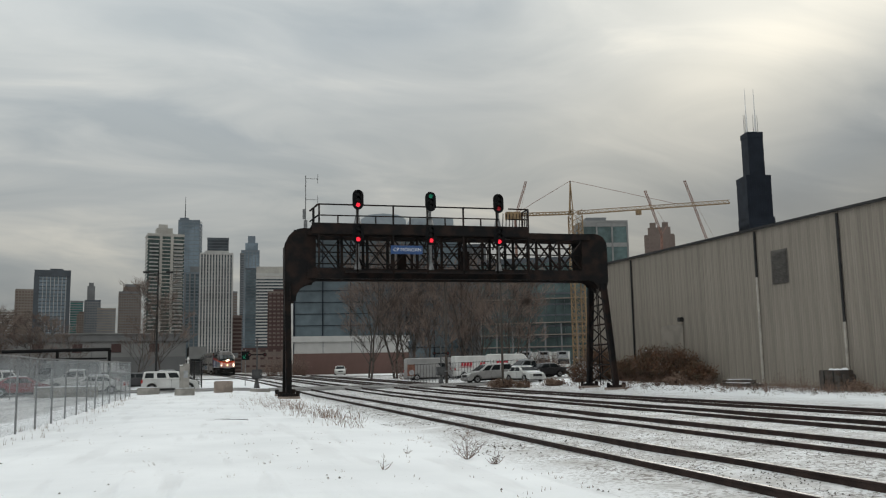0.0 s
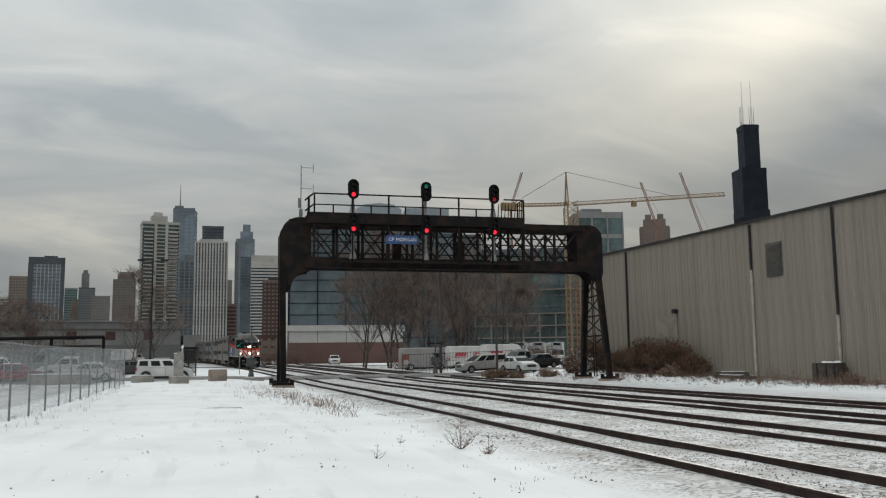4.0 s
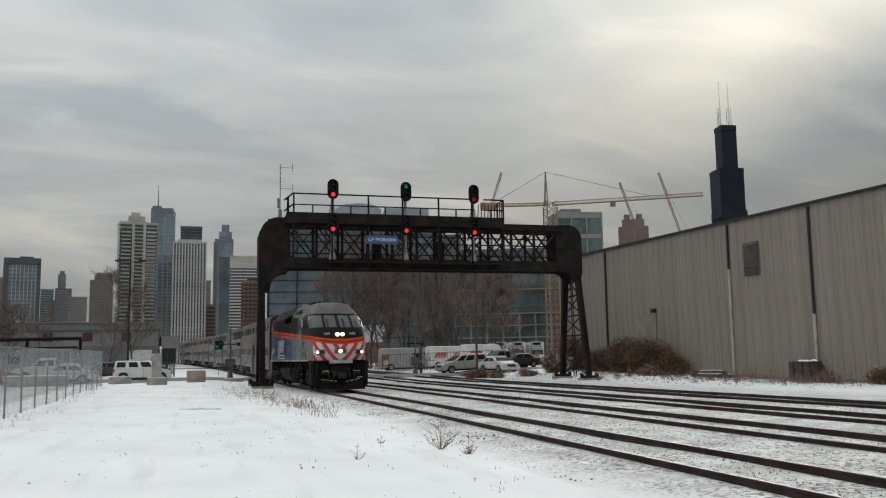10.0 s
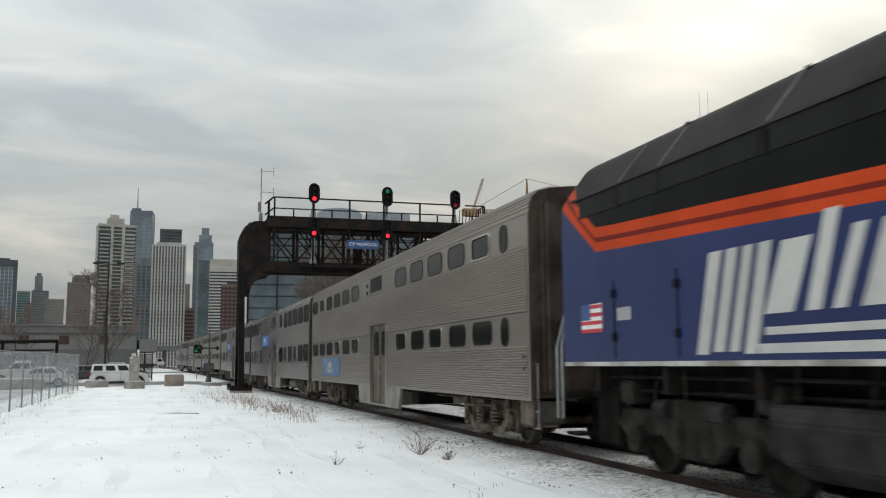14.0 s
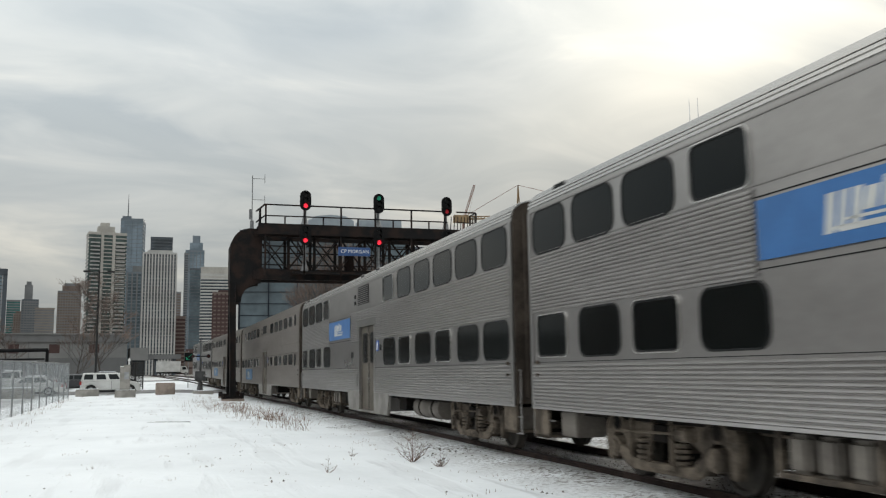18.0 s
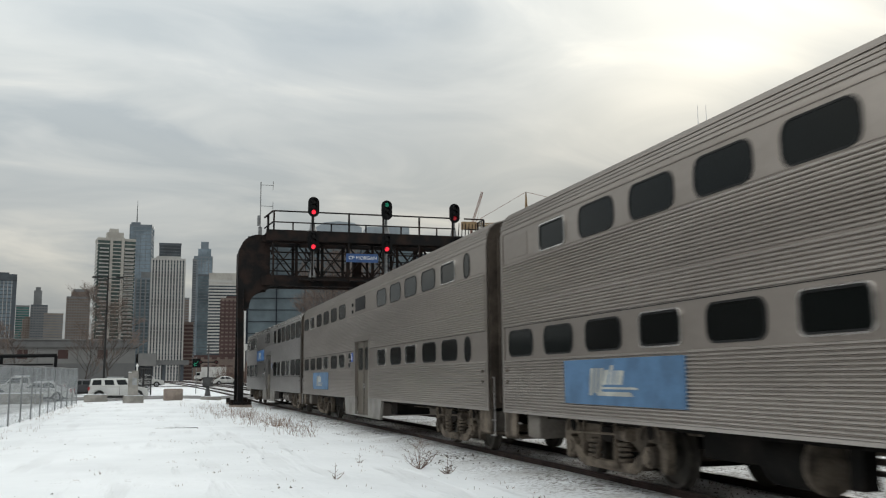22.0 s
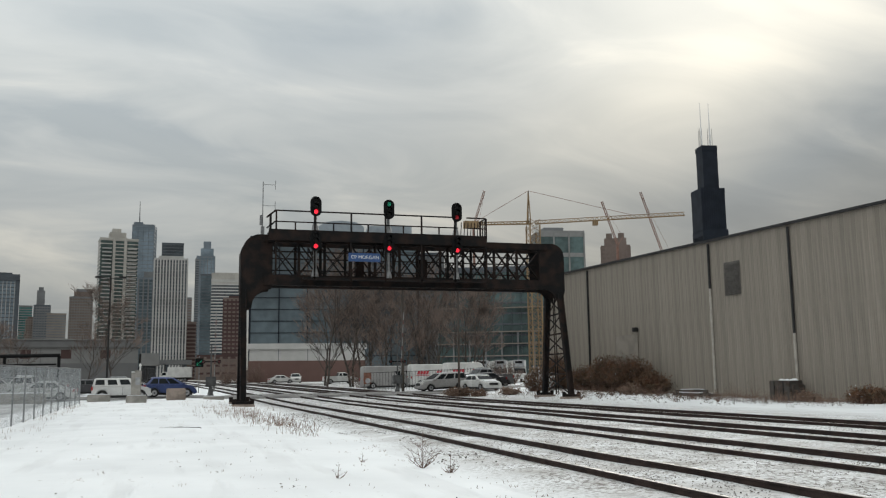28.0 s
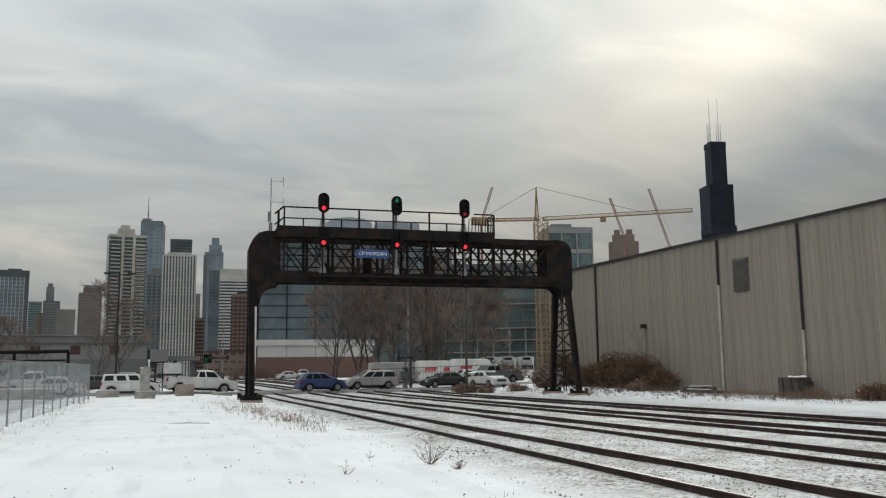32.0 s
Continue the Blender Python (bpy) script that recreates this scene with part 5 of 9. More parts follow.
            part("door_gasket", ring(rrect(a + 0.17, b - 0.17, 1.90, dt - 0.21, 0.12), rrect(a + 0.2, b - 0.2, 1.93, dt - 0.24, 0.1), "x", *sorted((sg * 1.43, sg * 1.45))), GASKET, dr)
            hx = b - 0.09 if a < -0.5 else a + 0.05
            part("door_handle", M().box(*sorted((sg * 1.44, sg * 1.455)), hx, hx + 0.04, 1.28, 1.46), STAINLESS_FLAT, dr)
        part("door_edge", M().box(*sorted((sg * 1.43, sg * 1.449)), -0.02, 0.02, 0.42, dt), GASKET, t)
    if late:
        ups = [(-2.82, 1.17, 1), (-4.48, 1.30, 0), (-6.20, 1.32, 0), (-7.91, 1.36, 0), (-9.60, 1.36, 0), (-11.31, 1.36, 0), (11.93, 1.28, 0), (10.28, 1.36, 0), (8.60, 1.36, 0), (6.90, 1.14, 1)]
        lows = [(-2.87, 1.28, 0), (-4.55, 1.10, 1), (-6.25, 1.30, 0), (-7.95, 1.10, 1), (-9.66, 1.32, 0), (-11.33, 1.34, 0), (11.87, 1.12, 1), (10.17, 1.30, 0), (8.50, 1.12, 1), (6.78, 1.30, 0)]
        for y, w, bright in ups:
            if not (cab and y > 11):
                coach_window(t, y, 4.05, w, 0.66 if bright else 0.74, 0.10 if bright else 0.20, bright)
        for y, w, bright in lows:
            coach_window(t, y, 2.205, w, 0.66 if bright else 0.73, 0.09 if bright else 0.19, bright)
        for sg in (-1, 1):
            lv = part("louvre", M().box(*sorted((sg * 1.50, sg * 1.53)), -0.30, 1.25, 3.82, 4.42), BLACK, t, "dark louvred vent")
            for i in range(9):
                z = 3.83 + i * 0.065
                part("slat", M().hexa([(sg * 1.515, -0.30, z + 0.02), (sg * 1.515, 1.25, z + 0.02), (sg * 1.555, 1.25, z), (sg * 1.555, -0.30, z), (sg * 1.515, -0.30, z + 0.045), (sg * 1.515, 1.25, z + 0.045), (sg * 1.555, 1.25, z + 0.022), (sg * 1.555, -0.30, z + 0.022)]), flat, lv)
            for z in (3.86, 4.08):
                part("port", M().box(*sorted((sg * 1.51, sg * 1.54)), 1.55, 1.75, z, z + 0.12), BLACK, t)
            logo(t, 2.38, 6.2, 2.80, 3.48, sg)
            for a in (-1.62,):
                sn = part("accessible_sign", M().box(*sorted((sg * 1.51, sg * 1.535)), a, a + 0.28, 2.24, 2.56), VINYL_BLUE, t, "small blue sign")
                part("sign_symbol", M().box(*sorted((sg * 1.53, sg * 1.538)), a + 0.08, a + 0.18, 2.32, 2.52).box(*sorted((sg * 1.53, sg * 1.538)), a + 0.08, a + 0.23, 2.29, 2.35), WHITE_PAINT, sn, "white pictogram block")
            part("number_bar", M().box(*sorted((sg * 1.51, sg * 1.524)), 1.95, 2.10, 2.10, 2.30).box(*sorted((sg * 1.51, sg * 1.524)), 2.16, 2.31, 2.10, 2.30), GASKET, t, "dark number bars")
            part("marker_port", M().cyl((sg * 1.51, -1.86, 2.35), (sg * 1.54, -1.86, 2.35), 0.09, 12), GASKET, t)
            part("control_box", M().box(*sorted((sg * 1.51, sg * 1.56)), 1.28, 1.46, 1.15, 1.55), flat, t, "small steel control box", bevel=0.01)
    else:
        ups = [(-2.82, 0), (-4.52, 0), (-6.20, 0), (-7.91, 0), (-9.62, 1)] + ([] if blank else [(12.0, 0)]) + [(10.25, 1), (8.58, 0), (6.88, 0), (5.18, 0), (3.46, 0)]
        lows = [(-2.90, 1), (-4.57, 0), (-6.25, 1), (-7.95, 0), (-9.63, 0), (11.85, 0), (10.14, 0), (8.47, 0), (6.77, 1), (5.08, 0), (3.40, 1)]
        for y, bright in ups:
            coach_window(t, y, 4.115, 1.02 if bright else 1.16, 0.40 if bright else 0.48, 0.07 if bright else 0.16, bright)
        for y, bright in lows:
            coach_window(t, y, 2.265, 1.0 if bright else 1.13, 0.41 if bright else 0.45, 0.07 if bright else 0.14, bright)
        for z in (2.25, 4.12):
            coach_window(t, -10.95, z, 0.36, 0.52, 0.17, False)
        for sg in (-1, 1):
            part("open_vent", M().box(*sorted((sg * 1.50, sg * 1.53)), -0.5, 1.05, 3.95, 4.40), BLACK, t)
            for z in (3.98, 4.22):
                part("port", M().cyl((sg * 1.51, 1.5, z), (sg * 1.55, 1.5, z), 0.06, 10), GASKET, t)
            logo(t, 6.15, 9.85, 1.19, 1.89, sg, True)
            if blank:
                part("blank_panel", M().box(*sorted((sg * 1.51, sg * 1.529)), 11.4, 12.5, 3.92, 4.34), flat, t, "plated-over window")
            if emblem:
                em = part("round_emblem", M().prism([(emblem + 0.23 * math.cos(a * 0.3927), 2.27 + 0.27 * math.sin(a * 0.3927)) for a in range(16)], "x", *sorted((sg * 1.51, sg * 1.528))), GASKET, t, "round dark emblem")
                part("emblem_bar", M().box(*sorted((sg * 1.525, sg * 1.532)), emblem - 0.25, emblem + 0.25, 2.29, 2.34).box(*sorted((sg * 1.525, sg * 1.532)), emblem - 0.25, emblem + 0.25, 2.17, 2.21).box(*sorted((sg * 1.525, sg * 1.532)), emblem + 0.02, emblem + 0.2, 2.21, 2.29), flat, em)
                a = emblem - 0.48 if emblem > 0 else emblem + 0.5
                sn = part("accessible_sign", M().box(*sorted((sg * 1.51, sg * 1.535)), a - 0.14, a + 0.14, 2.2, 2.53), VINYL_BLUE, t, "small blue sign")
                part("sign_symbol", M().box(*sorted((sg * 1.53, sg * 1.538)), a - 0.02, a + 0.06, 2.3, 2.48).box(*sorted((sg * 1.53, sg * 1.538)), a - 0.09, a + 0.04, 2.27, 2.33), WHITE_PAINT, sn, "white pictogram block")
    # small vents in the roof's edge near the doors and the rear end
    for y in (0.9, -1.2, 11.6) if not cab else (0.9, -1.2):
        part("roof_vent", M().prism([(y - 0.36, 4.70), (y + 0.36, 4.70), (y + 0.22, 4.82), (y - 0.22, 4.82)], "x", -1.44, -1.1), STAINLESS_FLAT, t)
        part("vent_mouth", M().prism([(y - 0.24, 4.72), (y + 0.24, 4.72), (y + 0.16, 4.80), (y - 0.16, 4.80)], "x", -1.45, -1.43), BLACK, t)
    # ends: brown diaphragm curtains and end posts
    for sg, y in ((-1, Y0), (1, Y1)):
        if cab and sg > 0:
            continue
        lo, hi = sorted((y, y + sg * 0.03))
        part("end_sheet", M().prism([(a * 0.985, b - 0.01) for a, b in full], "y", lo, hi), DIAPH, t, "dark grimy end sheet")
        # the set-back middle fold is near-black, its shade put into the colour
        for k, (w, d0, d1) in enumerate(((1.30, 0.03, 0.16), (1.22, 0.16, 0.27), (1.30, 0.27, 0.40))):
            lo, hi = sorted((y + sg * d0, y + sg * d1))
            part("diaphragm_fold", M().box(-w, w, lo, hi, 1.1, 4.62 - 0.04 * (k % 2)), DIAPH if k % 2 == 0 else UNDER, t, "brown rubber diaphragm curtain, inner fold coloured as shade", bevel=0.02)
        for x in (-1.44, 1.44):
            part("grab_rail", M().cyl((x, y + sg * 0.12, 0.45), (x, y + sg * 0.12, 1.62), 0.018, 6).cyl((x, y + sg * 0.12, 1.62), (x, y - sg * 0.02, 1.62), 0.018, 6), STAINLESS, t)
            for z in (1.5, 1.72):
                part("chain_bracket", M().box(*sorted((x, x + math.copysign(0.12, x))), *sorted((y - sg * 0.32, y - sg * 0.25)), z, z + 0.06), TRUCK, t)
        part("end_step", M().box(-1.5, -1.0, *sorted((y - sg * 0.6, y)), 0.45, 0.5).box(-1.5, -1.45, *sorted((y - sg * 0.6, y)), 0.45, 1.04), TRUCK, t)
    if cab:
        part("end_sheet", M().prism(full, "y", Y1, Y1 + 0.03), STAINLESS_FLAT, t)
        for a, b in ((-1.2, -0.5), (0.5, 1.2)):
            part("cab_window", M().prism(rrect(a, b, 3.62, 4.3, 0.1), "y", Y1 + 0.03, Y1 + 0.05), GLASS_DARK, t)
            part("marker_lamp", M().cyl((a + 0.2, Y1 + 0.03, 3.3), (a + 0.2, Y1 + 0.1, 3.3), 0.1, 10), LENS_OFF, t)
        part("pilot", M().box(-1.2, 1.2, Y1 - 0.2, Y1 + 0.3, 0.3, 0.9), UNDER, t, "black pilot plate")
        coach_window(t, 12.3, 4.05, 0.5, 0.6, 0.12, True)
        coach_window(t, 11.3, 4.05, 0.9, 0.64, 0.12, True)
        part("horn", M().box(-1.0, -0.3, Y1 - 1.2, Y1 - 0.4, 4.9, 5.05), STAINLESS_FLAT, t)
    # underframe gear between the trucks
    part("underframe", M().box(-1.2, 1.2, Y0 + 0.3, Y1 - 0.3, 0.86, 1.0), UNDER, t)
    if late:
        part("air_tank", M().cyl((-1.0, -6.65, 0.68), (-1.0, -4.45, 0.68), 0.27, 16), TANK, t, "dusty tan cylindrical air tank", smooth=True)
        for y in (-6.1, -5.0):
            part("tank_strap", M().cyl((-1.0, y - 0.04, 0.68), (-1.0, y + 0.04, 0.68), 0.285, 16), UNDER, t)
        part("battery_rack", M().box(-1.4, -0.6, 4.75, 6.32, 0.42, 0.48).box(-1.4, -1.34, 4.75, 4.82, 0.42, 0.96).box(-1.4, -1.34, 6.25, 6.32, 0.42, 0.96), TRUCK, t)
        for y in (4.92, 5.38, 5.84):
            part("battery_case", M().box(-1.38, -0.6, y, y + 0.32, 0.48, 0.9), TANK, t, "tan battery case", bevel=0.05)
        part("equipment_box", M().box(-1.25, -0.3, 3.1, 4.5, 0.5, 0.88), UNDER, t)
    else:
        part("generator_box", M().box(-1.2, -0.35, 5.1, 6.4, 0.56, 0.9), UNDER, t, bevel=0.03)
        part("generator", M().cyl((-0.95, 4.35, 0.64), (-0.95, 5.1, 0.64), 0.31, 18), UNDER, t, "dark round generator housing", smooth=True)
        part("generator_rim", M().cyl((-0.95, 4.28, 0.64), (-0.95, 4.36, 0.64), 0.34, 18), TRUCK, t)
        part("hanger", M().box(-1.2, -1.0, 3.55, 3.75, 0.45, 0.9), UNDER, t)
    part("equipment_box", M().box(-1.3, -0.3, -3.9, -3.2, 0.55, 0.88), UNDER, t)
    part("brake_pipe", M().cyl((-0.75, -8.0, 0.8), (-0.75, 8.0, 0.8), 0.03, 6), TRUCK, t)
    for y0, y1 in ((-12.1, -11.4), (11.4, 12.0)):
        part("end_box", M().box(-1.35, -0.8, y0, y1, 0.5, 0.92), TANK, t, bevel=0.02)
        for z in (0.45, 0.75):
            part("ladder_rung", M().cyl((-1.45, y0 - 0.35 if y0 < 0 else y1 + 0.05, z), (-1.45, y0 - 0.05 if y0 < 0 else y1 + 0.35, z), 0.018, 6), STAINLESS, t)
    for y in (-9.1, 9.0):
        truck_parts(t, y)
    for sg, y in ((-1, Y0), (1, Y1)):
        part("coupler", M().box(-0.12, 0.12, *sorted((y, y + sg * 0.43)), 0.6, 0.85), UNDER, t)
        part("air_hose", M().cyl((-0.4, y + sg * 0.1, 0.7), (-0.35, y + sg * 0.4, 0.35), 0.03, 6), UNDER, t)
    return t


late = coach("late")
early = coach("early")
early_front = coach("early", emblem=-1.65, blank=True)
early_rear = coach("early", emblem=2.06)
cab_coach = coach("late", cab=True)
COACHES = [early, late, copy_thing(late, Matrix()), early_front, early_rear, cab_coach]

# The diesel engine. Local y runs back along the train from the nose (-20.4) to the joint with the first coach (0).
P_GREY = mat("light_grey_engine_paint", (0.138, 0.139, 0.139), 0.38, 0, 0.1, 0.7, 14)
P_BLACK = mat("black_engine_paint", (0.0062, 0.0068, 0.007), 0.42, 0, 0.15, 0.8, 14, spec=0.08)
P_ORANGE = mat("orange_stripe_paint", (0.52, 0.06, 0.014), 0.5, 0, 0.08, 0.8, 14, spec=0.08)
# colour for the dark depth of the intakes, which are closed panels
INTAKE = mat("intake_recess_shade", (0.0015, 0.0015, 0.0016), 1.0, 0, 0.2, 3, 30, spec=0.0)
P_MAROON = mat("maroon_line_paint", (0.17, 0.018, 0.012), 0.5, 0, 0.08, 0.8, 14, spec=0.08)
P_ROOF = mat("sooty_grey_roof_paint", (0.030, 0.029, 0.028), 0.75, 0, 0.2, 0.6, 10, col2=(0.019, 0.018, 0.0175), spec=0.12)
P_HOOD_GREY = mat("worn_grey_hood_and_lit_face", (0.135, 0.131, 0.126), 0.6, 0, 0.15, 1.1, 12, col2=(0.095, 0.091, 0.088), spec=0.25)
P_CAB_ROOF = mat("grey_cab_roof_paint", (0.135, 0.128, 0.123), 0.6, 0, 0.2, 1.1, 12, col2=(0.10, 0.093, 0.088), spec=0.25)
TAIL_RED = mat("grimy_red_paint", (0.16, 0.025, 0.03), 0.7, 0, 0.3, 3, 20)
P_RED = mat("red_chevron_paint", (0.52, 0.03, 0.045), 0.4, 0, 0.06, 0.8, 14)
FENDER = mat("dark_grey_fender_paint", (0.013, 0.0128, 0.013), 0.8, 0, 0.3, 1.5, 20, spec=0.06)
RAIL_WHITE = mat("grimy_white_rail_paint", (0.42, 0.42, 0.41), 0.6, 0, 0.2, 3, 20)
SILL_YELLOW = mat("worn_yellow_paint", (0.42, 0.36, 0.09), 0.6, 0, 0.2, 2, 20)
SILL_WHITE = mat("dirty_white_paint", (0.50, 0.49, 0.47), 0.6, 0, 0.25, 1.2, 14, col2=(0.22, 0.2, 0.18))


CORNER_GREY = mat("worn_dark_grey_paint", (0.019, 0.019, 0.0195), 0.8, 0, 0.25, 1.5, 20, col2=(0.013, 0.013, 0.013), spec=0.1)
HOUSING = mat("grey_lamp_housing", (0.07, 0.07, 0.068), 0.6, 0, 0.2, 4, 20)
RUN_GEAR = mat("dusty_running_gear", (0.036, 0.033, 0.030), 0.85, 0, 0.35, 2.5, 18, 0.2, 30, col2=(0.018, 0.0165, 0.015), spec=0.08)
FENDER_GREY = mat("worn_grey_fender_paint", (0.034, 0.0335, 0.033), 0.8, 0, 0.25, 1.5, 20, spec=0.15)
GLASS_CAB = mat("cab_glass", (0.05, 0.058, 0.058), 0.10, 0, 0.1, 2, 20, spec=0.36)


def fade_paint():
    """Blue at the rear, fading to light grey towards the cab."""
    m = mat("blue_to_grey_paint", (0.112, 0.115, 0.118), 0.42, 0, 0.08, 0.7, 14, spec=0.3)
    n, l = m.node_tree.nodes, m.node_tree.links
    b = n["Principled BSDF"]
    src = b.inputs["Base Color"].links[0].from_socket
    tc = n.new("ShaderNodeTexCoord")
    sep = n.new("ShaderNodeSeparateXYZ")
    l.new(tc.outputs["Object"], sep.inputs[0])
    mr = n.new("ShaderNodeMapRange")
    mr.inputs[1].default_value, mr.inputs[2].default_value = -15.0, -8.0
    l.new(sep.outputs[1], mr.inputs[0])
    rp = n.new("ShaderNodeValToRGB")
    e = rp.color_ramp.elements
    e[0].position, e[0].color = 0.0, (1.25, 1.22, 1.19, 1)
    e[1].position, e[1].color = 1.0, (0.115, 0.215, 0.85, 1)
    for p, c in ((0.25, (0.80, 0.97, 1.16)), (0.5, (0.42, 0.68, 1.2)), (0.755, (0.27, 0.5, 1.2)), (0.765, (0.145, 0.25, 0.95))):
        x = e.new(p)
        x.color = (*c, 1)
    l.new(mr.outputs[0], rp.inputs[0])
    mx = n.new("ShaderNodeMix")
    mx.data_type, mx.blend_type = "RGBA", "MULTIPLY"
    mx.inputs["Factor"].default_value = 1.0
    l.new(src, mx.inputs["A"])
    l.new(rp.outputs[0], mx.inputs["B"])
    l.new(mx.outputs["Result"], b.inputs["Base Color"])
    return m


def chevron_paint():
    """Red and white bars that meet in a V at the middle of the nose."""
    m = mat("red_white_chevron_paint", (0.6, 0.6, 0.6), 0.4, 0, 0.06, 0.8, 14)
    n, l = m.node_tree.nodes, m.node_tree.links
    b = n["Principled BSDF"]
    tc = n.new("ShaderNodeTexCoord")
    sep = n.new("ShaderNodeSeparateXYZ")
    l.new(tc.outputs["Object"], sep.inputs[0])

    def mm(op, a, c=None):
        k = n.new("ShaderNodeMath")
        k.operation = op
        for i, v in enumerate((a, c)):
            if v is None:
                continue
            if isinstance(v, (int, float)):
                k.inputs[i].default_value = v
            else:
                l.new(v, k.inputs[i])
        return k.outputs[0]
    s = mm("SUBTRACT", mm("MULTIPLY", mm("ABSOLUTE", sep.outputs[0]), 1.3), sep.outputs[2])
    s = mm("ADD", s, mm("MULTIPLY", mm("ADD", sep.outputs[1], 20.4), 0.7))
    f = mm("FRACT", mm("ADD", mm("MULTIPLY", s, 1.28), 10.46))
    st = mm("GREATER_THAN", f, 0.55)
    mx = n.new("ShaderNodeMix")
    mx.data_type = "RGBA"
    mx.inputs["A"].default_value = (0.46, 0.45, 0.44, 1)
    mx.inputs["B"].default_value = (0.46, 0.014, 0.026, 1)
    l.new(st, mx.inputs["Factor"])
    l.new(mx.outputs["Result"], b.inputs["Base Color"])
    return m


def table(pts, z):
    for (a, b), (c, d) in zip(pts, pts[1:]):
        if z <= c:
            return b + (d - b) * (z - a) / (c - a)
    return pts[-1][1]


NOSE_Y = [(1.55, -20.3), (1.9, -20.42), (2.3, -20.45), (2.7, -20.38), (3.0, -20.24), (3.25, -20.02), (3.5, -19.72), (3.75, -19.35), (4.0, -18.95), (4.12, -18.76), (4.16, -18.8), (4.72, -18.2), (4.79, -17.8), (4.88, -17.0), (4.94, -16.0), (4.98, -15.2), (5.05, -14.6)]
HALF_W = [(1.55, 1.53), (3.75, 1.53), (3.95, 1.50), (4.12, 1.42), (4.4, 1.26), (4.58, 1.13), (4.72, 1.02), (4.8, 0.86), (4.88, 0.62), (4.98, 0.25), (5.05, 0.15)]


def nose_point(a, z):
    """A point of the engine's front at height z; a from -1 (near side) to 1."""
    w, y0 = table(HALF_W, z), table(NOSE_Y, z)
    s, c = math.sin(a * math.pi / 2), math.cos(a * math.pi / 2)
    e = 0.62
    d = 1.5
    return Vector((math.copysign(w * abs(s) ** e, s), y0 + d * (1 - max(0.0, c) ** e), z))


def dip(a, z):
    """The stripes sag towards the middle of the nose."""
    k = max(0.0, min(1.0, (z - 1.62) / 1.0)) * max(0.0, min(1.0, (3.6 - z) / 0.4))
    return -k * 0.26 * (1 - abs(a)) ** 1.2


def nose_level(z):
    """Heights of the paint bands round the nose, where the stripe is at its lowest and thinnest."""
    return table([(1.5, 1.5), (1.62, 1.62), (2.88, 2.71), (3.24, 2.97), (3.6, 3.5), (3.75, 3.75), (6.0, 6.0)], z)


HOOD_W = [(1.5, 1.53), (3.92, 1.53), (4.30, 1.51), (4.95, 1.02), (5.08, 0.80), (5.2, 0.45), (5.4, 0.2)]
HOOD_LIFT = [(1.6, 0.0), (2.3, 0.12), (2.88, 0.37), (3.42, 0.35), (3.75, 0.26), (4.1, 0.2), (5.0, 0.2)]


def hood_rise(f):
    u = max(0.0, min(1.0, (0.87 - f) / 0.13))
    return u * u * (3 - 2 * u)


def stripe(y):
    """The lower edge and the width of the orange stripe: it climbs towards the rear and kicks up at the end."""
    return 3.36 + 0.039 * (y + 2.06) + 0.66 * max(0.0, y + 2.06), 0.26 + 0.0075 * (y + 18.0)


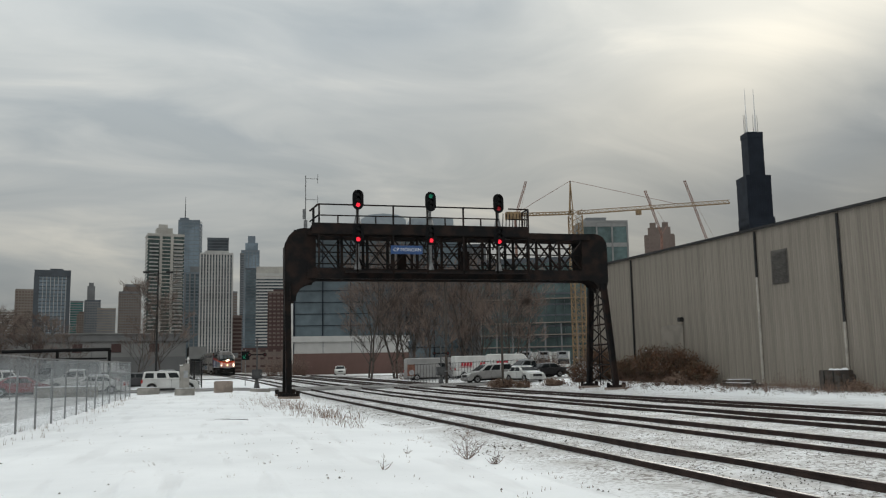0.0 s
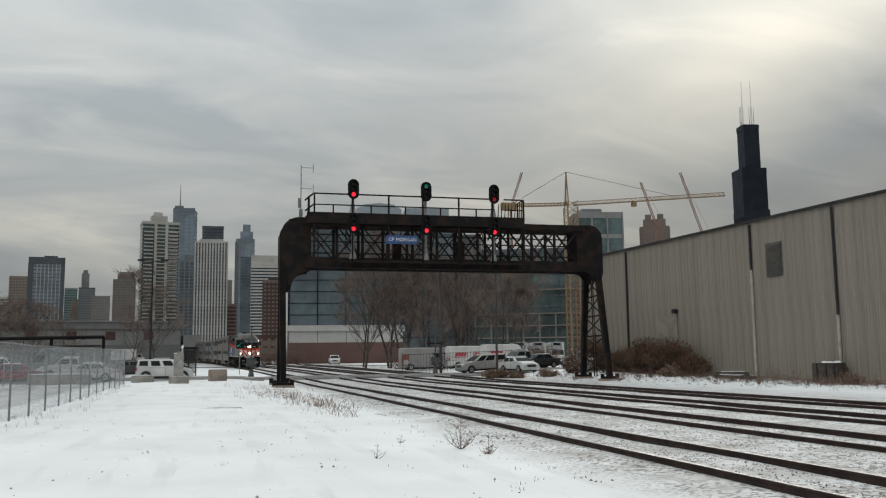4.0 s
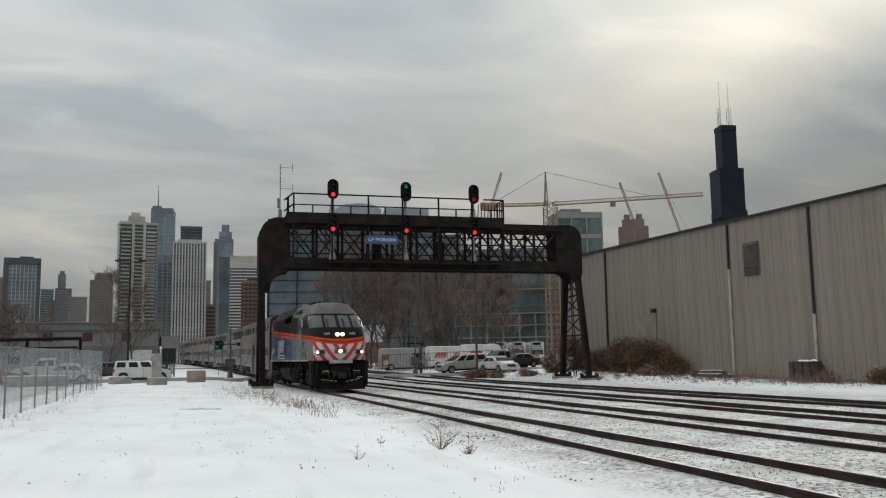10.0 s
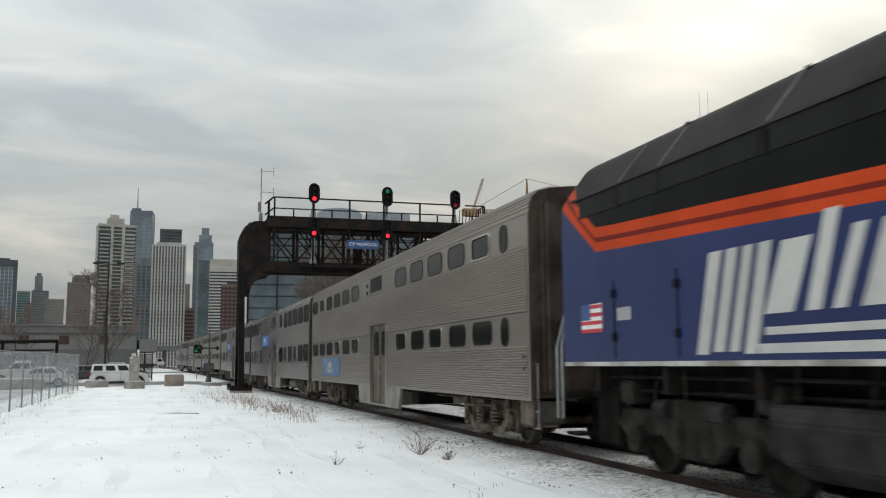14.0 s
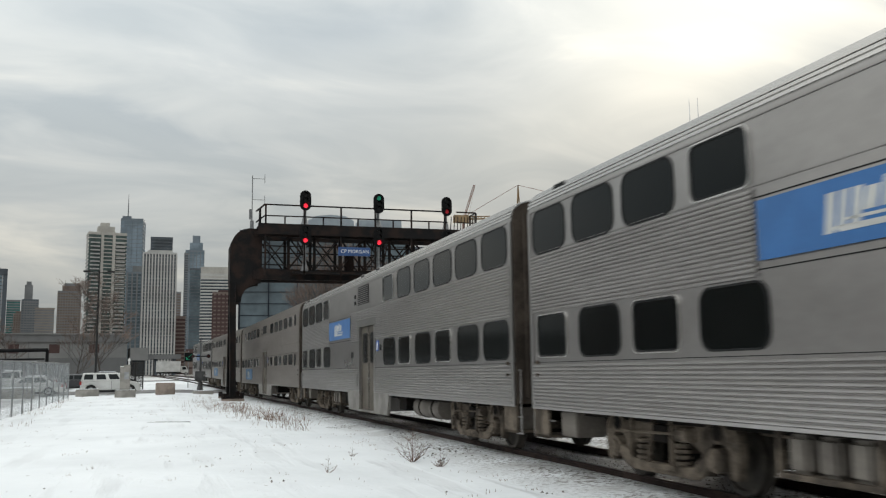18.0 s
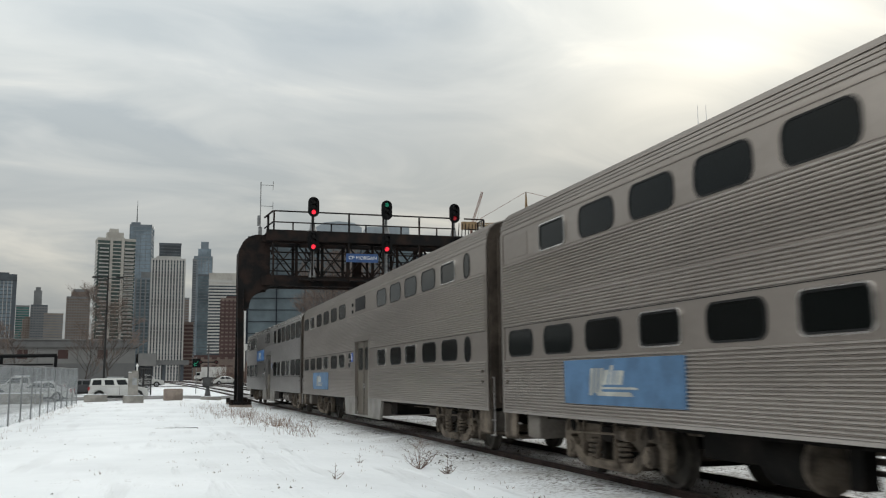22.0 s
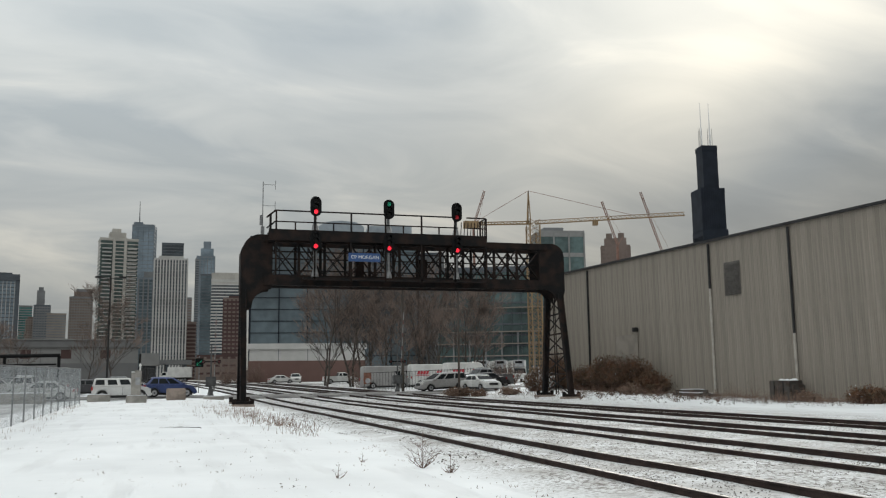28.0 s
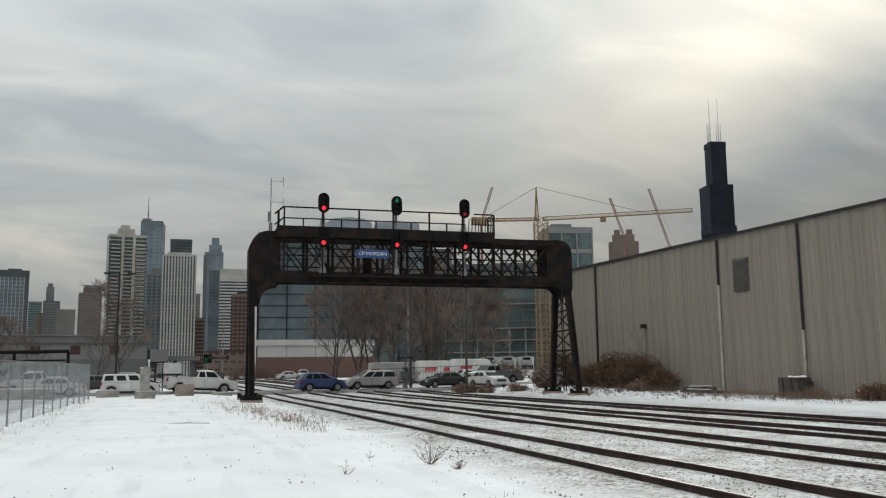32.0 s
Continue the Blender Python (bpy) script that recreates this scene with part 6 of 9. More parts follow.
def engine_body(t):
    levels = [1.62, 1.95, 2.3, 2.62, 2.88, 3.02, 3.09, 3.24, 3.42, 3.6, 3.75, 3.9, 4.02, 4.12, 4.16, 4.4, 4.6, 4.72, 4.79, 4.86, 4.93, 4.97]
    fr = [0.0, 0.035, 0.07, 0.107, 0.2, 0.3, 0.42, 0.52, 0.62, 0.70, 0.74, 0.78, 0.82, 0.87, 0.92, 0.96]
    front = [-1 + i / 14 for i in range(29)]
    m = M()
    rows = []
    ncol = 0
    last = [0.0] * len(fr)
    for z in levels:
        w = table(HALF_W, z)
        yc = nose_point(1.0, z).y
        row = []
        for q, f in enumerate(fr):
            y = -0.8 + f * (yc + 0.8)
            k = hood_rise(f)
            low, deep = stripe(y)
            if z <= 2.885:
                zz = 1.62 + (z - 1.62) * (low - 1.62) / 1.26
            elif z < 3.3:
                zz = low + (z - 2.88) / 0.36 * deep
            else:
                # the hood behind the cab stands higher
                zz = z + k * table(HOOD_LIFT, z)
            zz = max(zz, last[q] + 0.012)
            last[q] = zz
            row.append(Vector((-((1 - k) * table(HALF_W, zz if z > 3.7 else min(zz, 3.75)) + k * table(HOOD_W, zz)), y, zz)))
        for a in front:
            p = nose_point(a, nose_level(z) + dip(a, z))
            row.append(p)
        for f in reversed(fr):
            q = row[fr.index(f)]
            row.append(Vector((-q.x, q.y, q.z)))
        rows.append(row)
        ncol = len(row)
    m.grid(rows)
    k = ncol - 1
    nf, na = len(fr), len(front)
    for i in range(len(levels) - 1):
        z = levels[i]
        for j in range(k):
            nose = nf <= j < nf + na - 1
            aa = front[j - nf] if nose else 1.0
            if z < 2.87:
                mi = 6 if nose and abs(aa + 0.03) < 0.68 else 0
            elif z < 3.0:
                mi = 2
            elif z < 3.05:
                mi = 3
            elif z < 3.2:
                mi = 2
            elif z < 4.01 or (z < 4.11 and nose):
                mi = 4
            else:
                mi = 7 if nose or min(j, k - j) >= nf - 7 else 5
            m.mi[i * k + j] = mi
    # top and rear
    i0 = len(m.v) - ncol
    half = ncol // 2
    for j in range(half):
        m.f.append((i0 + j, i0 + j + 1, i0 + ncol - 2 - j, i0 + ncol - 1 - j))
        m.mi.append(7 if nf - 7 <= j else 5)
    for i in range(len(levels) - 1):
        m.f.append((i * ncol, (i + 1) * ncol, (i + 2) * ncol - 1, (i + 1) * ncol - 1))
        m.mi.append(1)
    me = m.mesh("body", [fade_paint(), ENGINE_BLUE, P_ORANGE, P_MAROON, P_BLACK, P_ROOF, chevron_paint(), P_CAB_ROOF], smooth=True)
    part("body", me, None, t, "blue, grey and black body with an orange stripe")


def pane(t, a0, a1, z0, z1, name, mtl, out=0.012):
    rows = []
    c = nose_point(0, 3.0) + Vector((0, 6, 0))
    for i in range(5):
        z = z0 + (z1 - z0) * i / 4
        row = []
        for j in range(7):
            a = a0 + (a1 - a0) * j / 6
            p = nose_point(a, z)
            da, dz = nose_point(a + 0.01, z) - p, nose_point(a, z + 0.01) - p
            n = da.cross(dz).normalized()
            if n.dot(p - c) < 0:
                n = -n
            row.append(p + n * out)
        rows.append(row)
    return part(name, M().grid(rows), mtl, t, smooth="all")


def bars(m, x, y_left, w, z0, h, sg, lean=0.1, pick=None):
    """A plain white mark: five leaning blocks over two lines. y_left is the end towards the rear."""
    xo = x + 0.004 * sg
    strokes = ((0.0, 0.075, 0.0, 0.86), (0.105, 0.065, 0.02, 0.86), (0.20, 0.055, 0.02, 0.86), (0.285, 0.065, 0.0, 0.86), (0.40, 0.14, 0.30, 0.84), (0.60, 0.065, 0.30, 1.0), (0.715, 0.055, 0.30, 0.86), (0.83, 0.12, 0.30, 0.86))
    for q, (a, b, c, d) in enumerate(strokes):
        if pick in (None, q):
            slanted(m, x, xo, y_left - a * w, b * w, z0 + c * h, z0 + d * h, lean)
    for q, c, k, a, b in ((8, 0.0, 0.075, 0.36, 1.27), (9, 0.14, 0.06, 0.40, 1.18)):
        if pick in (None, q):
            slanted(m, x, xo, y_left - a * w, (b - a) * w, z0 + c * h, z0 + (c + k) * h, 0.0)
    return m


def engine():
    t = thing("locomotive", Matrix(), "blue, grey and black diesel locomotive with orange stripe and chevron nose", "locomotive")
    engine_body(t)
    for a0, a1 in ((-0.74, -0.235), (-0.17, -0.006), (0.006, 0.17), (0.235, 0.74)):
        w = pane(t, a0, a1, 3.36, 4.05, "windscreen", GLASS_CAB)
        tagged(w, "dark sloping windscreen pane")
        pane(t, a0 + 0.2 * (a1 - a0), a0 + 0.2 * (a1 - a0) + 0.02, 3.42, 3.85, "wiper", BLACK, 0.03)
    for sg in (-1, 1):
        x = sg * 1.535
        lo, hi = min(x, x - 0.03 * sg), max(x, x - 0.03 * sg)
        part("sill_stripe", M().box(lo, hi, -19.0, -0.8, 1.58, 1.645), SILL_WHITE, t, "dirty white sill line")
        # cab side window, quarter light, mirror
        part("cab_window", M().prism(rrect(-17.5, -16.85, 3.42, 3.9, 0.06), "x", x - 0.02 * sg, x + 0.006 * sg), GLASS_CAR, t)
        part("quarter_light", M().prism([(-17.75, 3.4), (-18.3, 3.42), (-18.15, 3.75), (-17.75, 3.85)], "x", sg * 1.50, sg * 1.537), GLASS_CAR, t)
        mir = part("mirror", M().box(min(x + 0.06 * sg, x + 0.16 * sg), max(x + 0.06 * sg, x + 0.16 * sg), -17.62, -17.45, 3.45, 3.9), GREY_PAINT, t, "grey door mirror", bevel=0.02)
        part("mirror_arm", M().beam((x, -17.5, 3.6), (x + 0.1 * sg, -17.53, 3.6), 0.03), BLACK, mir)
        # side door between two white grab rails
        part("side_door", M().box(lo, hi, -16.5, -15.98, 1.7, 3.85), P_GREY, t, "grey side door")
        part("door_window", M().prism(rrect(-16.42, -16.08, 3.32, 3.78, 0.05), "x", x, x + 0.006 * sg), GLASS_CAR, t)
        for y in (-15.86, -16.62):
            part("grab_rail", M().cyl((x + 0.09 * sg, y, 1.66), (x + 0.09 * sg, y, 4.0), 0.012, 6).beam((x, y, 1.7), (x + 0.09 * sg, y, 1.7), 0.03).beam((x, y, 3.95), (x + 0.09 * sg, y, 3.95), 0.03), RAIL_WHITE, t, "white grab rail")
        ld = part("cab_steps", M().box(min(sg * 1.3, sg * 1.5), max(sg * 1.3, sg * 1.5), -16.72, -16.68, 0.5, 1.56).box(min(sg * 1.3, sg * 1.5), max(sg * 1.3, sg * 1.5), -16.28, -16.24, 0.5, 1.56), FENDER, t)
        for z in (0.52, 0.85, 1.2):
            part("tread", M().box(min(sg * 1.25, sg * 1.5), max(sg * 1.25, sg * 1.5), -16.68, -16.28, z, z + 0.03), GREY_PAINT, ld)
        for z in (1.78, 2.12):
            part("step_slot", M().box(min(x, x + 0.004 * sg), max(x, x + 0.004 * sg), -16.32, -16.12, z, z + 0.12), BLACK, t)
        # louvred box under the mark on the cab side
        lv = part("vent_box", M().prism(rrect(-18.35, -17.0, 1.70, 2.22, 0.08), "x", x, x + 0.03 * sg), P_GREY, t)
        for i in range(6):
            for q in (0, 1):
                part("vent_slot", M().box(min(x + 0.03 * sg, x + 0.034 * sg), max(x + 0.03 * sg, x + 0.034 * sg), -18.1 + 0.45 * q, -17.72 + 0.45 * q, 1.76 + 0.06 * i, 1.785 + 0.06 * i), BLACK, lv)
        for q in range(10):
            part("small_mark_bar", bars(M(), x, -16.86, 0.98, 2.32, 0.42, sg, 0.08, q), SIGN_BLUE, t, "blue bar of the small mark")
            part("mark_bar", bars(M(), x, -4.78, 3.45, 1.72, 1.46, sg, 0.36, q), MARK_WHITE, t, "white bar of the large mark")
        fl = part("flag", M().box(lo, max(x, x + 0.003 * sg) if sg > 0 else hi, -2.2, -1.5, 2.1, 2.55), WHITE_PAINT, t, "small striped flag decal") if sg > 0 else part("flag", M().box(x - 0.003, x + 0.02, -2.2, -1.5, 2.1, 2.55), WHITE_PAINT, t, "small striped flag decal")
        xo = x + 0.006 * sg
        for i in range(4):
            part("flag_stripe", M().box(min(x, xo), max(x, xo), -2.2, -1.5, 2.1 + 0.125 * i, 2.16 + 0.125 * i), P_RED, fl)
        part("flag_field", M().box(min(x, xo + 0.002 * sg), max(x, xo + 0.002 * sg), -1.82, -1.5, 2.3, 2.55), SIGN_BLUE, fl)
        nm = M()
        for q in (0, 0.14, 0.28):
            nm.box(min(x, xo), max(x, xo), -3.1 + q, -3.0 + q, 2.25, 2.44)
        part("number_bar", nm, MARK_WHITE, t)
        # hood doors: raised seams
        for y in (-2.6, -4.36, -9.66, -11.48):
            part("door_seam", M().box(min(x, xo), max(x, xo), y - 0.012, y + 0.012, 1.7, 2.86), P_BLACK, t)
            for z in (1.95, 2.6):
                part("latch", M().box(min(x, x + 0.03 * sg), max(x, x + 0.03 * sg), y - 0.05, y + 0.05, z, z + 0.12), P_BLACK, t)
        # air intakes under the eave of the hood, with pale seams that run up over the roof
        def shoulder(y, z, o):
            return (sg * (table(HOOD_W, z) + o), y, z)

        def strip(name, ya, yb, yc, yd, z0, z1, out, mtl, label="", parent=None):
            """A panel on the hood's side: from ya to yb at its foot, from yc to yd at its head."""
            return part(name, M().hexa([shoulder(ya, z0, -0.05), shoulder(yb, z0, -0.05), shoulder(yb, z0, out), shoulder(ya, z0, out),
                                        shoulder(yc, z1, -0.05), shoulder(yd, z1, -0.05), shoulder(yd, z1, out), shoulder(yc, z1, out)]), mtl, parent or t, label)
        strip("eave", -12.6, -1.2, -12.6, -1.2, 4.29, 4.33, 0.035, P_ROOF, "thin eave along the hood")
        for y0, y1 in ((-2.7, -1.5), (-3.85, -2.85), (-6.2, -4.0), (-8.65, -6.4), (-12.06, -9.06)):
            strip("intake", y0, y1, y0, y1, 3.97, 4.285, 0.012, INTAKE if y0 < -10 else BLACK, "air intake under the eave, its dark recess as a black panel" if y0 < -10 else "dark screen under the eave")
        strip("intake_head", -12.2, -9.2, -12.5, -9.45, 4.335, 4.43, 0.012, INTAKE, "head of the air intake, its dark recess as a black panel")
        for y in (-2.78, -3.93, -6.3):
            strip("intake_post", y - 0.03, y + 0.03, y - 0.03, y + 0.03, 3.95, 4.30, 0.025, FENDER_GREY)
            strip("roof_seam", y - 0.022, y + 0.022, y - 0.14, y - 0.095, 4.33, 4.93, 0.012, P_HOOD_GREY, "pale roof seam")
        # slanted end faces of the raised hood: their light is put into a paler grey
        for y, z0 in ((-9.0, 3.95), (-12.6, 4.32)):
            strip("lit_shoulder_face", y, y + 0.22, y - 0.3, y + 0.1, z0, 4.93, 0.02, P_HOOD_GREY, "slanted hood end face, coloured pale as if lit")
        strip("lower_slot", -15.1, -13.3, -15.1, -13.3, 3.90, 4.10, 0.006, BLACK, "black slot in the hood's side")
        strip("upper_slot", -15.0, -12.9, -15.0, -13.0, 4.40, 4.58, 0.012, BLACK, "black slot in the hood's shoulder")
        for y in (-4.0, -6.5, -9.5, -12.0):
            part("lifting_lug", M().box(*sorted((sg * 0.95, sg * 1.05)), y - 0.035, y + 0.035, 4.94, 4.985), P_ROOF, t)
        part("upper_panel", M().box(lo, hi, -15.6, -13.9, 3.55, 3.85), P_BLACK, t)
        # front corner fender, rear steps
        part("corner_fender", M().prism([(-19.4, 1.56), (-20.2, 1.56), (-20.25, 0.9), (-20.15, 0.3), (-19.85, 0.3), (-19.7, 0.9)], "x", sg * 1.3, sg * 1.52), CORNER_GREY, t, "worn dark grey corner fender", bevel=0.02)
        part("rear_handrail", M().cyl((sg * 1.5, -0.42, 0.7), (sg * 1.5, -0.42, 1.9), 0.022, 6).cyl((sg * 1.5, -0.42, 1.9), (sg * 1.5, -0.78, 2.45), 0.022, 6), GREY_PAINT, t, "grey handrail")
        part("rear_handrail", M().cyl((sg * 1.5, -0.62, 0.7), (sg * 1.5, -0.62, 1.9), 0.022, 6).cyl((sg * 1.5, -0.62, 1.9), (sg * 1.5, -0.8, 2.3), 0.022, 6), GREY_PAINT, t, "grey handrail")
        part("rear_steps", M().box(min(sg * 1.2, sg * 1.5), max(sg * 1.2, sg * 1.5), -1.2, -0.75, 0.45, 0.5).box(min(sg * 1.2, sg * 1.5), max(sg * 1.2, sg * 1.5), -1.2, -0.75, 1.0, 1.05), FENDER, t)
        # tanks and gear below the frame
        part("fuel_tank", M().prism([(sg * 0.2, 1.15), (sg * 1.42, 1.15), (sg * 1.45, 0.95), (sg * 1.3, 0.5), (sg * 0.9, 0.28), (sg * 0.2, 0.25)], "y", -10.8, -6.0), FENDER_GREY, t, "grey curved fuel tank", bevel=0.03)
        part("air_reservoir", M().cyl((sg * 1.15, -13.4, 1.1), (sg * 1.15, -11.2, 1.1), 0.2, 12), UNDER, t, smooth=True)
        for y in (-12.8, -11.9):
            part("filter_box", M().box(min(sg * 0.8, sg * 1.4), max(sg * 0.8, sg * 1.4), y, y + 0.6, 0.5, 0.95), UNDER, t)
        part("fuel_cap", M().cyl((sg * 1.4, -9.74, 1.26), (sg * 1.5, -9.74, 1.26), 0.09, 10), TAIL_RED, t, "red fuel filler cap")
        part("fuel_valve", M().box(*sorted((sg * 1.4, sg * 1.46)), -10.06, -9.96, 0.98, 1.18), TAIL_RED, t, "red fuel valve", bevel=0.01)
        part("sill_patch", M().box(*sorted((x, x + 0.004 * sg)), -9.45, -8.9, 1.585, 1.64), SILL_YELLOW, t, "yellow patch on the sill")
        for y in (-14.4, -11.3):
            part("side_step", M().box(*sorted((sg * 1.2, sg * 1.48)), y - 0.3, y + 0.3, 0.64, 0.67), FENDER_GREY, t, "grey side step")
            for q in (-0.28, 0.28):
                part("step_hanger", M().box(*sorted((sg * 1.44, sg * 1.48)), y + q - 0.02, y + q + 0.02, 0.66, 1.5), FENDER_GREY, t)
        for i in range(9):
            y = -2.0 - 2.0 * i
            part("frame_bracket", M().box(min(sg * 1.3, sg * 1.5), max(sg * 1.3, sg * 1.5), y, y + 0.12, 1.2, 1.56), UNDER, t)
        pane(t, 0.225 * sg, 0.485 * sg, 1.93, 2.19, "lamp_housing", HOUSING, 0.02)
        # lamps in the chevrons
        for x0 in (0.98, 1.24):
            a = 0.29 if x0 < 1.1 else 0.42
            p = nose_point(a * sg, 2.06)
            b = part("ditch_light", M().cyl(p + Vector((0, 0.1, 0)), p + Vector((0.05 * sg, -0.05, 0)), 0.13, 14), V_SIGN_DARK, t, "round ditch light in a dark bezel")
            part("lamp", M().cyl(p + Vector((0.05 * sg, -0.05, 0)), p + Vector((0.055 * sg, -0.065, 0)), 0.075, 14), LENS_OFF if x0 < 1.1 else LAMP_DITCH, b)
            if x0 > 1.1:
                part("bulb", M().cyl(p + Vector((0.055 * sg, -0.065, 0)), p + Vector((0.06 * sg, -0.075, 0)), 0.042, 12), LAMP_WARM, b)
        nb = M()
        for q in (-0.115, 0.0, 0.115):
            nb.box(sg * 0.68 + q - 0.034, sg * 0.68 + q + 0.034, -20.2, -20.0, 2.96, 3.09)
        part("number_bar", nb, GREY_PAINT, t, "white number bars")
    p = nose_point(0, 2.99)
    hb = part("headlight_box", M().box(-0.27, 0.27, p.y - 0.04, p.y + 0.2, 2.89, 3.09), GREY_PAINT, t, bevel=0.02)
    for x in (-0.14, 0.14):
        part("lamp", M().cyl((x, p.y - 0.05, 2.99), (x, p.y - 0.06, 2.99), 0.085, 14), LAMP_DITCH, hb, "lit headlight")
        part("bulb", M().cyl((x, p.y - 0.06, 2.99), (x, p.y - 0.068, 2.99), 0.06, 12), LAMP_WARM, hb)
    p = nose_point(0, 2.1)
    hb = part("centre_light", M().cyl((0, p.y + 0.1, 2.1), (0, p.y - 0.04, 2.1), 0.13, 14), GREY_PAINT, t)
    part("lamp", M().cyl((0, p.y - 0.04, 2.1), (0, p.y - 0.055, 2.1), 0.1, 14), LAMP_DITCH, hb, "lit oscillating light")
    part("bulb", M().cyl((0, p.y - 0.055, 2.1), (0, p.y - 0.063, 2.1), 0.05, 12), LAMP_WARM, hb)
    pane(t, -0.05, 0.05, 1.98, 2.22, "lamp_housing", HOUSING, 0.02)
    # front end below the body
    part("anticlimber", M().box(-1.25, 1.25, -20.6, -20.2, 1.5, 1.62), FENDER, t, "dark anticlimber shelf", bevel=0.03)
    part("step_plate", M().box(-0.62, 0.62, -20.63, -20.3, 1.46, 1.625), GREY_PAINT, t, "worn grey step plate", bevel=0.02)
    part("draft_plate", M().box(-0.5, 0.5, -20.5, -20.3, 1.06, 1.3), CORNER_GREY, t, "grey draft gear plate", bevel=0.02)
    part("knuckle", M().cyl((-0.3, -20.8, 0.8), (-0.3, -20.8, 1.05), 0.17, 12), RUN_GEAR, t)
    part("front_plate", M().box(-1.45, 1.45, -20.3, -19.9, 0.75, 1.6), P_BLACK, t)
    part("pilot", M().prism([(-1.35, 0.7), (1.35, 0.7), (1.3, 0.2), (1.0, 0.1), (-1.0, 0.1), (-1.3, 0.2)], "y", -20.5, -20.35), P_BLACK, t, "black pilot backing", bevel=0.04)
    for sg in (-1, 1):
        part("plough_blade", M().hexa([(sg * 0.02, -21.1, 0.12), (sg * 1.3, -20.45, 0.14), (sg * 1.3, -20.3, 0.14), (sg * 0.02, -20.9, 0.12),
                                       (sg * 0.02, -20.85, 0.48), (sg * 1.45, -20.35, 0.7), (sg * 1.45, -20.25, 0.7), (sg * 0.02, -20.65, 0.48)]), FENDER, t, "black angled plough blade", bevel=0.015)
        part("snow_edge", M().beam((sg * 0.25, -20.76, 0.53), (sg * 1.0, -20.47, 0.645), 0.06, 0.035), SILL_WHITE, t, "snow caught on the blade")
        part("step_arm", M().box(min(sg * 0.62, sg * 1.0), max(sg * 0.62, sg * 1.0), -20.75, -20.4, 0.9, 1.05), RUN_GEAR, t, bevel=0.02)
        part("step_snow", M().box(min(sg * 0.64, sg * 0.98), max(sg * 0.64, sg * 0.98), -20.73, -20.42, 1.045, 1.085), SILL_WHITE, t)
        part("hose_box", M().box(min(sg * 0.75, sg * 1.25), max(sg * 0.75, sg * 1.25), -20.5, -20.3, 1.12, 1.42), P_BLACK, t, bevel=0.03)
        part("blade_edge", M().beam((sg * 0.02, -21.12, 0.11), (sg * 1.3, -20.47, 0.13), 0.05), FENDER_GREY, t)
        part("end_rail", M().cyl((sg * 1.3, -20.62, 0.75), (sg * 1.3, -20.66, 1.45), 0.018, 6), FENDER_GREY, t, "grey end handrail")
    part("pilot_rib", M().prism([(-20.9, 0.2), (-20.55, 0.8), (-20.55, 0.15)], "x", -0.08, 0.08), P_BLACK, t)
    part("coupler", M().box(-0.14, 0.14, -20.95, -20.3, 0.72, 1.0).box(-0.22, 0.22, -21.15, -20.92, 0.68, 1.04), RUN_GEAR, t, bevel=0.03)
    for x in (-0.7, -0.45, 0.45, 0.7):
        part("air_hose", M().cyl((x, -20.45, 1.25), (x * 0.95, -20.85, 0.75), 0.035, 6).cyl((x * 0.95, -20.85, 0.75), (x * 0.9, -20.8, 0.45), 0.035, 6), RUN_GEAR, t)
    for sg in (-1, 1):
        part("cut_lever", M().beam((sg * 0.3, -20.7, 1.05), (sg * 1.4, -20.6, 1.1), 0.03), FENDER, t)
    part("chassis", M().box(-0.95, 0.95, -20.1, -0.7, 1.15, 1.6), UNDER, t)
    for y0, y1 in ((-14.6, -11.0), (-19.9, -19.2), (-1.7, -0.9)):
        part("equipment_box", M().box(-1.0, 1.0, y0, y1, 0.3, 1.2), UNDER, t, "black equipment box below the frame", bevel=0.04)
    rng = random.Random(21)
    for sg in (-1, 1):
        for z, xx in ((1.42, 1.32), (1.22, 1.22)):
            part("air_pipe", M().cyl((sg * xx, -18.6, z), (sg * xx, -1.4, z), 0.028, 6), UNDER, t, "dusty air pipe")
        for i in range(16):
            y = -18.3 + 1.07 * i + rng.uniform(-0.25, 0.25)
            xx = sg * rng.uniform(1.2, 1.38)
            part("drop_pipe", M().cyl((xx, y, 1.58), (xx, y + rng.uniform(-0.12, 0.12), rng.uniform(0.75, 1.1)), 0.022, 6), RUN_GEAR if i % 3 else FENDER_GREY, t)
        for y in (-14.2, -5.9, -2.6):
            part("valve_box", M().box(*sorted((sg * 1.0, sg * 1.36)), y - 0.22, y + 0.22, 1.02, 1.36), RUN_GEAR, t, bevel=0.03)
    # roof gear
    for y in (-3.2, -5.4, -7.6):
        part("radiator_fan", M().cyl((0, y, 5.08), (0, y, 5.2), 0.3, 18), P_ROOF, t)
    part("exhaust", M().box(-0.25, 0.25, -12.2, -11.0, 5.0, 5.2), P_ROOF, t)
    hr = part("horn", M().box(-0.3, 0.3, -14.9, -14.6, 4.9, 5.0), BLACK, t)
    for x in (-0.25, 0.0, 0.25):
        part("horn_bell", M().cyl((x, -14.5, 5.02), (x, -15.0, 5.02), 0.03, 8, 0.06), BLACK, hr)
    part("rear_door", M().box(-0.4, 0.4, -0.8, -0.76, 1.7, 3.7), BLACK, t)
    part("rear_coupler", M().box(-0.14, 0.14, -0.8, -0.2, 0.72, 1.0), UNDER, t)
    for y in (-4.1, -16.9):
        tr = part("engine_truck", M().box(-0.95, 0.95, y - 0.3, y + 0.3, 0.5, 1.1), UNDER, t, "black engine truck")
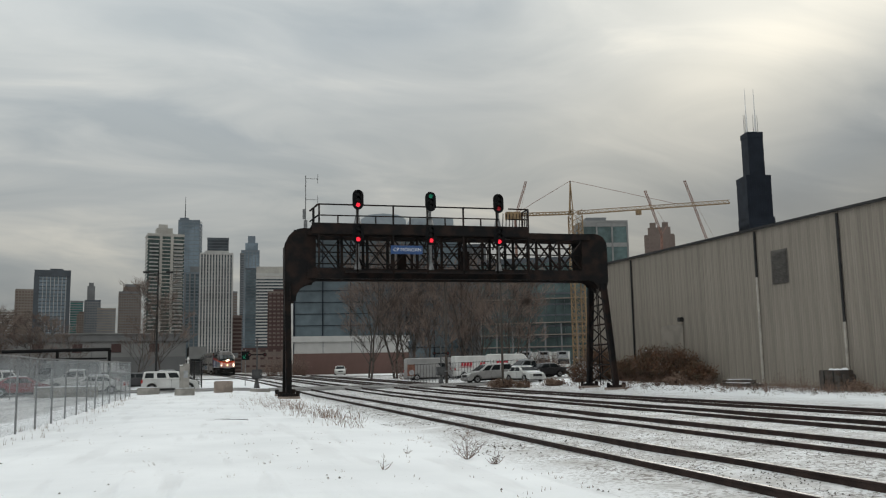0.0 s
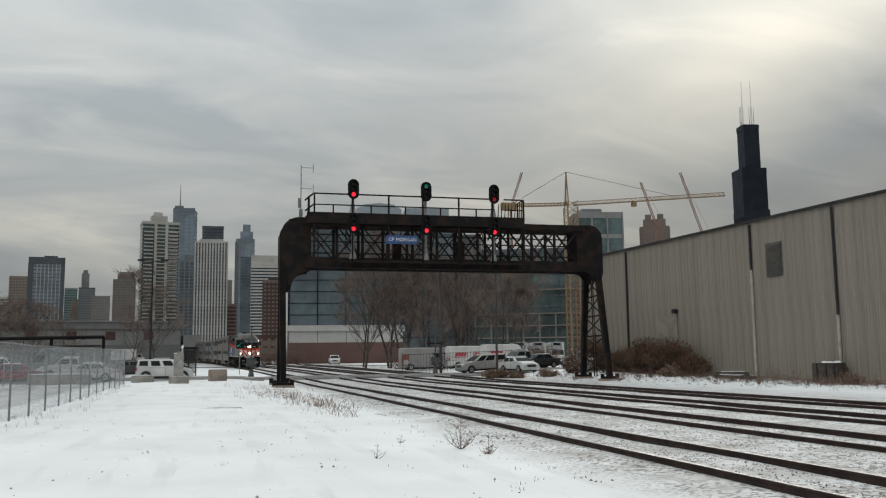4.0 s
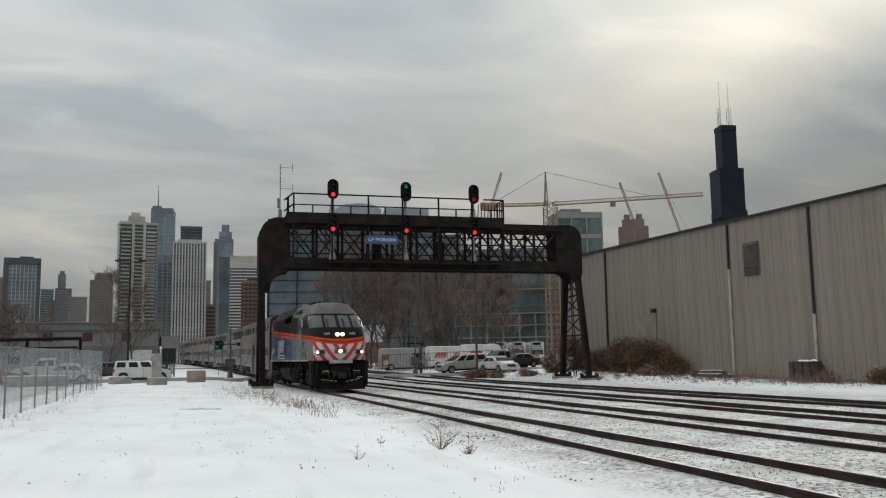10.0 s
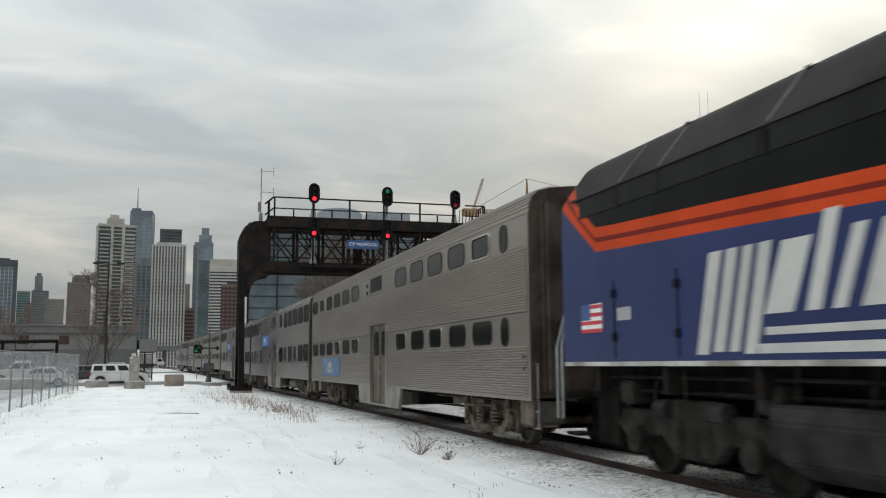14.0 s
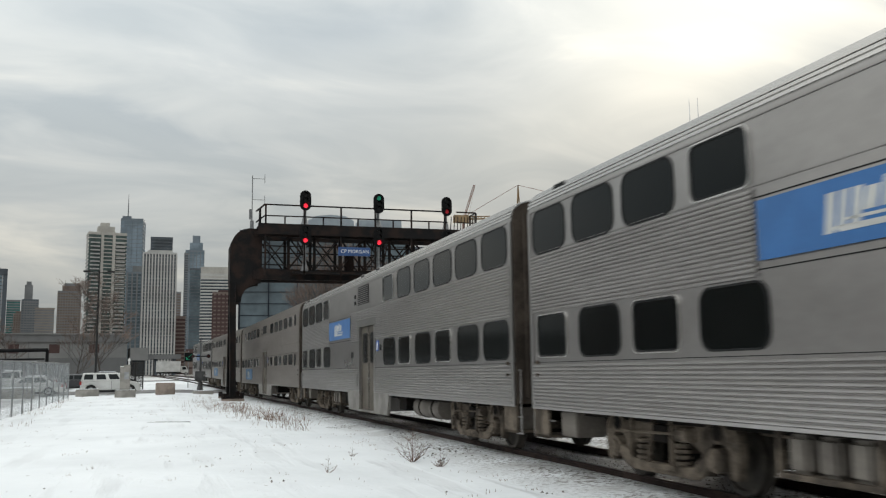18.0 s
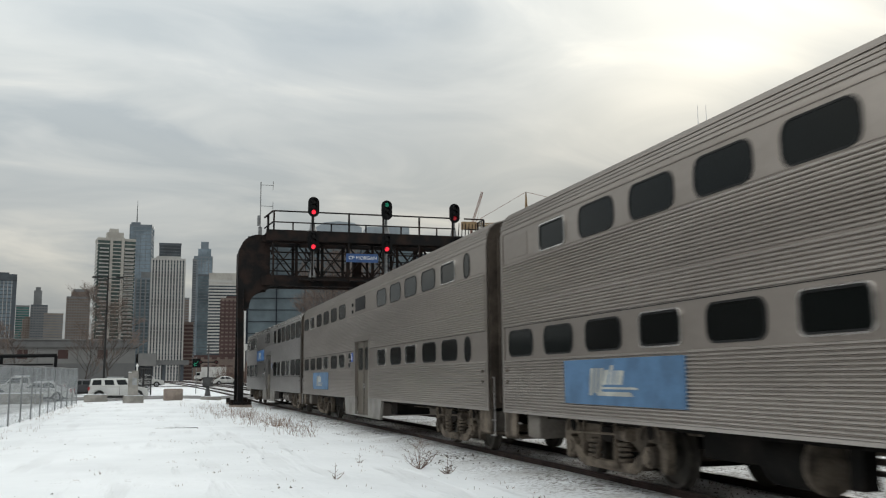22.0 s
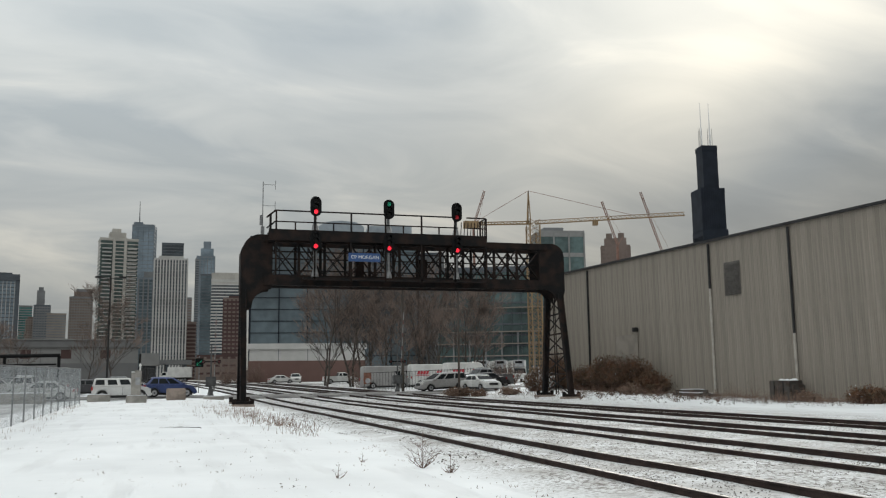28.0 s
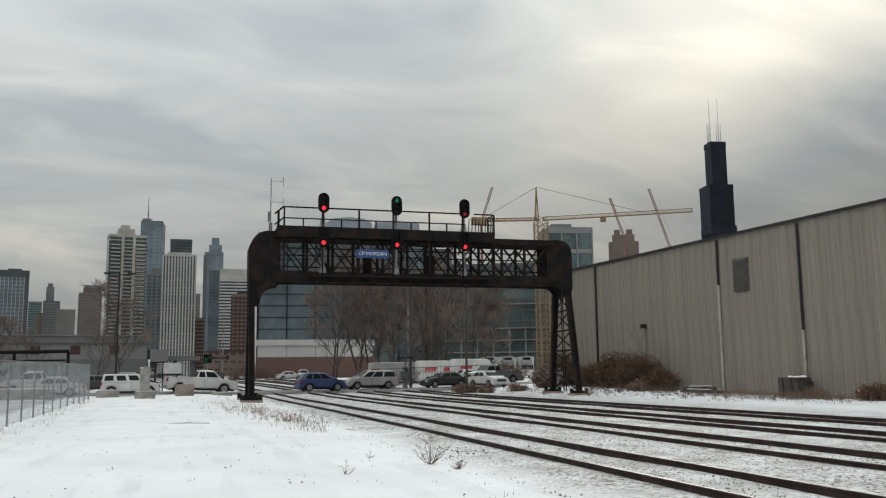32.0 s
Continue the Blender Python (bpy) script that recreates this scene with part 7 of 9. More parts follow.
        for dy in (-1.0, 1.0):
            part("traction_motor", M().prism([(y + dy - 0.72, 0.3), (y + dy - 0.55, 0.16), (y + dy + 0.55, 0.16), (y + dy + 0.72, 0.3), (y + dy + 0.72, 1.12), (y + dy - 0.72, 1.12)], "x", -0.62, 0.62), UNDER, tr, "black traction motor")
        for sg in (-1, 1):
            x = sg * 1.12
            poly = [(y - 2.1, 0.7), (y - 1.9, 0.95), (y - 0.9, 0.95), (y - 0.5, 1.12), (y + 0.5, 1.12), (y + 0.9, 0.95), (y + 1.9, 0.95), (y + 2.1, 0.7),
                    (y + 1.8, 0.5), (y + 0.8, 0.6), (y + 0.45, 0.32), (y - 0.45, 0.32), (y - 0.8, 0.6), (y - 1.8, 0.5)]
            part("side_frame", M().prism(poly, "x", x - 0.09, x + 0.09), RUN_GEAR, tr, bevel=0.02)
            for dy in (-1.38, 1.38):
                part("axle_box", M().cyl((x, y + dy, 0.52), (x + 0.22 * sg, y + dy, 0.52), 0.2, 10), RUN_GEAR, tr)
                part("brake_cylinder", M().cyl((x + 0.1 * sg, y + dy * 0.5 - 0.15, 0.98), (x + 0.1 * sg, y + dy * 0.5 + 0.15, 0.98), 0.13, 8), FENDER_GREY, tr)
                part("sand_pipe", M().cyl((x, y + dy * 1.45, 1.1), (x * 0.75, y + dy * 1.3, 0.15), 0.03, 6), FENDER_GREY, tr)
            for dy in (-0.35, 0.35):
                part("spring", M().cyl((x + 0.03 * sg, y + dy, 0.4), (x + 0.03 * sg, y + dy, 0.85), 0.14, 10), RUN_GEAR, tr)
        for dy in (-1.38, 1.38):
            for sg in (-1, 1):
                part("wheel", wheel_mesh(y + dy, 0.51, sg, RUN_GEAR), None, tr)
            part("axle", M().cyl((-0.7, y + dy, 0.51), (0.7, y + dy, 0.51), 0.1, 8), TRUCK, tr)
    return t


ENGINE = engine()

# Road, road vehicles and the car park.
ASPHALT = mat("wet_asphalt", (0.085, 0.083, 0.082), 0.7, 0, 0.25, 0.6, 25, 0.3, 60, col2=(0.20, 0.195, 0.19))


def road_y(x, off=0.0):
    return 79.5 + off + 0.15 * x


def road_z(x, y):
    z = ground_z(x, y) + 0.05
    k = max(0.0, min(1.0, (x - 3.0) / 3.0)) * max(0.0, min(1.0, (27.0 - x) / 3.0))
    return z + k * max(0.0, rise(y) - 0.012 - z)


def road():
    m = M()
    m.grid([[(x, road_y(x, o), road_z(x, road_y(x, o)) - (0.12 if abs(o) > 3.9 else 0)) for o in (-4.2, -3.8, -2, 0, 2, 3.8, 4.2)] for x in [-90 + 2.0 * i for i in range(86)]])
    tagged(part("road", m.mesh("road", ASPHALT, fix=False), None), "wet grey road across the tracks", "road", kind="structure")
    m = M()
    m.grid([[(x, 150 + o + 0.05 * x, ground_z(x, 150 + o) + 0.06) for o in (-4, 4)] for x in [-120 + 6.0 * i for i in range(41)]])
    tagged(part("road_behind", m.mesh("road_behind", ASPHALT, fix=False), None), "grey street beyond the crossing", "road", kind="structure")


road()


def paint(name, col, rough=0.3):
    return mat(name, col, rough, 0.0, 0.08, 0.8, 12, spec=0.6)


V_WHITE = paint("white_car_paint", (0.60, 0.60, 0.585))
V_BLUE = paint("blue_car_paint", (0.024, 0.048, 0.16))
V_SILVER = paint("silver_car_paint", (0.28, 0.275, 0.27))
V_LIGHT = paint("light_silver_car_paint", (0.38, 0.375, 0.37), 0.25)
V_DARK = paint("dark_grey_car_paint", (0.045, 0.045, 0.05))
V_RED = paint("dark_red_car_paint", (0.22, 0.025, 0.035))
V_GREY = paint("grey_car_paint", (0.15, 0.155, 0.16))
V_BLACKTRIM = mat("black_plastic_trim", (0.02, 0.02, 0.021), 0.6, 0, 0.1, 3, 30)
RIM = mat("alloy_rim", (0.4, 0.4, 0.41), 0.35, 0.8, 0.1, 6, 40)
TAIL = mat("red_tail_lamp", (0.35, 0.02, 0.02), 0.3, 0, 0.05, 5, 40)
HEADLAMP = mat("clear_head_lamp", (0.6, 0.6, 0.58), 0.15, 0, 0.05, 5, 40)
SNOWCAP = mat("snow_cap", (0.8, 0.82, 0.84), 0.8, 0, 0.06, 3, 30, 0.3, 20)
RED_MARK = mat("red_vinyl", (0.5, 0.03, 0.05), 0.5, 0, 0.05, 3, 30)

# kind: length, width, height, hood height, belt height, cabin bottom (rear x, front x), cabin top (rear x, front x), wheel radius, axles
KINDS = {
    "sedan": (4.75, 1.82, 1.46, 0.92, 0.95, (-1.75, 1.25), (-0.95, 0.35), 0.32, (-1.35, 1.45)),
    "suv": (4.2, 1.84, 1.62, 0.98, 1.02, (-1.98, 1.3), (-1.4, 0.15), 0.34, (-1.25, 1.3)),
    "jeep": (4.3, 1.82, 1.66, 1.04, 1.08, (-2.1, 1.0), (-1.98, 0.62), 0.36, (-1.35, 1.4)),
    "minivan": (5.1, 1.96, 1.76, 1.02, 1.06, (-2.45, 1.5), (-2.1, 0.35), 0.34, (-1.5, 1.6)),
    "pickup": (5.85, 2.0, 1.88, 1.15, 1.2, (-0.55, 1.55), (-0.35, 0.85), 0.39, (-1.85, 1.75)),
    "van": (5.9, 2.05, 2.65, 1.25, 1.3, (-2.9, 2.35), (-2.9, 1.3), 0.36, (-1.8, 1.9)),
}


def wheel(parent, x, y, r, sg):
    ty = part("wheel", M().cyl((x, y - 0.1, r), (x, y + 0.1, r), r, 18), RUBBER, parent, "black tyre", smooth=True)
    part("rim", M().cyl((x, y + 0.09 * sg, r), (x, y + 0.115 * sg, r), r * 0.62, 14), RIM, ty)
    part("hub", M().cyl((x, y + 0.11 * sg, r), (x, y + 0.13 * sg, r), r * 0.18, 8), V_BLACKTRIM, ty)


def vehicle(name, kind, col, m, label, group="", snow=False, marks=False):
    L, W, H, zh, zb, cb, ct, r, ax = KINDS[kind]
    v = thing(name, m, label, {"sedan": "car", "suv": "car", "jeep": "car", "minivan": "minivan", "pickup": "pickup truck", "van": "van"}[kind], group)
    f, b = L / 2, -L / 2
    z0 = r * 0.62
    prof = [(b, z0 + 0.1), (b + 0.06, zb - 0.12), (b + 0.12, zb)]
    if kind == "pickup":
        prof += [(cb[0], zb)]
    prof += [(cb[1] + 0.05, zb), (f - 0.25, zh - 0.12), (f - 0.05, zh - 0.28), (f, z0 + 0.15), (f - 0.1, z0)]
    # wheel arches are cut into the lower edge
    for c in sorted(ax, reverse=True):
        R = r + 0.07
        prof += [(c + R * math.cos(radians(a)), max(z0, r + R * math.sin(radians(a)))) for a in range(0, 181, 30)]
    prof += [(b + 0.1, z0)]
    part("body", M().prism(prof, "y", -W / 2, W / 2), col, v, bevel=0.07)
    part("underbody", M().box(b + 0.3, f - 0.3, -W / 2 + 0.25, W / 2 - 0.25, z0 - 0.05, zb - 0.25), V_BLACKTRIM, v)
    wb, wt = W / 2 - 0.03, W / 2 - (0.06 if kind == "van" else 0.2)
    B, T = [(cb[0], zb - 0.02), (cb[1], zb - 0.02)], [(ct[0], H), (ct[1], H)]
    # the cabin in rising loops, drawn in towards a rounded roof
    soft = 0.55 if kind in ("van", "jeep") else 1.0
    loops = []
    for w, dx, dy in ((0.0, 0.0, 0.0), (0.84, 0.0, 0.0), (0.95, 0.09, 0.05), (1.0, 0.34, 0.24)):
        xr, xf = cb[0] + (ct[0] - cb[0]) * w + dx * soft, cb[1] + (ct[1] - cb[1]) * w - dx * soft
        hw, z = wb + (wt - wb) * w - dy * soft, zb - 0.02 + (H - zb + 0.02) * w
        c = 0.16
        loops.append([(xr, -hw + c, z), (xr + c, -hw, z), (xf - c, -hw, z), (xf, -hw + c, z), (xf, hw - c, z), (xf - c, hw, z), (xr + c, hw, z), (xr, hw - c, z)])
    cab = M().grid([q + q[:1] for q in loops])
    cab.face(loops[-1])
    part("cabin", cab, col, v, smooth=True)

    def on(u, w, sg, o):
        """A point of the cabin's side: u along it, w up it."""
        xb, xt = B[0][0] + (B[1][0] - B[0][0]) * u, T[0][0] + (T[1][0] - T[0][0]) * u
        return (xb + (xt - xb) * w, sg * (wb + (wt - wb) * w + o), zb + (H - zb) * w)
    spans = {"sedan": ((0.12, 0.47), (0.51, 0.86)), "suv": ((0.10, 0.30), (0.33, 0.58), (0.61, 0.86)), "jeep": ((0.07, 0.29), (0.37, 0.60), (0.68, 0.92)), "minivan": ((0.05, 0.36), (0.4, 0.66), (0.7, 0.9)),
             "pickup": ((0.08, 0.36), (0.42, 0.9)), "van": ((0.8, 0.97),)}[kind]
    for sg in (-1, 1):
        for a, c in spans:
            w0, w1 = ((0.14, 0.80) if kind in ("jeep", "pickup") else (0.10, 0.78)) if kind != "van" else (0.12, 0.55)
            p = [on(a, w0, sg, 0.006), on(c, w0, sg, 0.006), on(c, w1, sg, 0.006), on(a, w1, sg, 0.006)]
            q = [on(a, w0, sg, -0.03), on(c, w0, sg, -0.03), on(c, w1, sg, -0.03), on(a, w1, sg, -0.03)]
            part("side_window", M().hexa(q + p), GLASS_CAR, v)
        part("door_seam", M().box(0.1, 0.115, min(sg * W / 2, sg * (W / 2 + 0.004)), max(sg * W / 2, sg * (W / 2 + 0.004)), z0 + 0.15, zb - 0.03), V_BLACKTRIM, v)
        mx = cb[1] - 0.25
        part("mirror", M().box(mx - 0.08, mx + 0.08, min(sg * (W / 2 - 0.02), sg * (W / 2 + 0.17)), max(sg * (W / 2 - 0.02), sg * (W / 2 + 0.17)), zb, zb + 0.15), col, v, bevel=0.03)
        part("headlight", M().box(f - 0.3, f - 0.02, min(sg * W * 0.3, sg * (W / 2 - 0.06)), max(sg * W * 0.3, sg * (W / 2 - 0.06)), zh - 0.36, zh - 0.2), HEADLAMP, v, "clear headlight", bevel=0.03)
        part("tail_light", M().box(b - 0.01, b + 0.16, min(sg * (W / 2 - 0.2), sg * (W / 2 + 0.005)), max(sg * (W / 2 - 0.2), sg * (W / 2 + 0.005)), zb - 0.32, zb - 0.06), TAIL, v, "red tail light", bevel=0.02)
        for c in ax:
            wheel(v, c, sg * (W / 2 - 0.1), r, sg)

    def glassy(x0, x1, nm):
        zl, zu = zb + 0.1, H - 0.1
        k0, k1 = (zl - zb) / (H - zb), (zu - zb) / (H - zb)
        xa, xb_ = x0 + (x1 - x0) * k0, x0 + (x1 - x0) * k1
        s = 0.02 if x0 > 0 else -0.02
        y0, y1 = wb + (wt - wb) * k0 - 0.1, wb + (wt - wb) * k1 - 0.1
        part(nm, M().hexa([(xa - s, -y0, zl), (xa - s, y0, zl), (xb_ - s, y1, zu), (xb_ - s, -y1, zu), (xa + s, -y0, zl), (xa + s, y0, zl), (xb_ + s, y1, zu), (xb_ + s, -y1, zu)]), GLASS_CAR, v)
    glassy(cb[1], ct[1], "windscreen")
    if kind != "van":
        glassy(cb[0], ct[0], "rear_window")
    part("front_bumper", M().box(f - 0.12, f + 0.05, -W / 2 + 0.05, W / 2 - 0.05, z0 + 0.08, z0 + 0.3), col if kind != "pickup" else RIM, v, bevel=0.04)
    part("rear_bumper", M().box(b - 0.05, b + 0.12, -W / 2 + 0.05, W / 2 - 0.05, z0 + 0.08, z0 + 0.3), col if kind != "pickup" else RIM, v, bevel=0.04)
    part("grille", M().box(f - 0.03, f + 0.02, -W * 0.25, W * 0.25, zh - 0.42, zh - 0.2), V_BLACKTRIM, v)
    if kind == "pickup":
        part("bed", M().box(b + 0.15, cb[0] - 0.1, -W / 2 + 0.12, W / 2 - 0.12, zb - 0.01, zb + 0.005), V_BLACKTRIM, v, "dark open load bed")
        part("bed_rail", M().box(b + 0.1, cb[0] - 0.02, -W / 2 + 0.02, -W / 2 + 0.12, zb, zb + 0.06).box(b + 0.1, cb[0] - 0.02, W / 2 - 0.12, W / 2 - 0.02, zb, zb + 0.06), col, v)
    if snow:
        part("snow_cap", M().box(ct[0] + 0.05, ct[1] - 0.05, -wt + 0.05, wt - 0.05, H - 0.01, H + 0.06), SNOWCAP, v, "thin snow on the roof", bevel=0.03)
        part("snow_cap", M().hexa([(cb[1] + 0.15, -W * 0.4, zb + 0.0), (f - 0.35, -W * 0.36, zh - 0.1), (f - 0.35, W * 0.36, zh - 0.1), (cb[1] + 0.15, W * 0.4, zb), (cb[1] + 0.15, -W * 0.4, zb + 0.05), (f - 0.35, -W * 0.36, zh - 0.05), (f - 0.35, W * 0.36, zh - 0.05), (cb[1] + 0.15, W * 0.4, zb + 0.05)]), SNOWCAP, v)
    if marks:
        for sg in (-1, 1):
            y = sg * (W / 2 + 0.002)
            mk = M()
            for x0, w in ((-2.3, 1.5), (0.1, 1.4)):
                for i in range(4):
                    a = x0 + w * (0.05 + 0.24 * i)
                    mk.hexa([(a, y, 1.45), (a + 0.2 * w, y, 1.45), (a + 0.2 * w, y + 0.01 * sg, 1.45), (a, y + 0.01 * sg, 1.45),
                             (a + 0.08, y, 1.85), (a + 0.08 + 0.2 * w, y, 1.85), (a + 0.08 + 0.2 * w, y + 0.01 * sg, 1.85), (a + 0.08, y + 0.01 * sg, 1.85)])
                mk.box(x0 - 0.1, x0 + w, min(y, y + 0.01 * sg), max(y, y + 0.01 * sg), 1.3, 1.36)
            part("mark", mk, RED_MARK, v, "red mark of plain bars")
    return v


def park(name, kind, col, x, y, head, label, **k):
    return vehicle(name, kind, col, pose(x, y, ground_z(x, y) + (0.02 if x < 30 else 0.0), 0, 0, head), label, "parked vehicles", **k)


park("suv", "jeep", V_WHITE, -3.7, 73.6, 0, "white boxy SUV parked behind the barriers")
park("sedan", "sedan", V_RED, -14.2, 72.5, 8, "dark red sedan parked behind the fence", snow=True)
park("pickup", "pickup", V_WHITE, -17.2, 79.5, 5, "white pickup parked behind the red sedan", snow=True)
park("van", "van", V_GREY, -13.2, 85.0, 180, "grey van parked at the back of the lot")
park("sedan", "sedan", V_WHITE, -9.3, 73.5, 178, "white sedan parked behind the fence", snow=True)
park("pickup", "pickup", V_WHITE, -11.2, 80.0, 180, "white pickup parked behind the white sedan", snow=True)
park("sedan", "sedan", V_DARK, -7.4, 90.0, 0, "dark sedan parked behind the white SUV")
park("suv", "suv", V_DARK, -4.2, 89.5, 0, "dark SUV parked behind the white SUV", snow=True)
park("sedan", "sedan", V_DARK, -22.0, 90.0, 0, "dark sedan at the back of the car park", snow=True)
park("sedan", "sedan", V_WHITE, 27.72, 80.0, -78, "white sedan parked on the verge by the bushes", snow=True)
park("pickup", "pickup", V_GREY, 31.0, 88.0, 190, "grey pickup parked by the bushes", snow=True)
park("sedan", "sedan", V_WHITE, 30.0, 93.5, 180, "white car parked behind the grey pickup", snow=True)
park("minivan", "minivan", V_WHITE, 22.4, 172, -95, "white minivan parked at the low building")
park("van", "van", V_WHITE, 33.3, 100.5, 0, "white rental van with red marks", marks=True)
park("van", "van", V_WHITE, 30.0, 104.2, 2, "white rental van with red marks", marks=True)
park("van", "van", V_SILVER, 24.4, 105.0, 3, "grey panel van behind the security fence")
park("van", "van", V_SILVER, 26.6, 108.5, 2, "grey panel van behind the security fence")


def box_truck(name, m, label, reefer=False, group="parked vehicles"):
    v = thing(name, m, label, "truck", group)
    part("box_body", M().box(-4.2, 1.6, -1.25, 1.25, 0.95, 3.6), V_WHITE, v, bevel=0.04)
    part("chassis", M().box(-4.1, 3.4, -0.5, 0.5, 0.55, 0.95), V_BLACKTRIM, v)
    part("cab", M().prism([(1.75, 0.6), (3.6, 0.6), (3.65, 1.35), (3.3, 1.5), (2.9, 2.35), (1.75, 2.4)], "y", -1.05, 1.05), V_WHITE, v, bevel=0.05)
    for sg in (-1, 1):
        part("side_window", M().prism([(2.0, 1.5), (3.1, 1.5), (2.8, 2.2), (2.0, 2.2)], "y", sg * 1.04, sg * 1.06), GLASS_CAR, v)
        for x in (-2.8, 2.9):
            wheel(v, x, sg * 0.95, 0.42, sg)
    part("windscreen", M().hexa([(3.32, -0.95, 1.52), (3.32, 0.95, 1.52), (2.95, 0.95, 2.3), (2.95, -0.95, 2.3), (3.36, -0.95, 1.54), (3.36, 0.95, 1.54), (2.99, 0.95, 2.32), (2.99, -0.95, 2.32)]), GLASS_CAR, v)
    if reefer:
        part("cooling_unit", M().box(1.6, 2.1, -0.9, 0.9, 2.5, 3.7), GREY_PAINT, v, "grey cooling unit", bevel=0.05)
        part("unit_grille", M().box(2.09, 2.12, -0.6, 0.6, 3.1, 3.5), BLACK, v)
    return v


for x, y in ((48.7, 140.0), (51.85, 140.0), (55.1, 140.0)):
    box_truck("box_truck", pose(x, y, ground_z(x, y), 0, 0, -105), "white refrigerated box truck parked in a row", True)

# vehicles that drive
BLUE_SUV = vehicle("suv", "suv", V_BLUE, Matrix(), "blue SUV driving over the crossing")
PICKUP = vehicle("pickup", "pickup", V_WHITE, Matrix(), "white pickup driving up to the crossing")
MINIVAN = vehicle("minivan", "minivan", V_LIGHT, Matrix(), "silver minivan waiting at and crossing the tracks")
SEDAN = vehicle("sedan", "sedan", V_DARK, Matrix(), "dark sedan following the silver minivan")
FAR_TRUCK = box_truck("box_truck", Matrix(), "white box truck turning on the far street", group="")
FAR_PICKUP = vehicle("pickup", "pickup", V_WHITE, Matrix(), "white pickup on the far street")
FAR_SEDAN = vehicle("sedan", "sedan", V_WHITE, Matrix(), "white sedan that pulls up on the far street")

# Fence, poles, crossing gear and roadside clutter.
MESH_WIRE = mat("galvanised_wire", (0.33, 0.35, 0.36), 0.5, 0.5, 0.1, 4, 40)


def screen_mat():
    """Torn see-through wind screen on the fence."""
    m = mat("grey_mesh_fabric", (0.33, 0.36, 0.38), 0.9, 0, 0.1, 1, 20)
    n, l = m.node_tree.nodes, m.node_tree.links
    out, b = n["Material Output"], n["Principled BSDF"]
    tr = n.new("ShaderNodeBsdfTransparent")
    mx = n.new("ShaderNodeMixShader")
    mx.inputs[0].default_value = 0.16
    l.new(tr.outputs[0], mx.inputs[1])
    l.new(b.outputs[0], mx.inputs[2])
    l.new(mx.outputs[0], out.inputs[0])
    return m


def fence():
    f = thing("chain_link_fence", Matrix(), "chain-link fence with grey posts along the snowy car park", "fence", kind="structure")
    fab = screen_mat()
    post = M().cyl((0, 0, -0.3), (0, 0, 2.42), 0.035, 8).mesh("post", GALV)
    ys = [24.3 + 3.05 * i for i in range(15)]
    for i, y in enumerate(ys):
        z = ground_z(-6.1, y)
        part("post", post, None, f, at=(-6.1, y, z))
        if i + 1 < len(ys):
            y2, z2 = ys[i + 1], ground_z(-6.1, ys[i + 1])
            part("top_rail", M().beam((-6.1, y, z + 2.4), (-6.1, y2, z2 + 2.4), 0.04), GALV, f)
            w = M()
            # woven wire: two families of slanting wires
            h = 2.35
            k = 20
            for j in range(-9, k):
                for s in (0, 1):
                    a, c = j / k * 3.05, j / k * 3.05 + 1.05 * h
                    u0, u1 = max(0.0, a), min(3.05, c)
                    if u1 <= u0:
                        continue
                    v0, v1 = (u0 - a) / (c - a) * h, (u1 - a) / (c - a) * h
                    if s:
                        u0, u1 = 3.05 - u0, 3.05 - u1
                    zb0, zb1 = z + (z2 - z) * u0 / 3.05, z + (z2 - z) * u1 / 3.05
                    w.beam((-6.1, y + u0, zb0 + 0.03 + v0), (-6.1, y + u1, zb1 + 0.03 + v1), 0.004)
            part("wire_mesh", w.mesh("wire_mesh", MESH_WIRE, fix=False), None, f)
            part("wind_screen", M().face([(-6.07, y, z + 0.9), (-6.07, y2, z2 + 0.9), (-6.07, y2, z2 + 2.36), (-6.07, y, z + 2.36)]), fab, f, "thin torn grey wind screen")
    # it turns the corner at the far end
    ye = ys[-1]
    for i in range(1, 4):
        x = -6.1 - 2.6 * i
        part("post", post, None, f, at=(x, ye, ground_z(x, ye)))
        part("top_rail", M().beam((x, ye, ground_z(x, ye) + 2.4), (x + 2.6, ye, ground_z(x + 2.6, ye) + 2.4), 0.04), GALV, f)
        part("wind_screen", M().face([(x, ye, 0.9), (x + 2.6, ye, 0.9), (x + 2.6, ye, 2.45), (x, ye, 2.45)]), fab, f)


fence()


def block(name, x, y, w, d, h, mtl, label, head=0.0, snow=0.0, cat="barrier"):
    t = thing(name, pose(x, y, ground_z(x, y) - 0.05, 0, 0, head), label, cat)
    part("block", M().box(-w / 2, w / 2, -d / 2, d / 2, 0, h), mtl, t, bevel=0.05)
    if snow:
        part("snow_cap", M().box(-w / 2 + 0.04, w / 2 - 0.04, -d / 2 + 0.04, d / 2 - 0.04, h - 0.01, h + snow), SNOWCAP, t, "snow on top", bevel=0.02)
    return t


block("concrete_barrier", -5.15, 71.0, 1.6, 0.7, 0.55, CONCRETE, "low weathered concrete block with thin snow", 3, 0.04)
block("concrete_barrier", -10.6, 69.0, 4.2, 0.8, 0.75, CONCRETE, "long weathered concrete barrier with thin snow", 2, 0.08)
block("concrete_box", 0.3, 70.5, 1.35, 0.9, 0.9, CONCRETE_BROWN, "brown concrete box beside the road", 4, 0.0, "concrete box")
block("concrete_barrier", 3.2, 74.0, 1.6, 0.5, 0.3, CONCRETE, "low concrete kerb block in the snow", 0, 0.04)


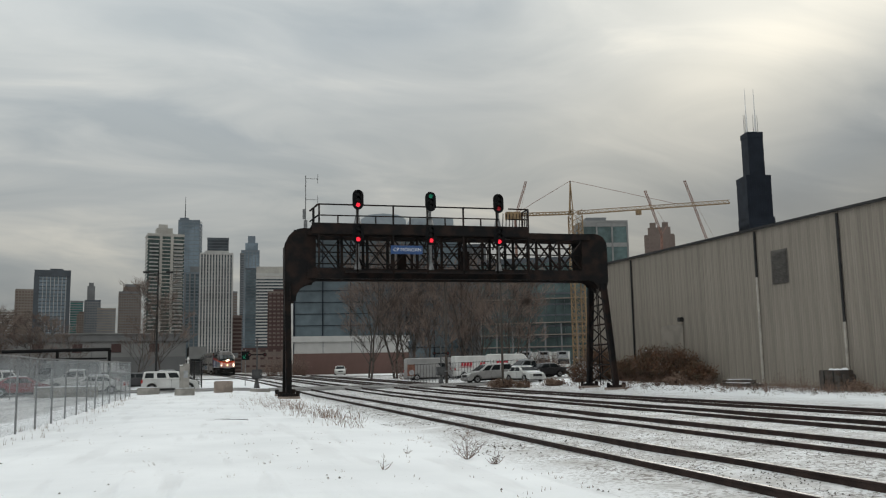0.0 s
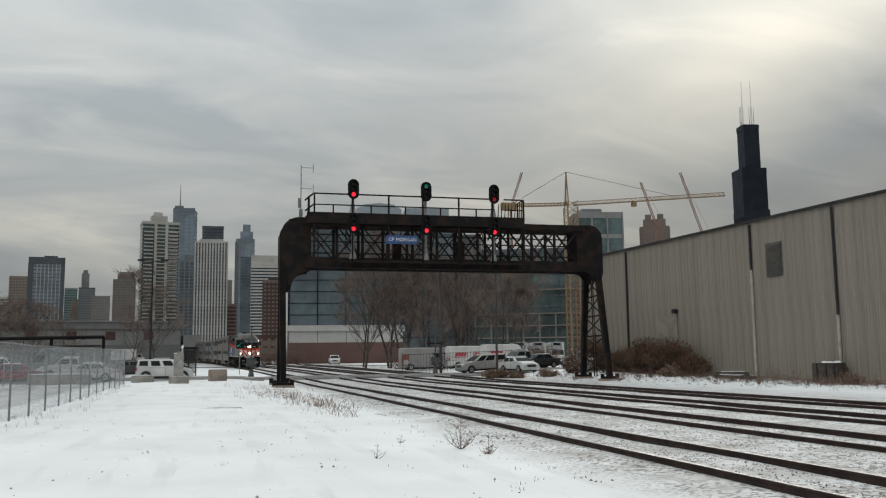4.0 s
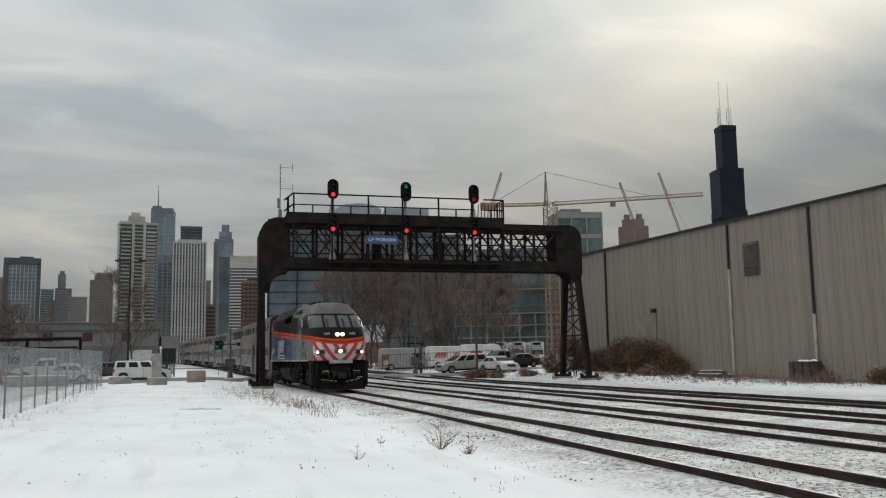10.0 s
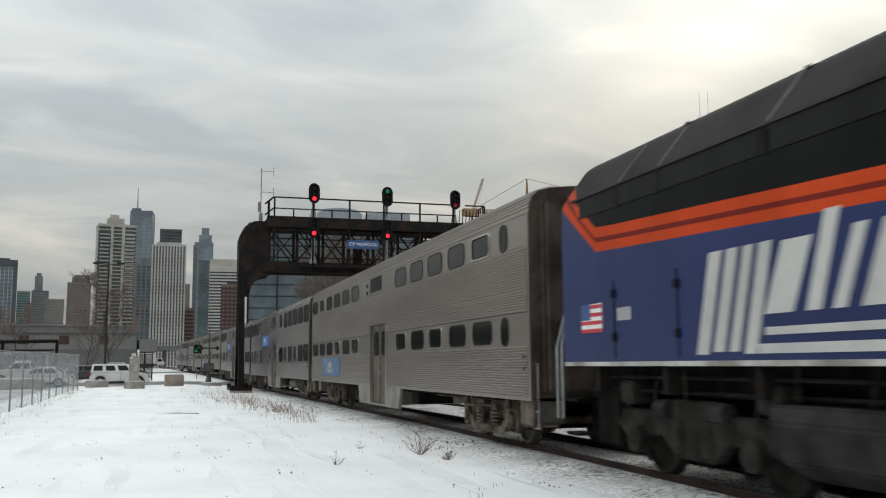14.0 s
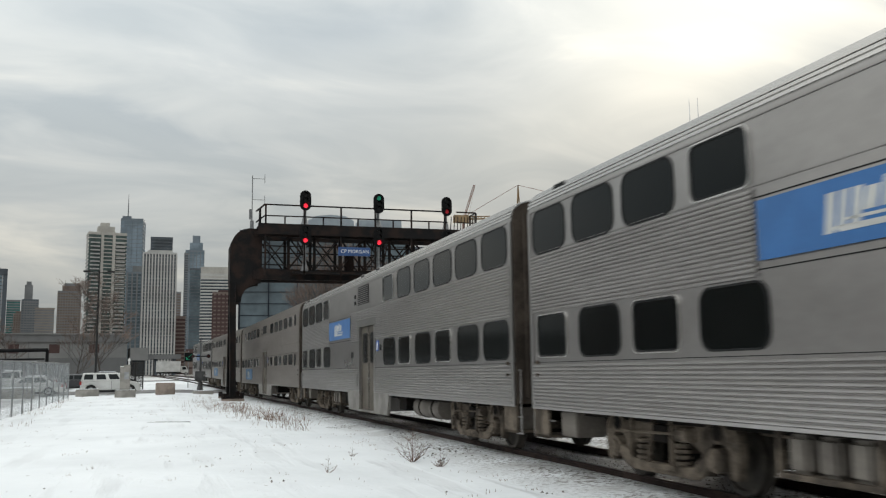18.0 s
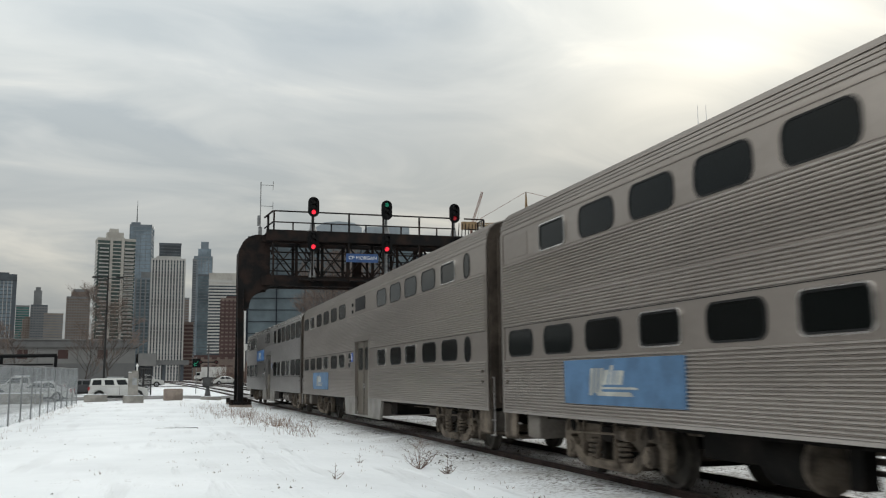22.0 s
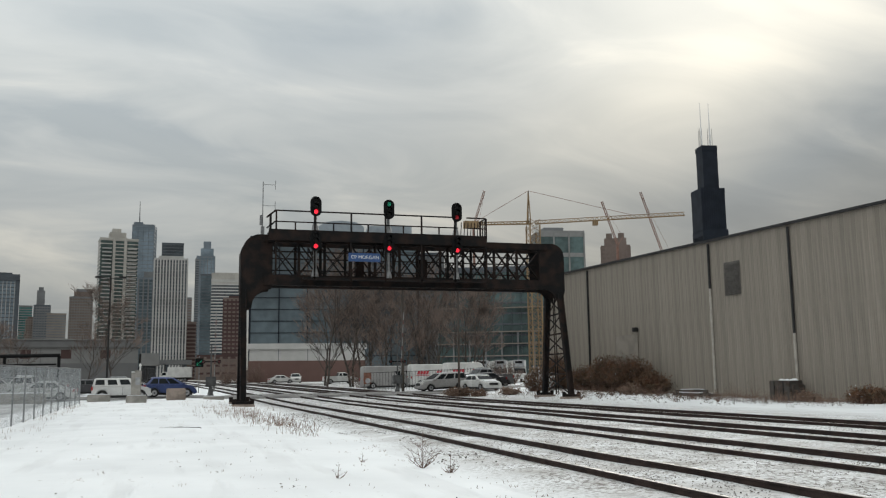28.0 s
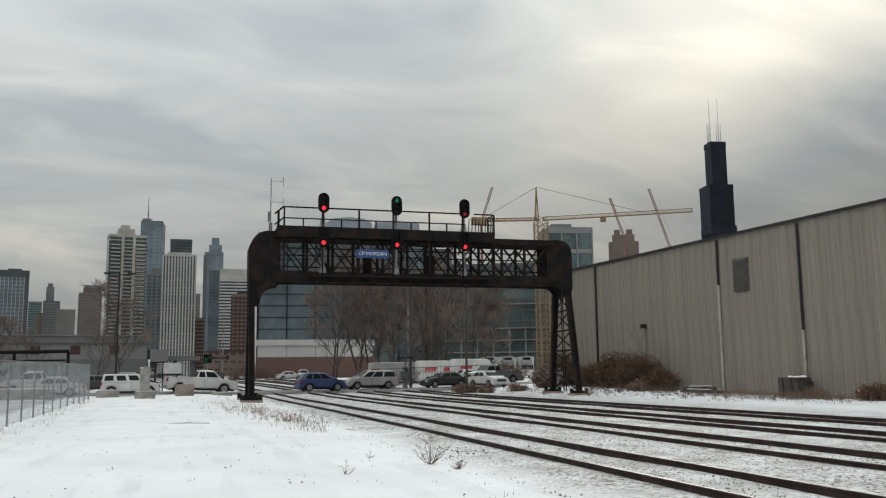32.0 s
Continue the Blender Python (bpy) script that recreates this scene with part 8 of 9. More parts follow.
def cabinet():
    t = thing("signal_cabinet", pose(-2.55, 66.8, ground_z(-2.55, 66.8) - 0.05), "grey concrete-based signal cabinet with a white vent", "cabinet")
    part("base", M().box(-0.5, 0.85, -0.6, 0.6, 0, 0.55), CONCRETE, t, bevel=0.04)
    part("snow_cap", M().box(-0.47, 0.82, -0.57, 0.57, 0.54, 0.58), SNOWCAP, t, bevel=0.02)
    part("column", M().box(0.02, 0.46, -0.3, 0.3, 0.55, 2.3), CONCRETE, t, "weathered grey column", bevel=0.03)
    part("side_box", M().box(-0.2, 0.02, -0.25, 0.25, 0.55, 2.15), CONCRETE, t, bevel=0.03)
    part("cap", M().box(-0.22, 0.04, -0.28, 0.28, 2.15, 2.22), WHITE_PAINT, t, bevel=0.02)
    part("vent_pipe", M().cyl((0.36, 0, 2.3), (0.36, 0, 2.62), 0.05, 10).cyl((0.36, 0, 2.58), (0.36, 0, 2.78), 0.1, 10, 0.04), WHITE_PAINT, t, "white vent pipe")
    part("hatch", M().box(0.08, 0.38, -0.31, -0.3, 1.3, 1.8), GREY_PAINT, t)


cabinet()

WOOD_POLE = mat("weathered_pole_wood", (0.09, 0.075, 0.065), 0.9, 0, 0.25, 2, 30, 0.4, 30, stretch=(1, 1, 0.1))


LENS_RED = mat("unlit_red_lens", (0.10, 0.012, 0.014), 0.3, 0, 0.05, 5, 40)
XING_GREY = mat("weathered_dark_grey_paint", (0.11, 0.112, 0.115), 0.7, 0, 0.2, 2, 20)


def crossing_signal(x, y, arm, label):
    z = ground_z(x, y)
    t = thing("crossing_signal", pose(x, y, z), label, "crossing signal", "crossing signals")
    part("mast", M().cyl((0, 0, 0), (0, 0, 4.6), 0.07, 10), XING_GREY, t)
    part("base_box", M().box(-0.45, 0.45, -0.35, 0.35, 0.9, 1.75), XING_GREY, t, "grey gate mechanism box", bevel=0.04)
    part("pedestal", M().cyl((0, 0, 0), (0, 0, 0.9), 0.3, 8, 0.12), XING_GREY, t)
    part("light_bar", M().box(-0.85, 0.85, -0.05, 0.05, 3.05, 3.15), BLACK, t)
    for sx in (-0.7, 0.7):
        h = part("flasher", M().cyl((sx, -0.1, 3.1), (sx, -0.04, 3.1), 0.18, 16), BLACK, t, "round black flasher backboard")
        part("lens", M().cyl((sx, -0.13, 3.1), (sx, -0.1, 3.1), 0.11, 14), LENS_RED, h)
        part("visor", M().cyl((sx, -0.3, 3.12), (sx, -0.1, 3.12), 0.13, 12, cap=False), BLACK, h)
    cb = M()
    if not arm:
        return t
    cb.beam((-0.6, -0.05, 3.75), (0.6, -0.05, 4.45), 0.04, 0.14, (0, 1, 0)).beam((0.6, -0.08, 3.75), (-0.6, -0.08, 4.45), 0.04, 0.14, (0, 1, 0))
    part("crossbuck", cb, XING_GREY, t, "weathered crossbuck boards")
    return t


def gate_arm(t, length, sg):
    """A striped arm on a pivot; along +x of the part when it is up, it points to +z."""
    g = part("gate_arm", M().box(-0.04, 0.04, -0.03, 0.03, 0.0, length).box(-0.09, 0.09, -0.05, 0.05, -0.9, 0.25), PALE_GREY, t, "thin pale gate arm", at=(0.3, 0, 1.3))
    for i in range(4):
        z = length * (0.25 + 0.19 * i)
        part("red_band", M().box(-0.043, 0.043, -0.033, 0.033, z, z + 0.45), FADED_RED, g)
    return g, sg


PALE_GREY = mat("pale_grey_arm_paint", (0.30, 0.30, 0.295), 0.6, 0, 0.15, 2, 20)
FADED_RED = mat("faded_red_band", (0.16, 0.07, 0.065), 0.6, 0, 0.15, 2, 20)
NEAR_SIGNAL = crossing_signal(3.35, 84.5, 0, "grey crossing signal with flashers beside the near track")
FAR_SIGNAL = crossing_signal(21.53, 87.4, 1, "grey crossing signal with crossbuck and gate by the road")
GATES = [gate_arm(NEAR_SIGNAL, 6.4, -1), gate_arm(FAR_SIGNAL, 6.8, -1)]


def pole(name, x, y, h, r, label, arms=0, lamps=0):
    t = thing(name, pose(x, y, ground_z(x, y) - 0.1), label, name.replace("_", " "))
    part("shaft", M().cyl((0, 0, 0), (0, 0, h), r, 10, r * 0.7), WOOD_POLE if name == "utility_pole" else STEEL_DARK, t, smooth=True)
    for i in range(arms):
        part("crossarm", M().box(-1.1, 1.1, -0.06, 0.06, h - 0.6 - i, h - 0.48 - i), WOOD_POLE, t)
        for k in (-0.95, -0.5, 0.5, 0.95):
            part("insulator", M().cyl((k, 0, h - 0.48 - i), (k, 0, h - 0.3 - i), 0.05, 6), XING_GREY, t)
    for i in range(lamps):
        sg = -1 if i % 2 else 1
        zz = h - 0.3 - 1.6 * (i // 2)
        part("lamp_arm", M().beam((0, 0, zz), (sg * 1.0, 0, zz + 0.1), 0.07), STEEL_DARK, t)
        part("lamp_head", M().box(sg * 1.3 - 0.42, sg * 1.3 + 0.42, -0.25, 0.25, zz + 0.05, zz + 0.25), STEEL_DARK, t, bevel=0.03)
    return t


pole("utility_pole", 22.55, 89.2, 11.2, 0.16, "dark wooden utility pole by the crossing", arms=1)
pole("utility_pole", 22.9, 71.5, 11.0, 0.11, "slim dark pole by the tracks")
pole("utility_pole", 12.5, 168, 9.0, 0.12, "thin pole before the low building")
pole("light_pole", -7.2, 110, 13.4, 0.13, "tall dark light pole with twin floodlights", lamps=2)


def pipe_frame():
    y = 104.0
    t = thing("pipe_frame", pose(0, y, 0), "black steel pipe frame over the car park", "pipe frame")
    z = ground_z(-15, y) - 0.75
    part("top_pipe", M().cyl((-22.5, 0, z + 4.6), (-11.6, 0, z + 4.75), 0.2, 10), BLACK, t)
    part("lower_pipe", M().cyl((-18.4, 0.3, z + 3.75), (-12.0, 0.3, z + 3.8), 0.09, 8), BLACK, t)
    for x in (-11.7, -17.0):
        part("post", M().cyl((x, 0, z + 0.5), (x, 0, z + 4.7), 0.17, 10), BLACK, t)
    part("post", M().cyl((-18.3, 0.3, z - 0.2), (-18.3, 0.3, z + 3.8), 0.08, 8), BLACK, t)


pipe_frame()


def road_sign():
    t = thing("road_sign", pose(2.62, 96.0, ground_z(2.62, 96) + 0.15), "black square lamp sign showing a green arrow", "sign")
    part("post", M().cyl((0, 0.05, -0.15), (0, 0.05, 3.6), 0.04, 8), GALV, t)
    part("panel", M().box(-0.4, 0.4, -0.02, 0.02, 2.5, 3.4), BLACK, t, bevel=0.01)
    part("arrow", M().beam((0.24, -0.028, 3.2), (-0.2, -0.028, 2.75), 0.02, 0.1, (0, 1, 0)).beam((-0.24, -0.028, 2.7), (0.08, -0.028, 2.7), 0.02, 0.1, (0, 1, 0)).beam((-0.22, -0.028, 2.7), (-0.22, -0.028, 3.0), 0.02, 0.1, (0, 1, 0)), lamp_mat("green_arrow_light", (0.04, 0.75, 0.4), 0.35), t, "lit green arrow")


road_sign()


def shed_clutter():
    y = 49.25
    x = shed_x(y) - 1.1
    t = thing("utility_box", pose(x, y, ground_z(x, y) - 0.05, 0, 0, 95), "rusty metal utility box with snow on top", "utility box")
    bx = mat("rusty_grey_metal", (0.07, 0.062, 0.055), 0.85, 0.0, 0.3, 2.5, 20, 0.3, 30, col2=(0.05, 0.034, 0.026))
    part("body", M().box(-0.95, 0.9, -0.55, 0.55, 0, 1.3), bx, t, bevel=0.05)
    part("side_bin", M().box(-1.25, -0.95, -0.45, 0.45, 0, 1.05), bx, t, bevel=0.05)
    rng = random.Random(8)
    for i in range(9):
        a, b = rng.uniform(-0.75, 0.6), rng.uniform(-0.4, 0.35)
        r = rng.uniform(0.13, 0.26)
        part("snow_lump", M().cyl((a, b, 1.28), (a, b, 1.30 + 0.5 * r), r, 8, 0.45 * r), SNOWCAP, t, smooth=True)
    for k in (-0.4, 0.4):
        part("seam", M().box(k - 0.02, k + 0.02, -0.61, 0.61, 0.05, 1.25), STEEL_DARK, t)
    t = thing("timber_stack", pose(shed_x(57) - 2.2, 57.3, ground_z(36, 57), 0, 0, 96), "low stack of old timbers under snow", "timber stack")
    for i, (dx, dy, dz, turn, ln) in enumerate(((0, -0.5, 0.0, 4, 1.7), (0.2, -0.2, 0.0, -6, 1.5), (-0.3, 0.1, 0.0, 3, 1.6), (0.1, 0.4, 0.02, 10, 1.3), (-0.1, -0.25, 0.24, -9, 1.5), (0.3, 0.15, 0.24, 14, 1.1))):
        part("timber", M().box(-ln, ln, -0.11, 0.11, 0.0, 0.24), TIE, t, at=pose(dx, dy, dz, 0, 1.5 * (i % 3) - 1.5, turn), bevel=0.015)
        part("snow_cap", M().box(-ln * 0.8 + 0.2 * (i % 3), ln * 0.5 + 0.1 * (i % 2), -0.1, 0.1, 0.235, 0.3), SNOWCAP, t, at=pose(dx, dy, dz, 0, 1.5 * (i % 3) - 1.5, turn), bevel=0.03)
    for k, (x, y, l, h) in enumerate(((-0.25, 34.6, 1.4, 2), (0.3, 33.9, 1.5, -4))):
        t = solo("half_buried_tie", M().box(-l / 2, l / 2, -0.06, 0.06, -0.15, 0.0), TIE, "old wooden tie half buried in snow", "timber", bevel=0.02, at=pose(x, y, ground_z(x, y) + 0.006, 0, 0, h))


shed_clutter()


def security_fence():
    f = thing("security_fence", Matrix(), "dark steel picket fence before the parked vans", "fence", kind="structure")
    post = M().box(-0.018, 0.018, -0.018, 0.018, 0, 2.0).mesh("picket", XING_GREY)
    x0, x1, y = 20.8, 36.0, 98.2
    n = 46
    for i in range(n + 1):
        x = x0 + (x1 - x0) * i / n
        part("picket", post, None, f, at=(x, y - 0.12 * (x - x0), ground_z(x, y)))
    for z in (0.3, 1.95):
        part("rail", M().beam((x0, y, ground_z(x0, y) + z), (x1, y - 0.12 * (x1 - x0), ground_z(x1, y) + z), 0.05), STEEL_DARK, f)


security_fence()


def lot_gate():
    t = thing("metal_gate", pose(-2.25, 86.0, ground_z(-2.25, 86.0), 0, 0, 72), "open dark steel gate at the edge of the car park", "gate")
    for x in (-2.0, 0.0, 2.0):
        part("post", M().box(x - 0.05, x + 0.05, -0.05, 0.05, 0, 2.55), STEEL_DARK, t)
    for z in (0.3, 1.35, 2.45):
        part("rail", M().box(-2.0, 2.0, -0.03, 0.03, z - 0.03, z + 0.03), STEEL_DARK, t)
    for i in range(15):
        x = -1.87 + 0.267 * i
        part("gate_bar", M().box(x - 0.025, x + 0.025, -0.02, 0.02, 0.3, 2.45), STEEL_DARK, t)


lot_gate()


def banner():
    t = thing("fence_banner", pose(20.72, 98.0, ground_z(20.7, 98.0), 0, 0, -10), "orange banner with a pale disc on the picket fence", "banner")
    part("panel", M().box(-0.42, 0.42, -0.02, 0.0, 0.75, 2.0), mat("faded_orange_vinyl", (0.22, 0.095, 0.065), 0.7, 0, 0.2, 3, 20), t, bevel=0.004)
    part("disc", M().cyl((0.06, -0.02, 1.1), (0.06, -0.03, 1.1), 0.3, 16), GREY_PAINT, t, "pale round mark")
    for x in (-0.36, 0.36):
        part("post", M().box(x - 0.03, x + 0.03, 0.0, 0.06, 0.0, 2.05), STEEL_DARK, t)


banner()

# Bare winter trees, bushes, weeds and grass.
BARK = mat("grey_brown_bark", (0.082, 0.067, 0.058), 0.95, 0, 0.25, 2, 30, 0.4, 30)
TWIG = mat("brown_twigs", (0.215, 0.16, 0.135), 0.95, 0, 0.25, 0.6, 10)
BUSH_LEAF = mat("withered_rust_leaves", (0.16, 0.075, 0.038), 0.95, 0, 0.35, 1.2, 8, col2=(0.08, 0.06, 0.036))
DRY = mat("dry_straw_grass", (0.27, 0.185, 0.138), 0.95, 0, 0.25, 1.5, 12, col2=(0.17, 0.108, 0.08))
WEED_DARK = mat("withered_olive_weeds", (0.085, 0.07, 0.05), 0.95, 0, 0.3, 1.5, 12, col2=(0.15, 0.115, 0.085))
STEM = mat("dry_weed_stems", (0.20, 0.128, 0.10), 0.95, 0, 0.25, 3, 30)


def grow(rng, limbs, twigs, p, d, ln, r, depth, maxd, spread, thin=0.013):
    q = p + d * ln
    (limbs if depth < maxd - 1 else twigs).cyl(p, q, r, 6 if depth < 2 else (4 if depth < maxd - 1 else 3), r * 0.62, cap=False)
    if depth >= maxd:
        return
    n = 3 if depth < 2 else rng.choice((3, 3, 4))
    for i in range(n):
        ax = Vector((rng.uniform(-1, 1), rng.uniform(-1, 1), rng.uniform(-0.35, 0.7)))
        nd = (d * (1.0 - 0.25 * spread) + ax * spread).normalized()
        nd.z = nd.z * 0.9 + 0.13
        u = rng.uniform(0.55, 1.0) if i else 1.0
        grow(rng, limbs, twigs, p.lerp(q, u), nd.normalized(), ln * rng.uniform(0.6, 0.82), max(r * rng.uniform(0.45, 0.65), thin), depth + 1, maxd, spread, thin)


def tree(name, x, y, h, seed, label, depth=6, spread=0.62, stems=1, r=None, group="bare trees", low=0.25):
    rng = random.Random(seed)
    t = thing(name, pose(x, y, ground_z(x, y) - 0.1), label, "tree", group)
    r = r or h * 0.010
    for s in range(stems):
        limbs, twigs = M(), M()
        lean = Vector((rng.uniform(-0.12, 0.12) + 0.2 * (s - (stems - 1) / 2), rng.uniform(-0.1, 0.1), 1)).normalized()
        p = Vector((0.35 * (s - (stems - 1) / 2), 0, 0))
        trunk = M()
        # the leader goes up in short bent lengths, with side limbs all the way
        n = 7
        seg = h * 0.86 / n
        for i in range(n):
            d = (lean + Vector((rng.uniform(-0.16, 0.16), rng.uniform(-0.16, 0.16), 0))).normalized()
            q = p + d * seg
            ra, rb = r * (1 - 0.8 * i / n), r * (1 - 0.8 * (i + 1) / n)
            trunk.cyl(p, q, ra, 8, rb, cap=False)
            if (i + 1) / n > low:
                for k in range(3):
                    a = rng.uniform(0, 6.283)
                    out = Vector((math.cos(a), math.sin(a), rng.uniform(0.8, 1.7))).normalized()
                    ln = h * rng.uniform(0.16, 0.24) * (1.0 - 0.5 * abs(i / n - 0.35))
                    grow(rng, limbs, twigs, p.lerp(q, rng.random()), out, ln, rb * 0.5, 1, depth - 1, spread)
            p = q
        part("trunk", trunk, BARK, t, smooth=True)
        part("branching", limbs.mesh("branching", BARK, fix=False), None, t)
        part("crown", twigs.mesh("crown", TWIG, fix=False), None, t, "bare twiggy crown")
    return t


for i, (x, y, h, dp, st) in enumerate(((19.5, 118, 14.0, 6, 1), (24.0, 124, 15.5, 6, 2), (28.5, 122, 13.0, 6, 1), (32.5, 128, 14.0, 6, 1), (37.0, 124, 12.0, 6, 1),
                                         (22.0, 135, 14.0, 6, 1), (35.5, 106, 10.5, 6, 2), (42.0, 120, 12.0, 6, 1), (30.0, 138, 15.0, 6, 1), (26.5, 114, 9.0, 6, 1), (27.0, 129, 14.5, 6, 2), (33.0, 117, 12.0, 6, 2), (39.5, 132, 13.0, 6, 1))):
    tree("bare_tree", x, y, 1.14 * h, 20 + i, "bare winter tree with a brown twiggy crown", dp, 0.5, st)
tree("bare_tree", -6.6, 112, 11.5, 51, "brown bare tree beside the light pole", 6, 0.6)
tree("bare_tree", -10.0, 116, 8.0, 52, "thin bare tree before the parking structure", 5, 0.6)
tree("bare_tree", -23.5, 125, 8.5, 53, "spreading bare brown tree at the car park", 6, 0.85, 2)
tree("bare_tree", -29.0, 128, 8.5, 54, "spreading bare brown tree at the car park", 6, 0.85, 2)
tree("bare_tree", -18.0, 122, 7.5, 55, "small bare tree at the car park", 5, 0.7)


def bush(x, y, w, d, h, n, seed, label, leaf=BUSH_LEAF, snow=0):
    rng = random.Random(seed)
    t = thing("bush", pose(x, y, ground_z(x, y) - 0.05), label, "bush", "withered bushes")
    st, lf, sn = M(), M(), M()
    for i in range(n):
        a, u = rng.uniform(0, 6.283), rng.random() ** 0.5
        bx, by = 0.75 * w / 2 * u * math.cos(a), 0.75 * d / 2 * u * math.sin(a)
        top = 1.25 * h * rng.uniform(0.6, 1.05) * math.sqrt(max(0.1, 1 - 0.75 * u * u))
        tip = Vector((bx * 1.35 + rng.uniform(-0.25, 0.25), by * 1.35 + rng.uniform(-0.25, 0.25), top))
        p0 = Vector((bx * 0.7, by * 0.7, 0))
        mid = p0.lerp(tip, 0.55) + Vector((rng.uniform(-0.2, 0.2), rng.uniform(-0.2, 0.2), 0.1))
        st.cyl(p0, mid, 0.02, 3, 0.014, cap=False)
        st.cyl(mid, tip, 0.014, 3, 0.006, cap=False)
        for k in range(13):
            c = (p0.lerp(mid, rng.uniform(0.3, 1)) if k % 3 == 0 else mid.lerp(tip, rng.random())) + Vector((rng.gauss(0, 0.14), rng.gauss(0, 0.14), rng.gauss(0, 0.12)))
            s = rng.uniform(0.05, 0.12)
            e, f = Vector((rng.uniform(-1, 1), rng.uniform(-1, 1), rng.uniform(-1, 1))).normalized() * s, Vector((rng.uniform(-1, 1), rng.uniform(-1, 1), rng.uniform(-1, 1))).normalized() * s * 0.8
            tgt = sn if snow and rng.random() < snow else lf
            tgt.face([c - e, c + f * 0.6, c + e, c - f * 0.6])
            if k % 3 == 0:
                st.cyl(c, c + e * 5, 0.006, 3, 0.003, cap=False)
    part("branching", st.mesh("branching", STEM, fix=False), None, t)
    part("leaves", lf.mesh("leaves", leaf, fix=False), None, t, "withered rust-brown leaves")
    if snow:
        tagged(part("snow", sn.mesh("snow", SNOWCAP, fix=False), None, t), "clinging snow", kind="stuff")
    return t


for i, (y, o, w, h, n) in enumerate(((75.2, 2.0, 3.0, 1.3, 150), (71.6, 2.2, 4.4, 1.8, 300), (68.6, 2.0, 4.0, 2.6, 320), (65.4, 1.9, 4.2, 2.45, 300), (62.9, 1.7, 2.6, 1.5, 150))):
    bush(shed_x(y) - o, y, w, 3.0, h, int(n * 2.6), 70 + i, "dense withered rust-brown bush against the shed", snow=0.004)
for i, (x, y, w, h, n) in enumerate(((22.9, 72.0, 2.4, 0.6, 110), (30.8, 73.2, 3.0, 1.7, 200), (33.2, 75.5, 3.4, 2.6, 220), (35.0, 79.0, 3.0, 2.8, 200), (24.4, 71.0, 1.2, 0.42, 45), (27.0, 70.5, 1.4, 0.5, 50), (37.5, 41.6, 2.4, 0.85, 120), (36.9, 46.2, 0.8, 0.55, 34), (34.0, 62.5, 1.4, 0.7, 60))):
    bush(x, y, w, 2.2, h, int(n * 1.6), 90 + i, "withered brown bush on the verge", leaf=BUSH_LEAF if h > 0.8 else DRY, snow=0.008 if i != 1 else 0.2)


for i, (x, y, w, h, n) in enumerate(((9.5, 172, 4, 3.6, 90), (12.8, 178, 5, 4.5, 110), (15.6, 183, 5, 4.0, 100), (25.0, 116, 7, 3.2, 170), (31.0, 117, 7, 3.4, 170), (37.0, 117, 6, 3.0, 150), (42.5, 113, 6, 3.0, 140))):
    bush(x, y, w, 3.0, h, n, 120 + i, "brown leafless thicket below the bare trees", leaf=TWIG)


def weed(x, y, h, seed, label="dry branching weed standing in the snow", spread=0.75):
    rng = random.Random(seed)
    t = thing("dry_weed", pose(x, y, ground_z(x, y) - 0.02), label, "weed", "dry weeds")
    m, tw = M(), M()
    k = 3 if h < 0.35 else 8
    fine = 0.55 if h < 0.45 else 0.8
    # a leader with rising side branches
    m.cyl((0, 0, 0), (0, 0, h), 0.009 * fine, 5, 0.003 * fine)
    for i in range(16 if h > 0.45 else 5):
        z = h * (0.12 + 0.05 * i) if h > 0.45 else h * (0.2 + 0.14 * i)
        a = 2.4 * i + rng.uniform(-0.5, 0.5)
        ln = (h - z) * 0.5 + 0.12 * h
        p, e = Vector((0, 0, z)), Vector((math.cos(a) * ln, math.sin(a) * ln, z + ln * rng.uniform(0.25, 0.8)))
        m.cyl(p, e, 0.005 * fine, 4, 0.0025 * fine, cap=False)
        for j in range(5 if h > 0.45 else 2):
            b = p.lerp(e, rng.uniform(0.35, 1.0))
            tw.cyl(b, b + Vector((rng.uniform(-1, 1), rng.uniform(-1, 1), rng.uniform(0, 1.2))) * ln * 0.22, 0.0035, 3, 0.0015, cap=False)
    for i in range(k):
        # stems fan out from the root and bend upwards, each with fine twigs
        a = 6.283 * i / k + rng.uniform(-0.3, 0.3)
        out = h * spread * rng.uniform(0.15, 0.8)
        top = h * rng.uniform(0.3, 0.7) * (1.0 - 0.35 * out / (h * spread))
        p, q, e = Vector((0, 0, 0)), Vector((math.cos(a) * out * 0.6, math.sin(a) * out * 0.6, top * 0.42)), Vector((math.cos(a) * out, math.sin(a) * out, top))
        m.cyl(p, q, 0.008, 4, 0.006, cap=False)
        m.cyl(q, e, 0.006, 4, 0.003, cap=False)
        for j in range(9 if h > 0.45 else 3):
            b = p.lerp(q, rng.uniform(0.4, 1.0)) if j < 3 else q.lerp(e, rng.random())
            d = Vector((rng.uniform(-1, 1), rng.uniform(-1, 1), rng.uniform(-0.1, 1))).normalized() * h * rng.uniform(0.1, 0.24)
            tw.cyl(b, b + d, 0.0045 * fine, 3, 0.002 * fine, cap=False)
            tw.cyl(b + d * 0.6, b + d * 0.6 + Vector((rng.uniform(-1, 1), rng.uniform(-1, 1), rng.uniform(0, 1))) * h * 0.09, 0.003, 3, 0.0015, cap=False)
    part("stem", m, STEM, t)
    tagged(part("twig_mass", tw.mesh("twig_mass", STEM, fix=False), None, t), "", kind="stuff")


weed(4.85, 17.6, 0.70, 1, spread=0.75)
weed(5.12, 16.6, 0.42, 2, spread=0.6)
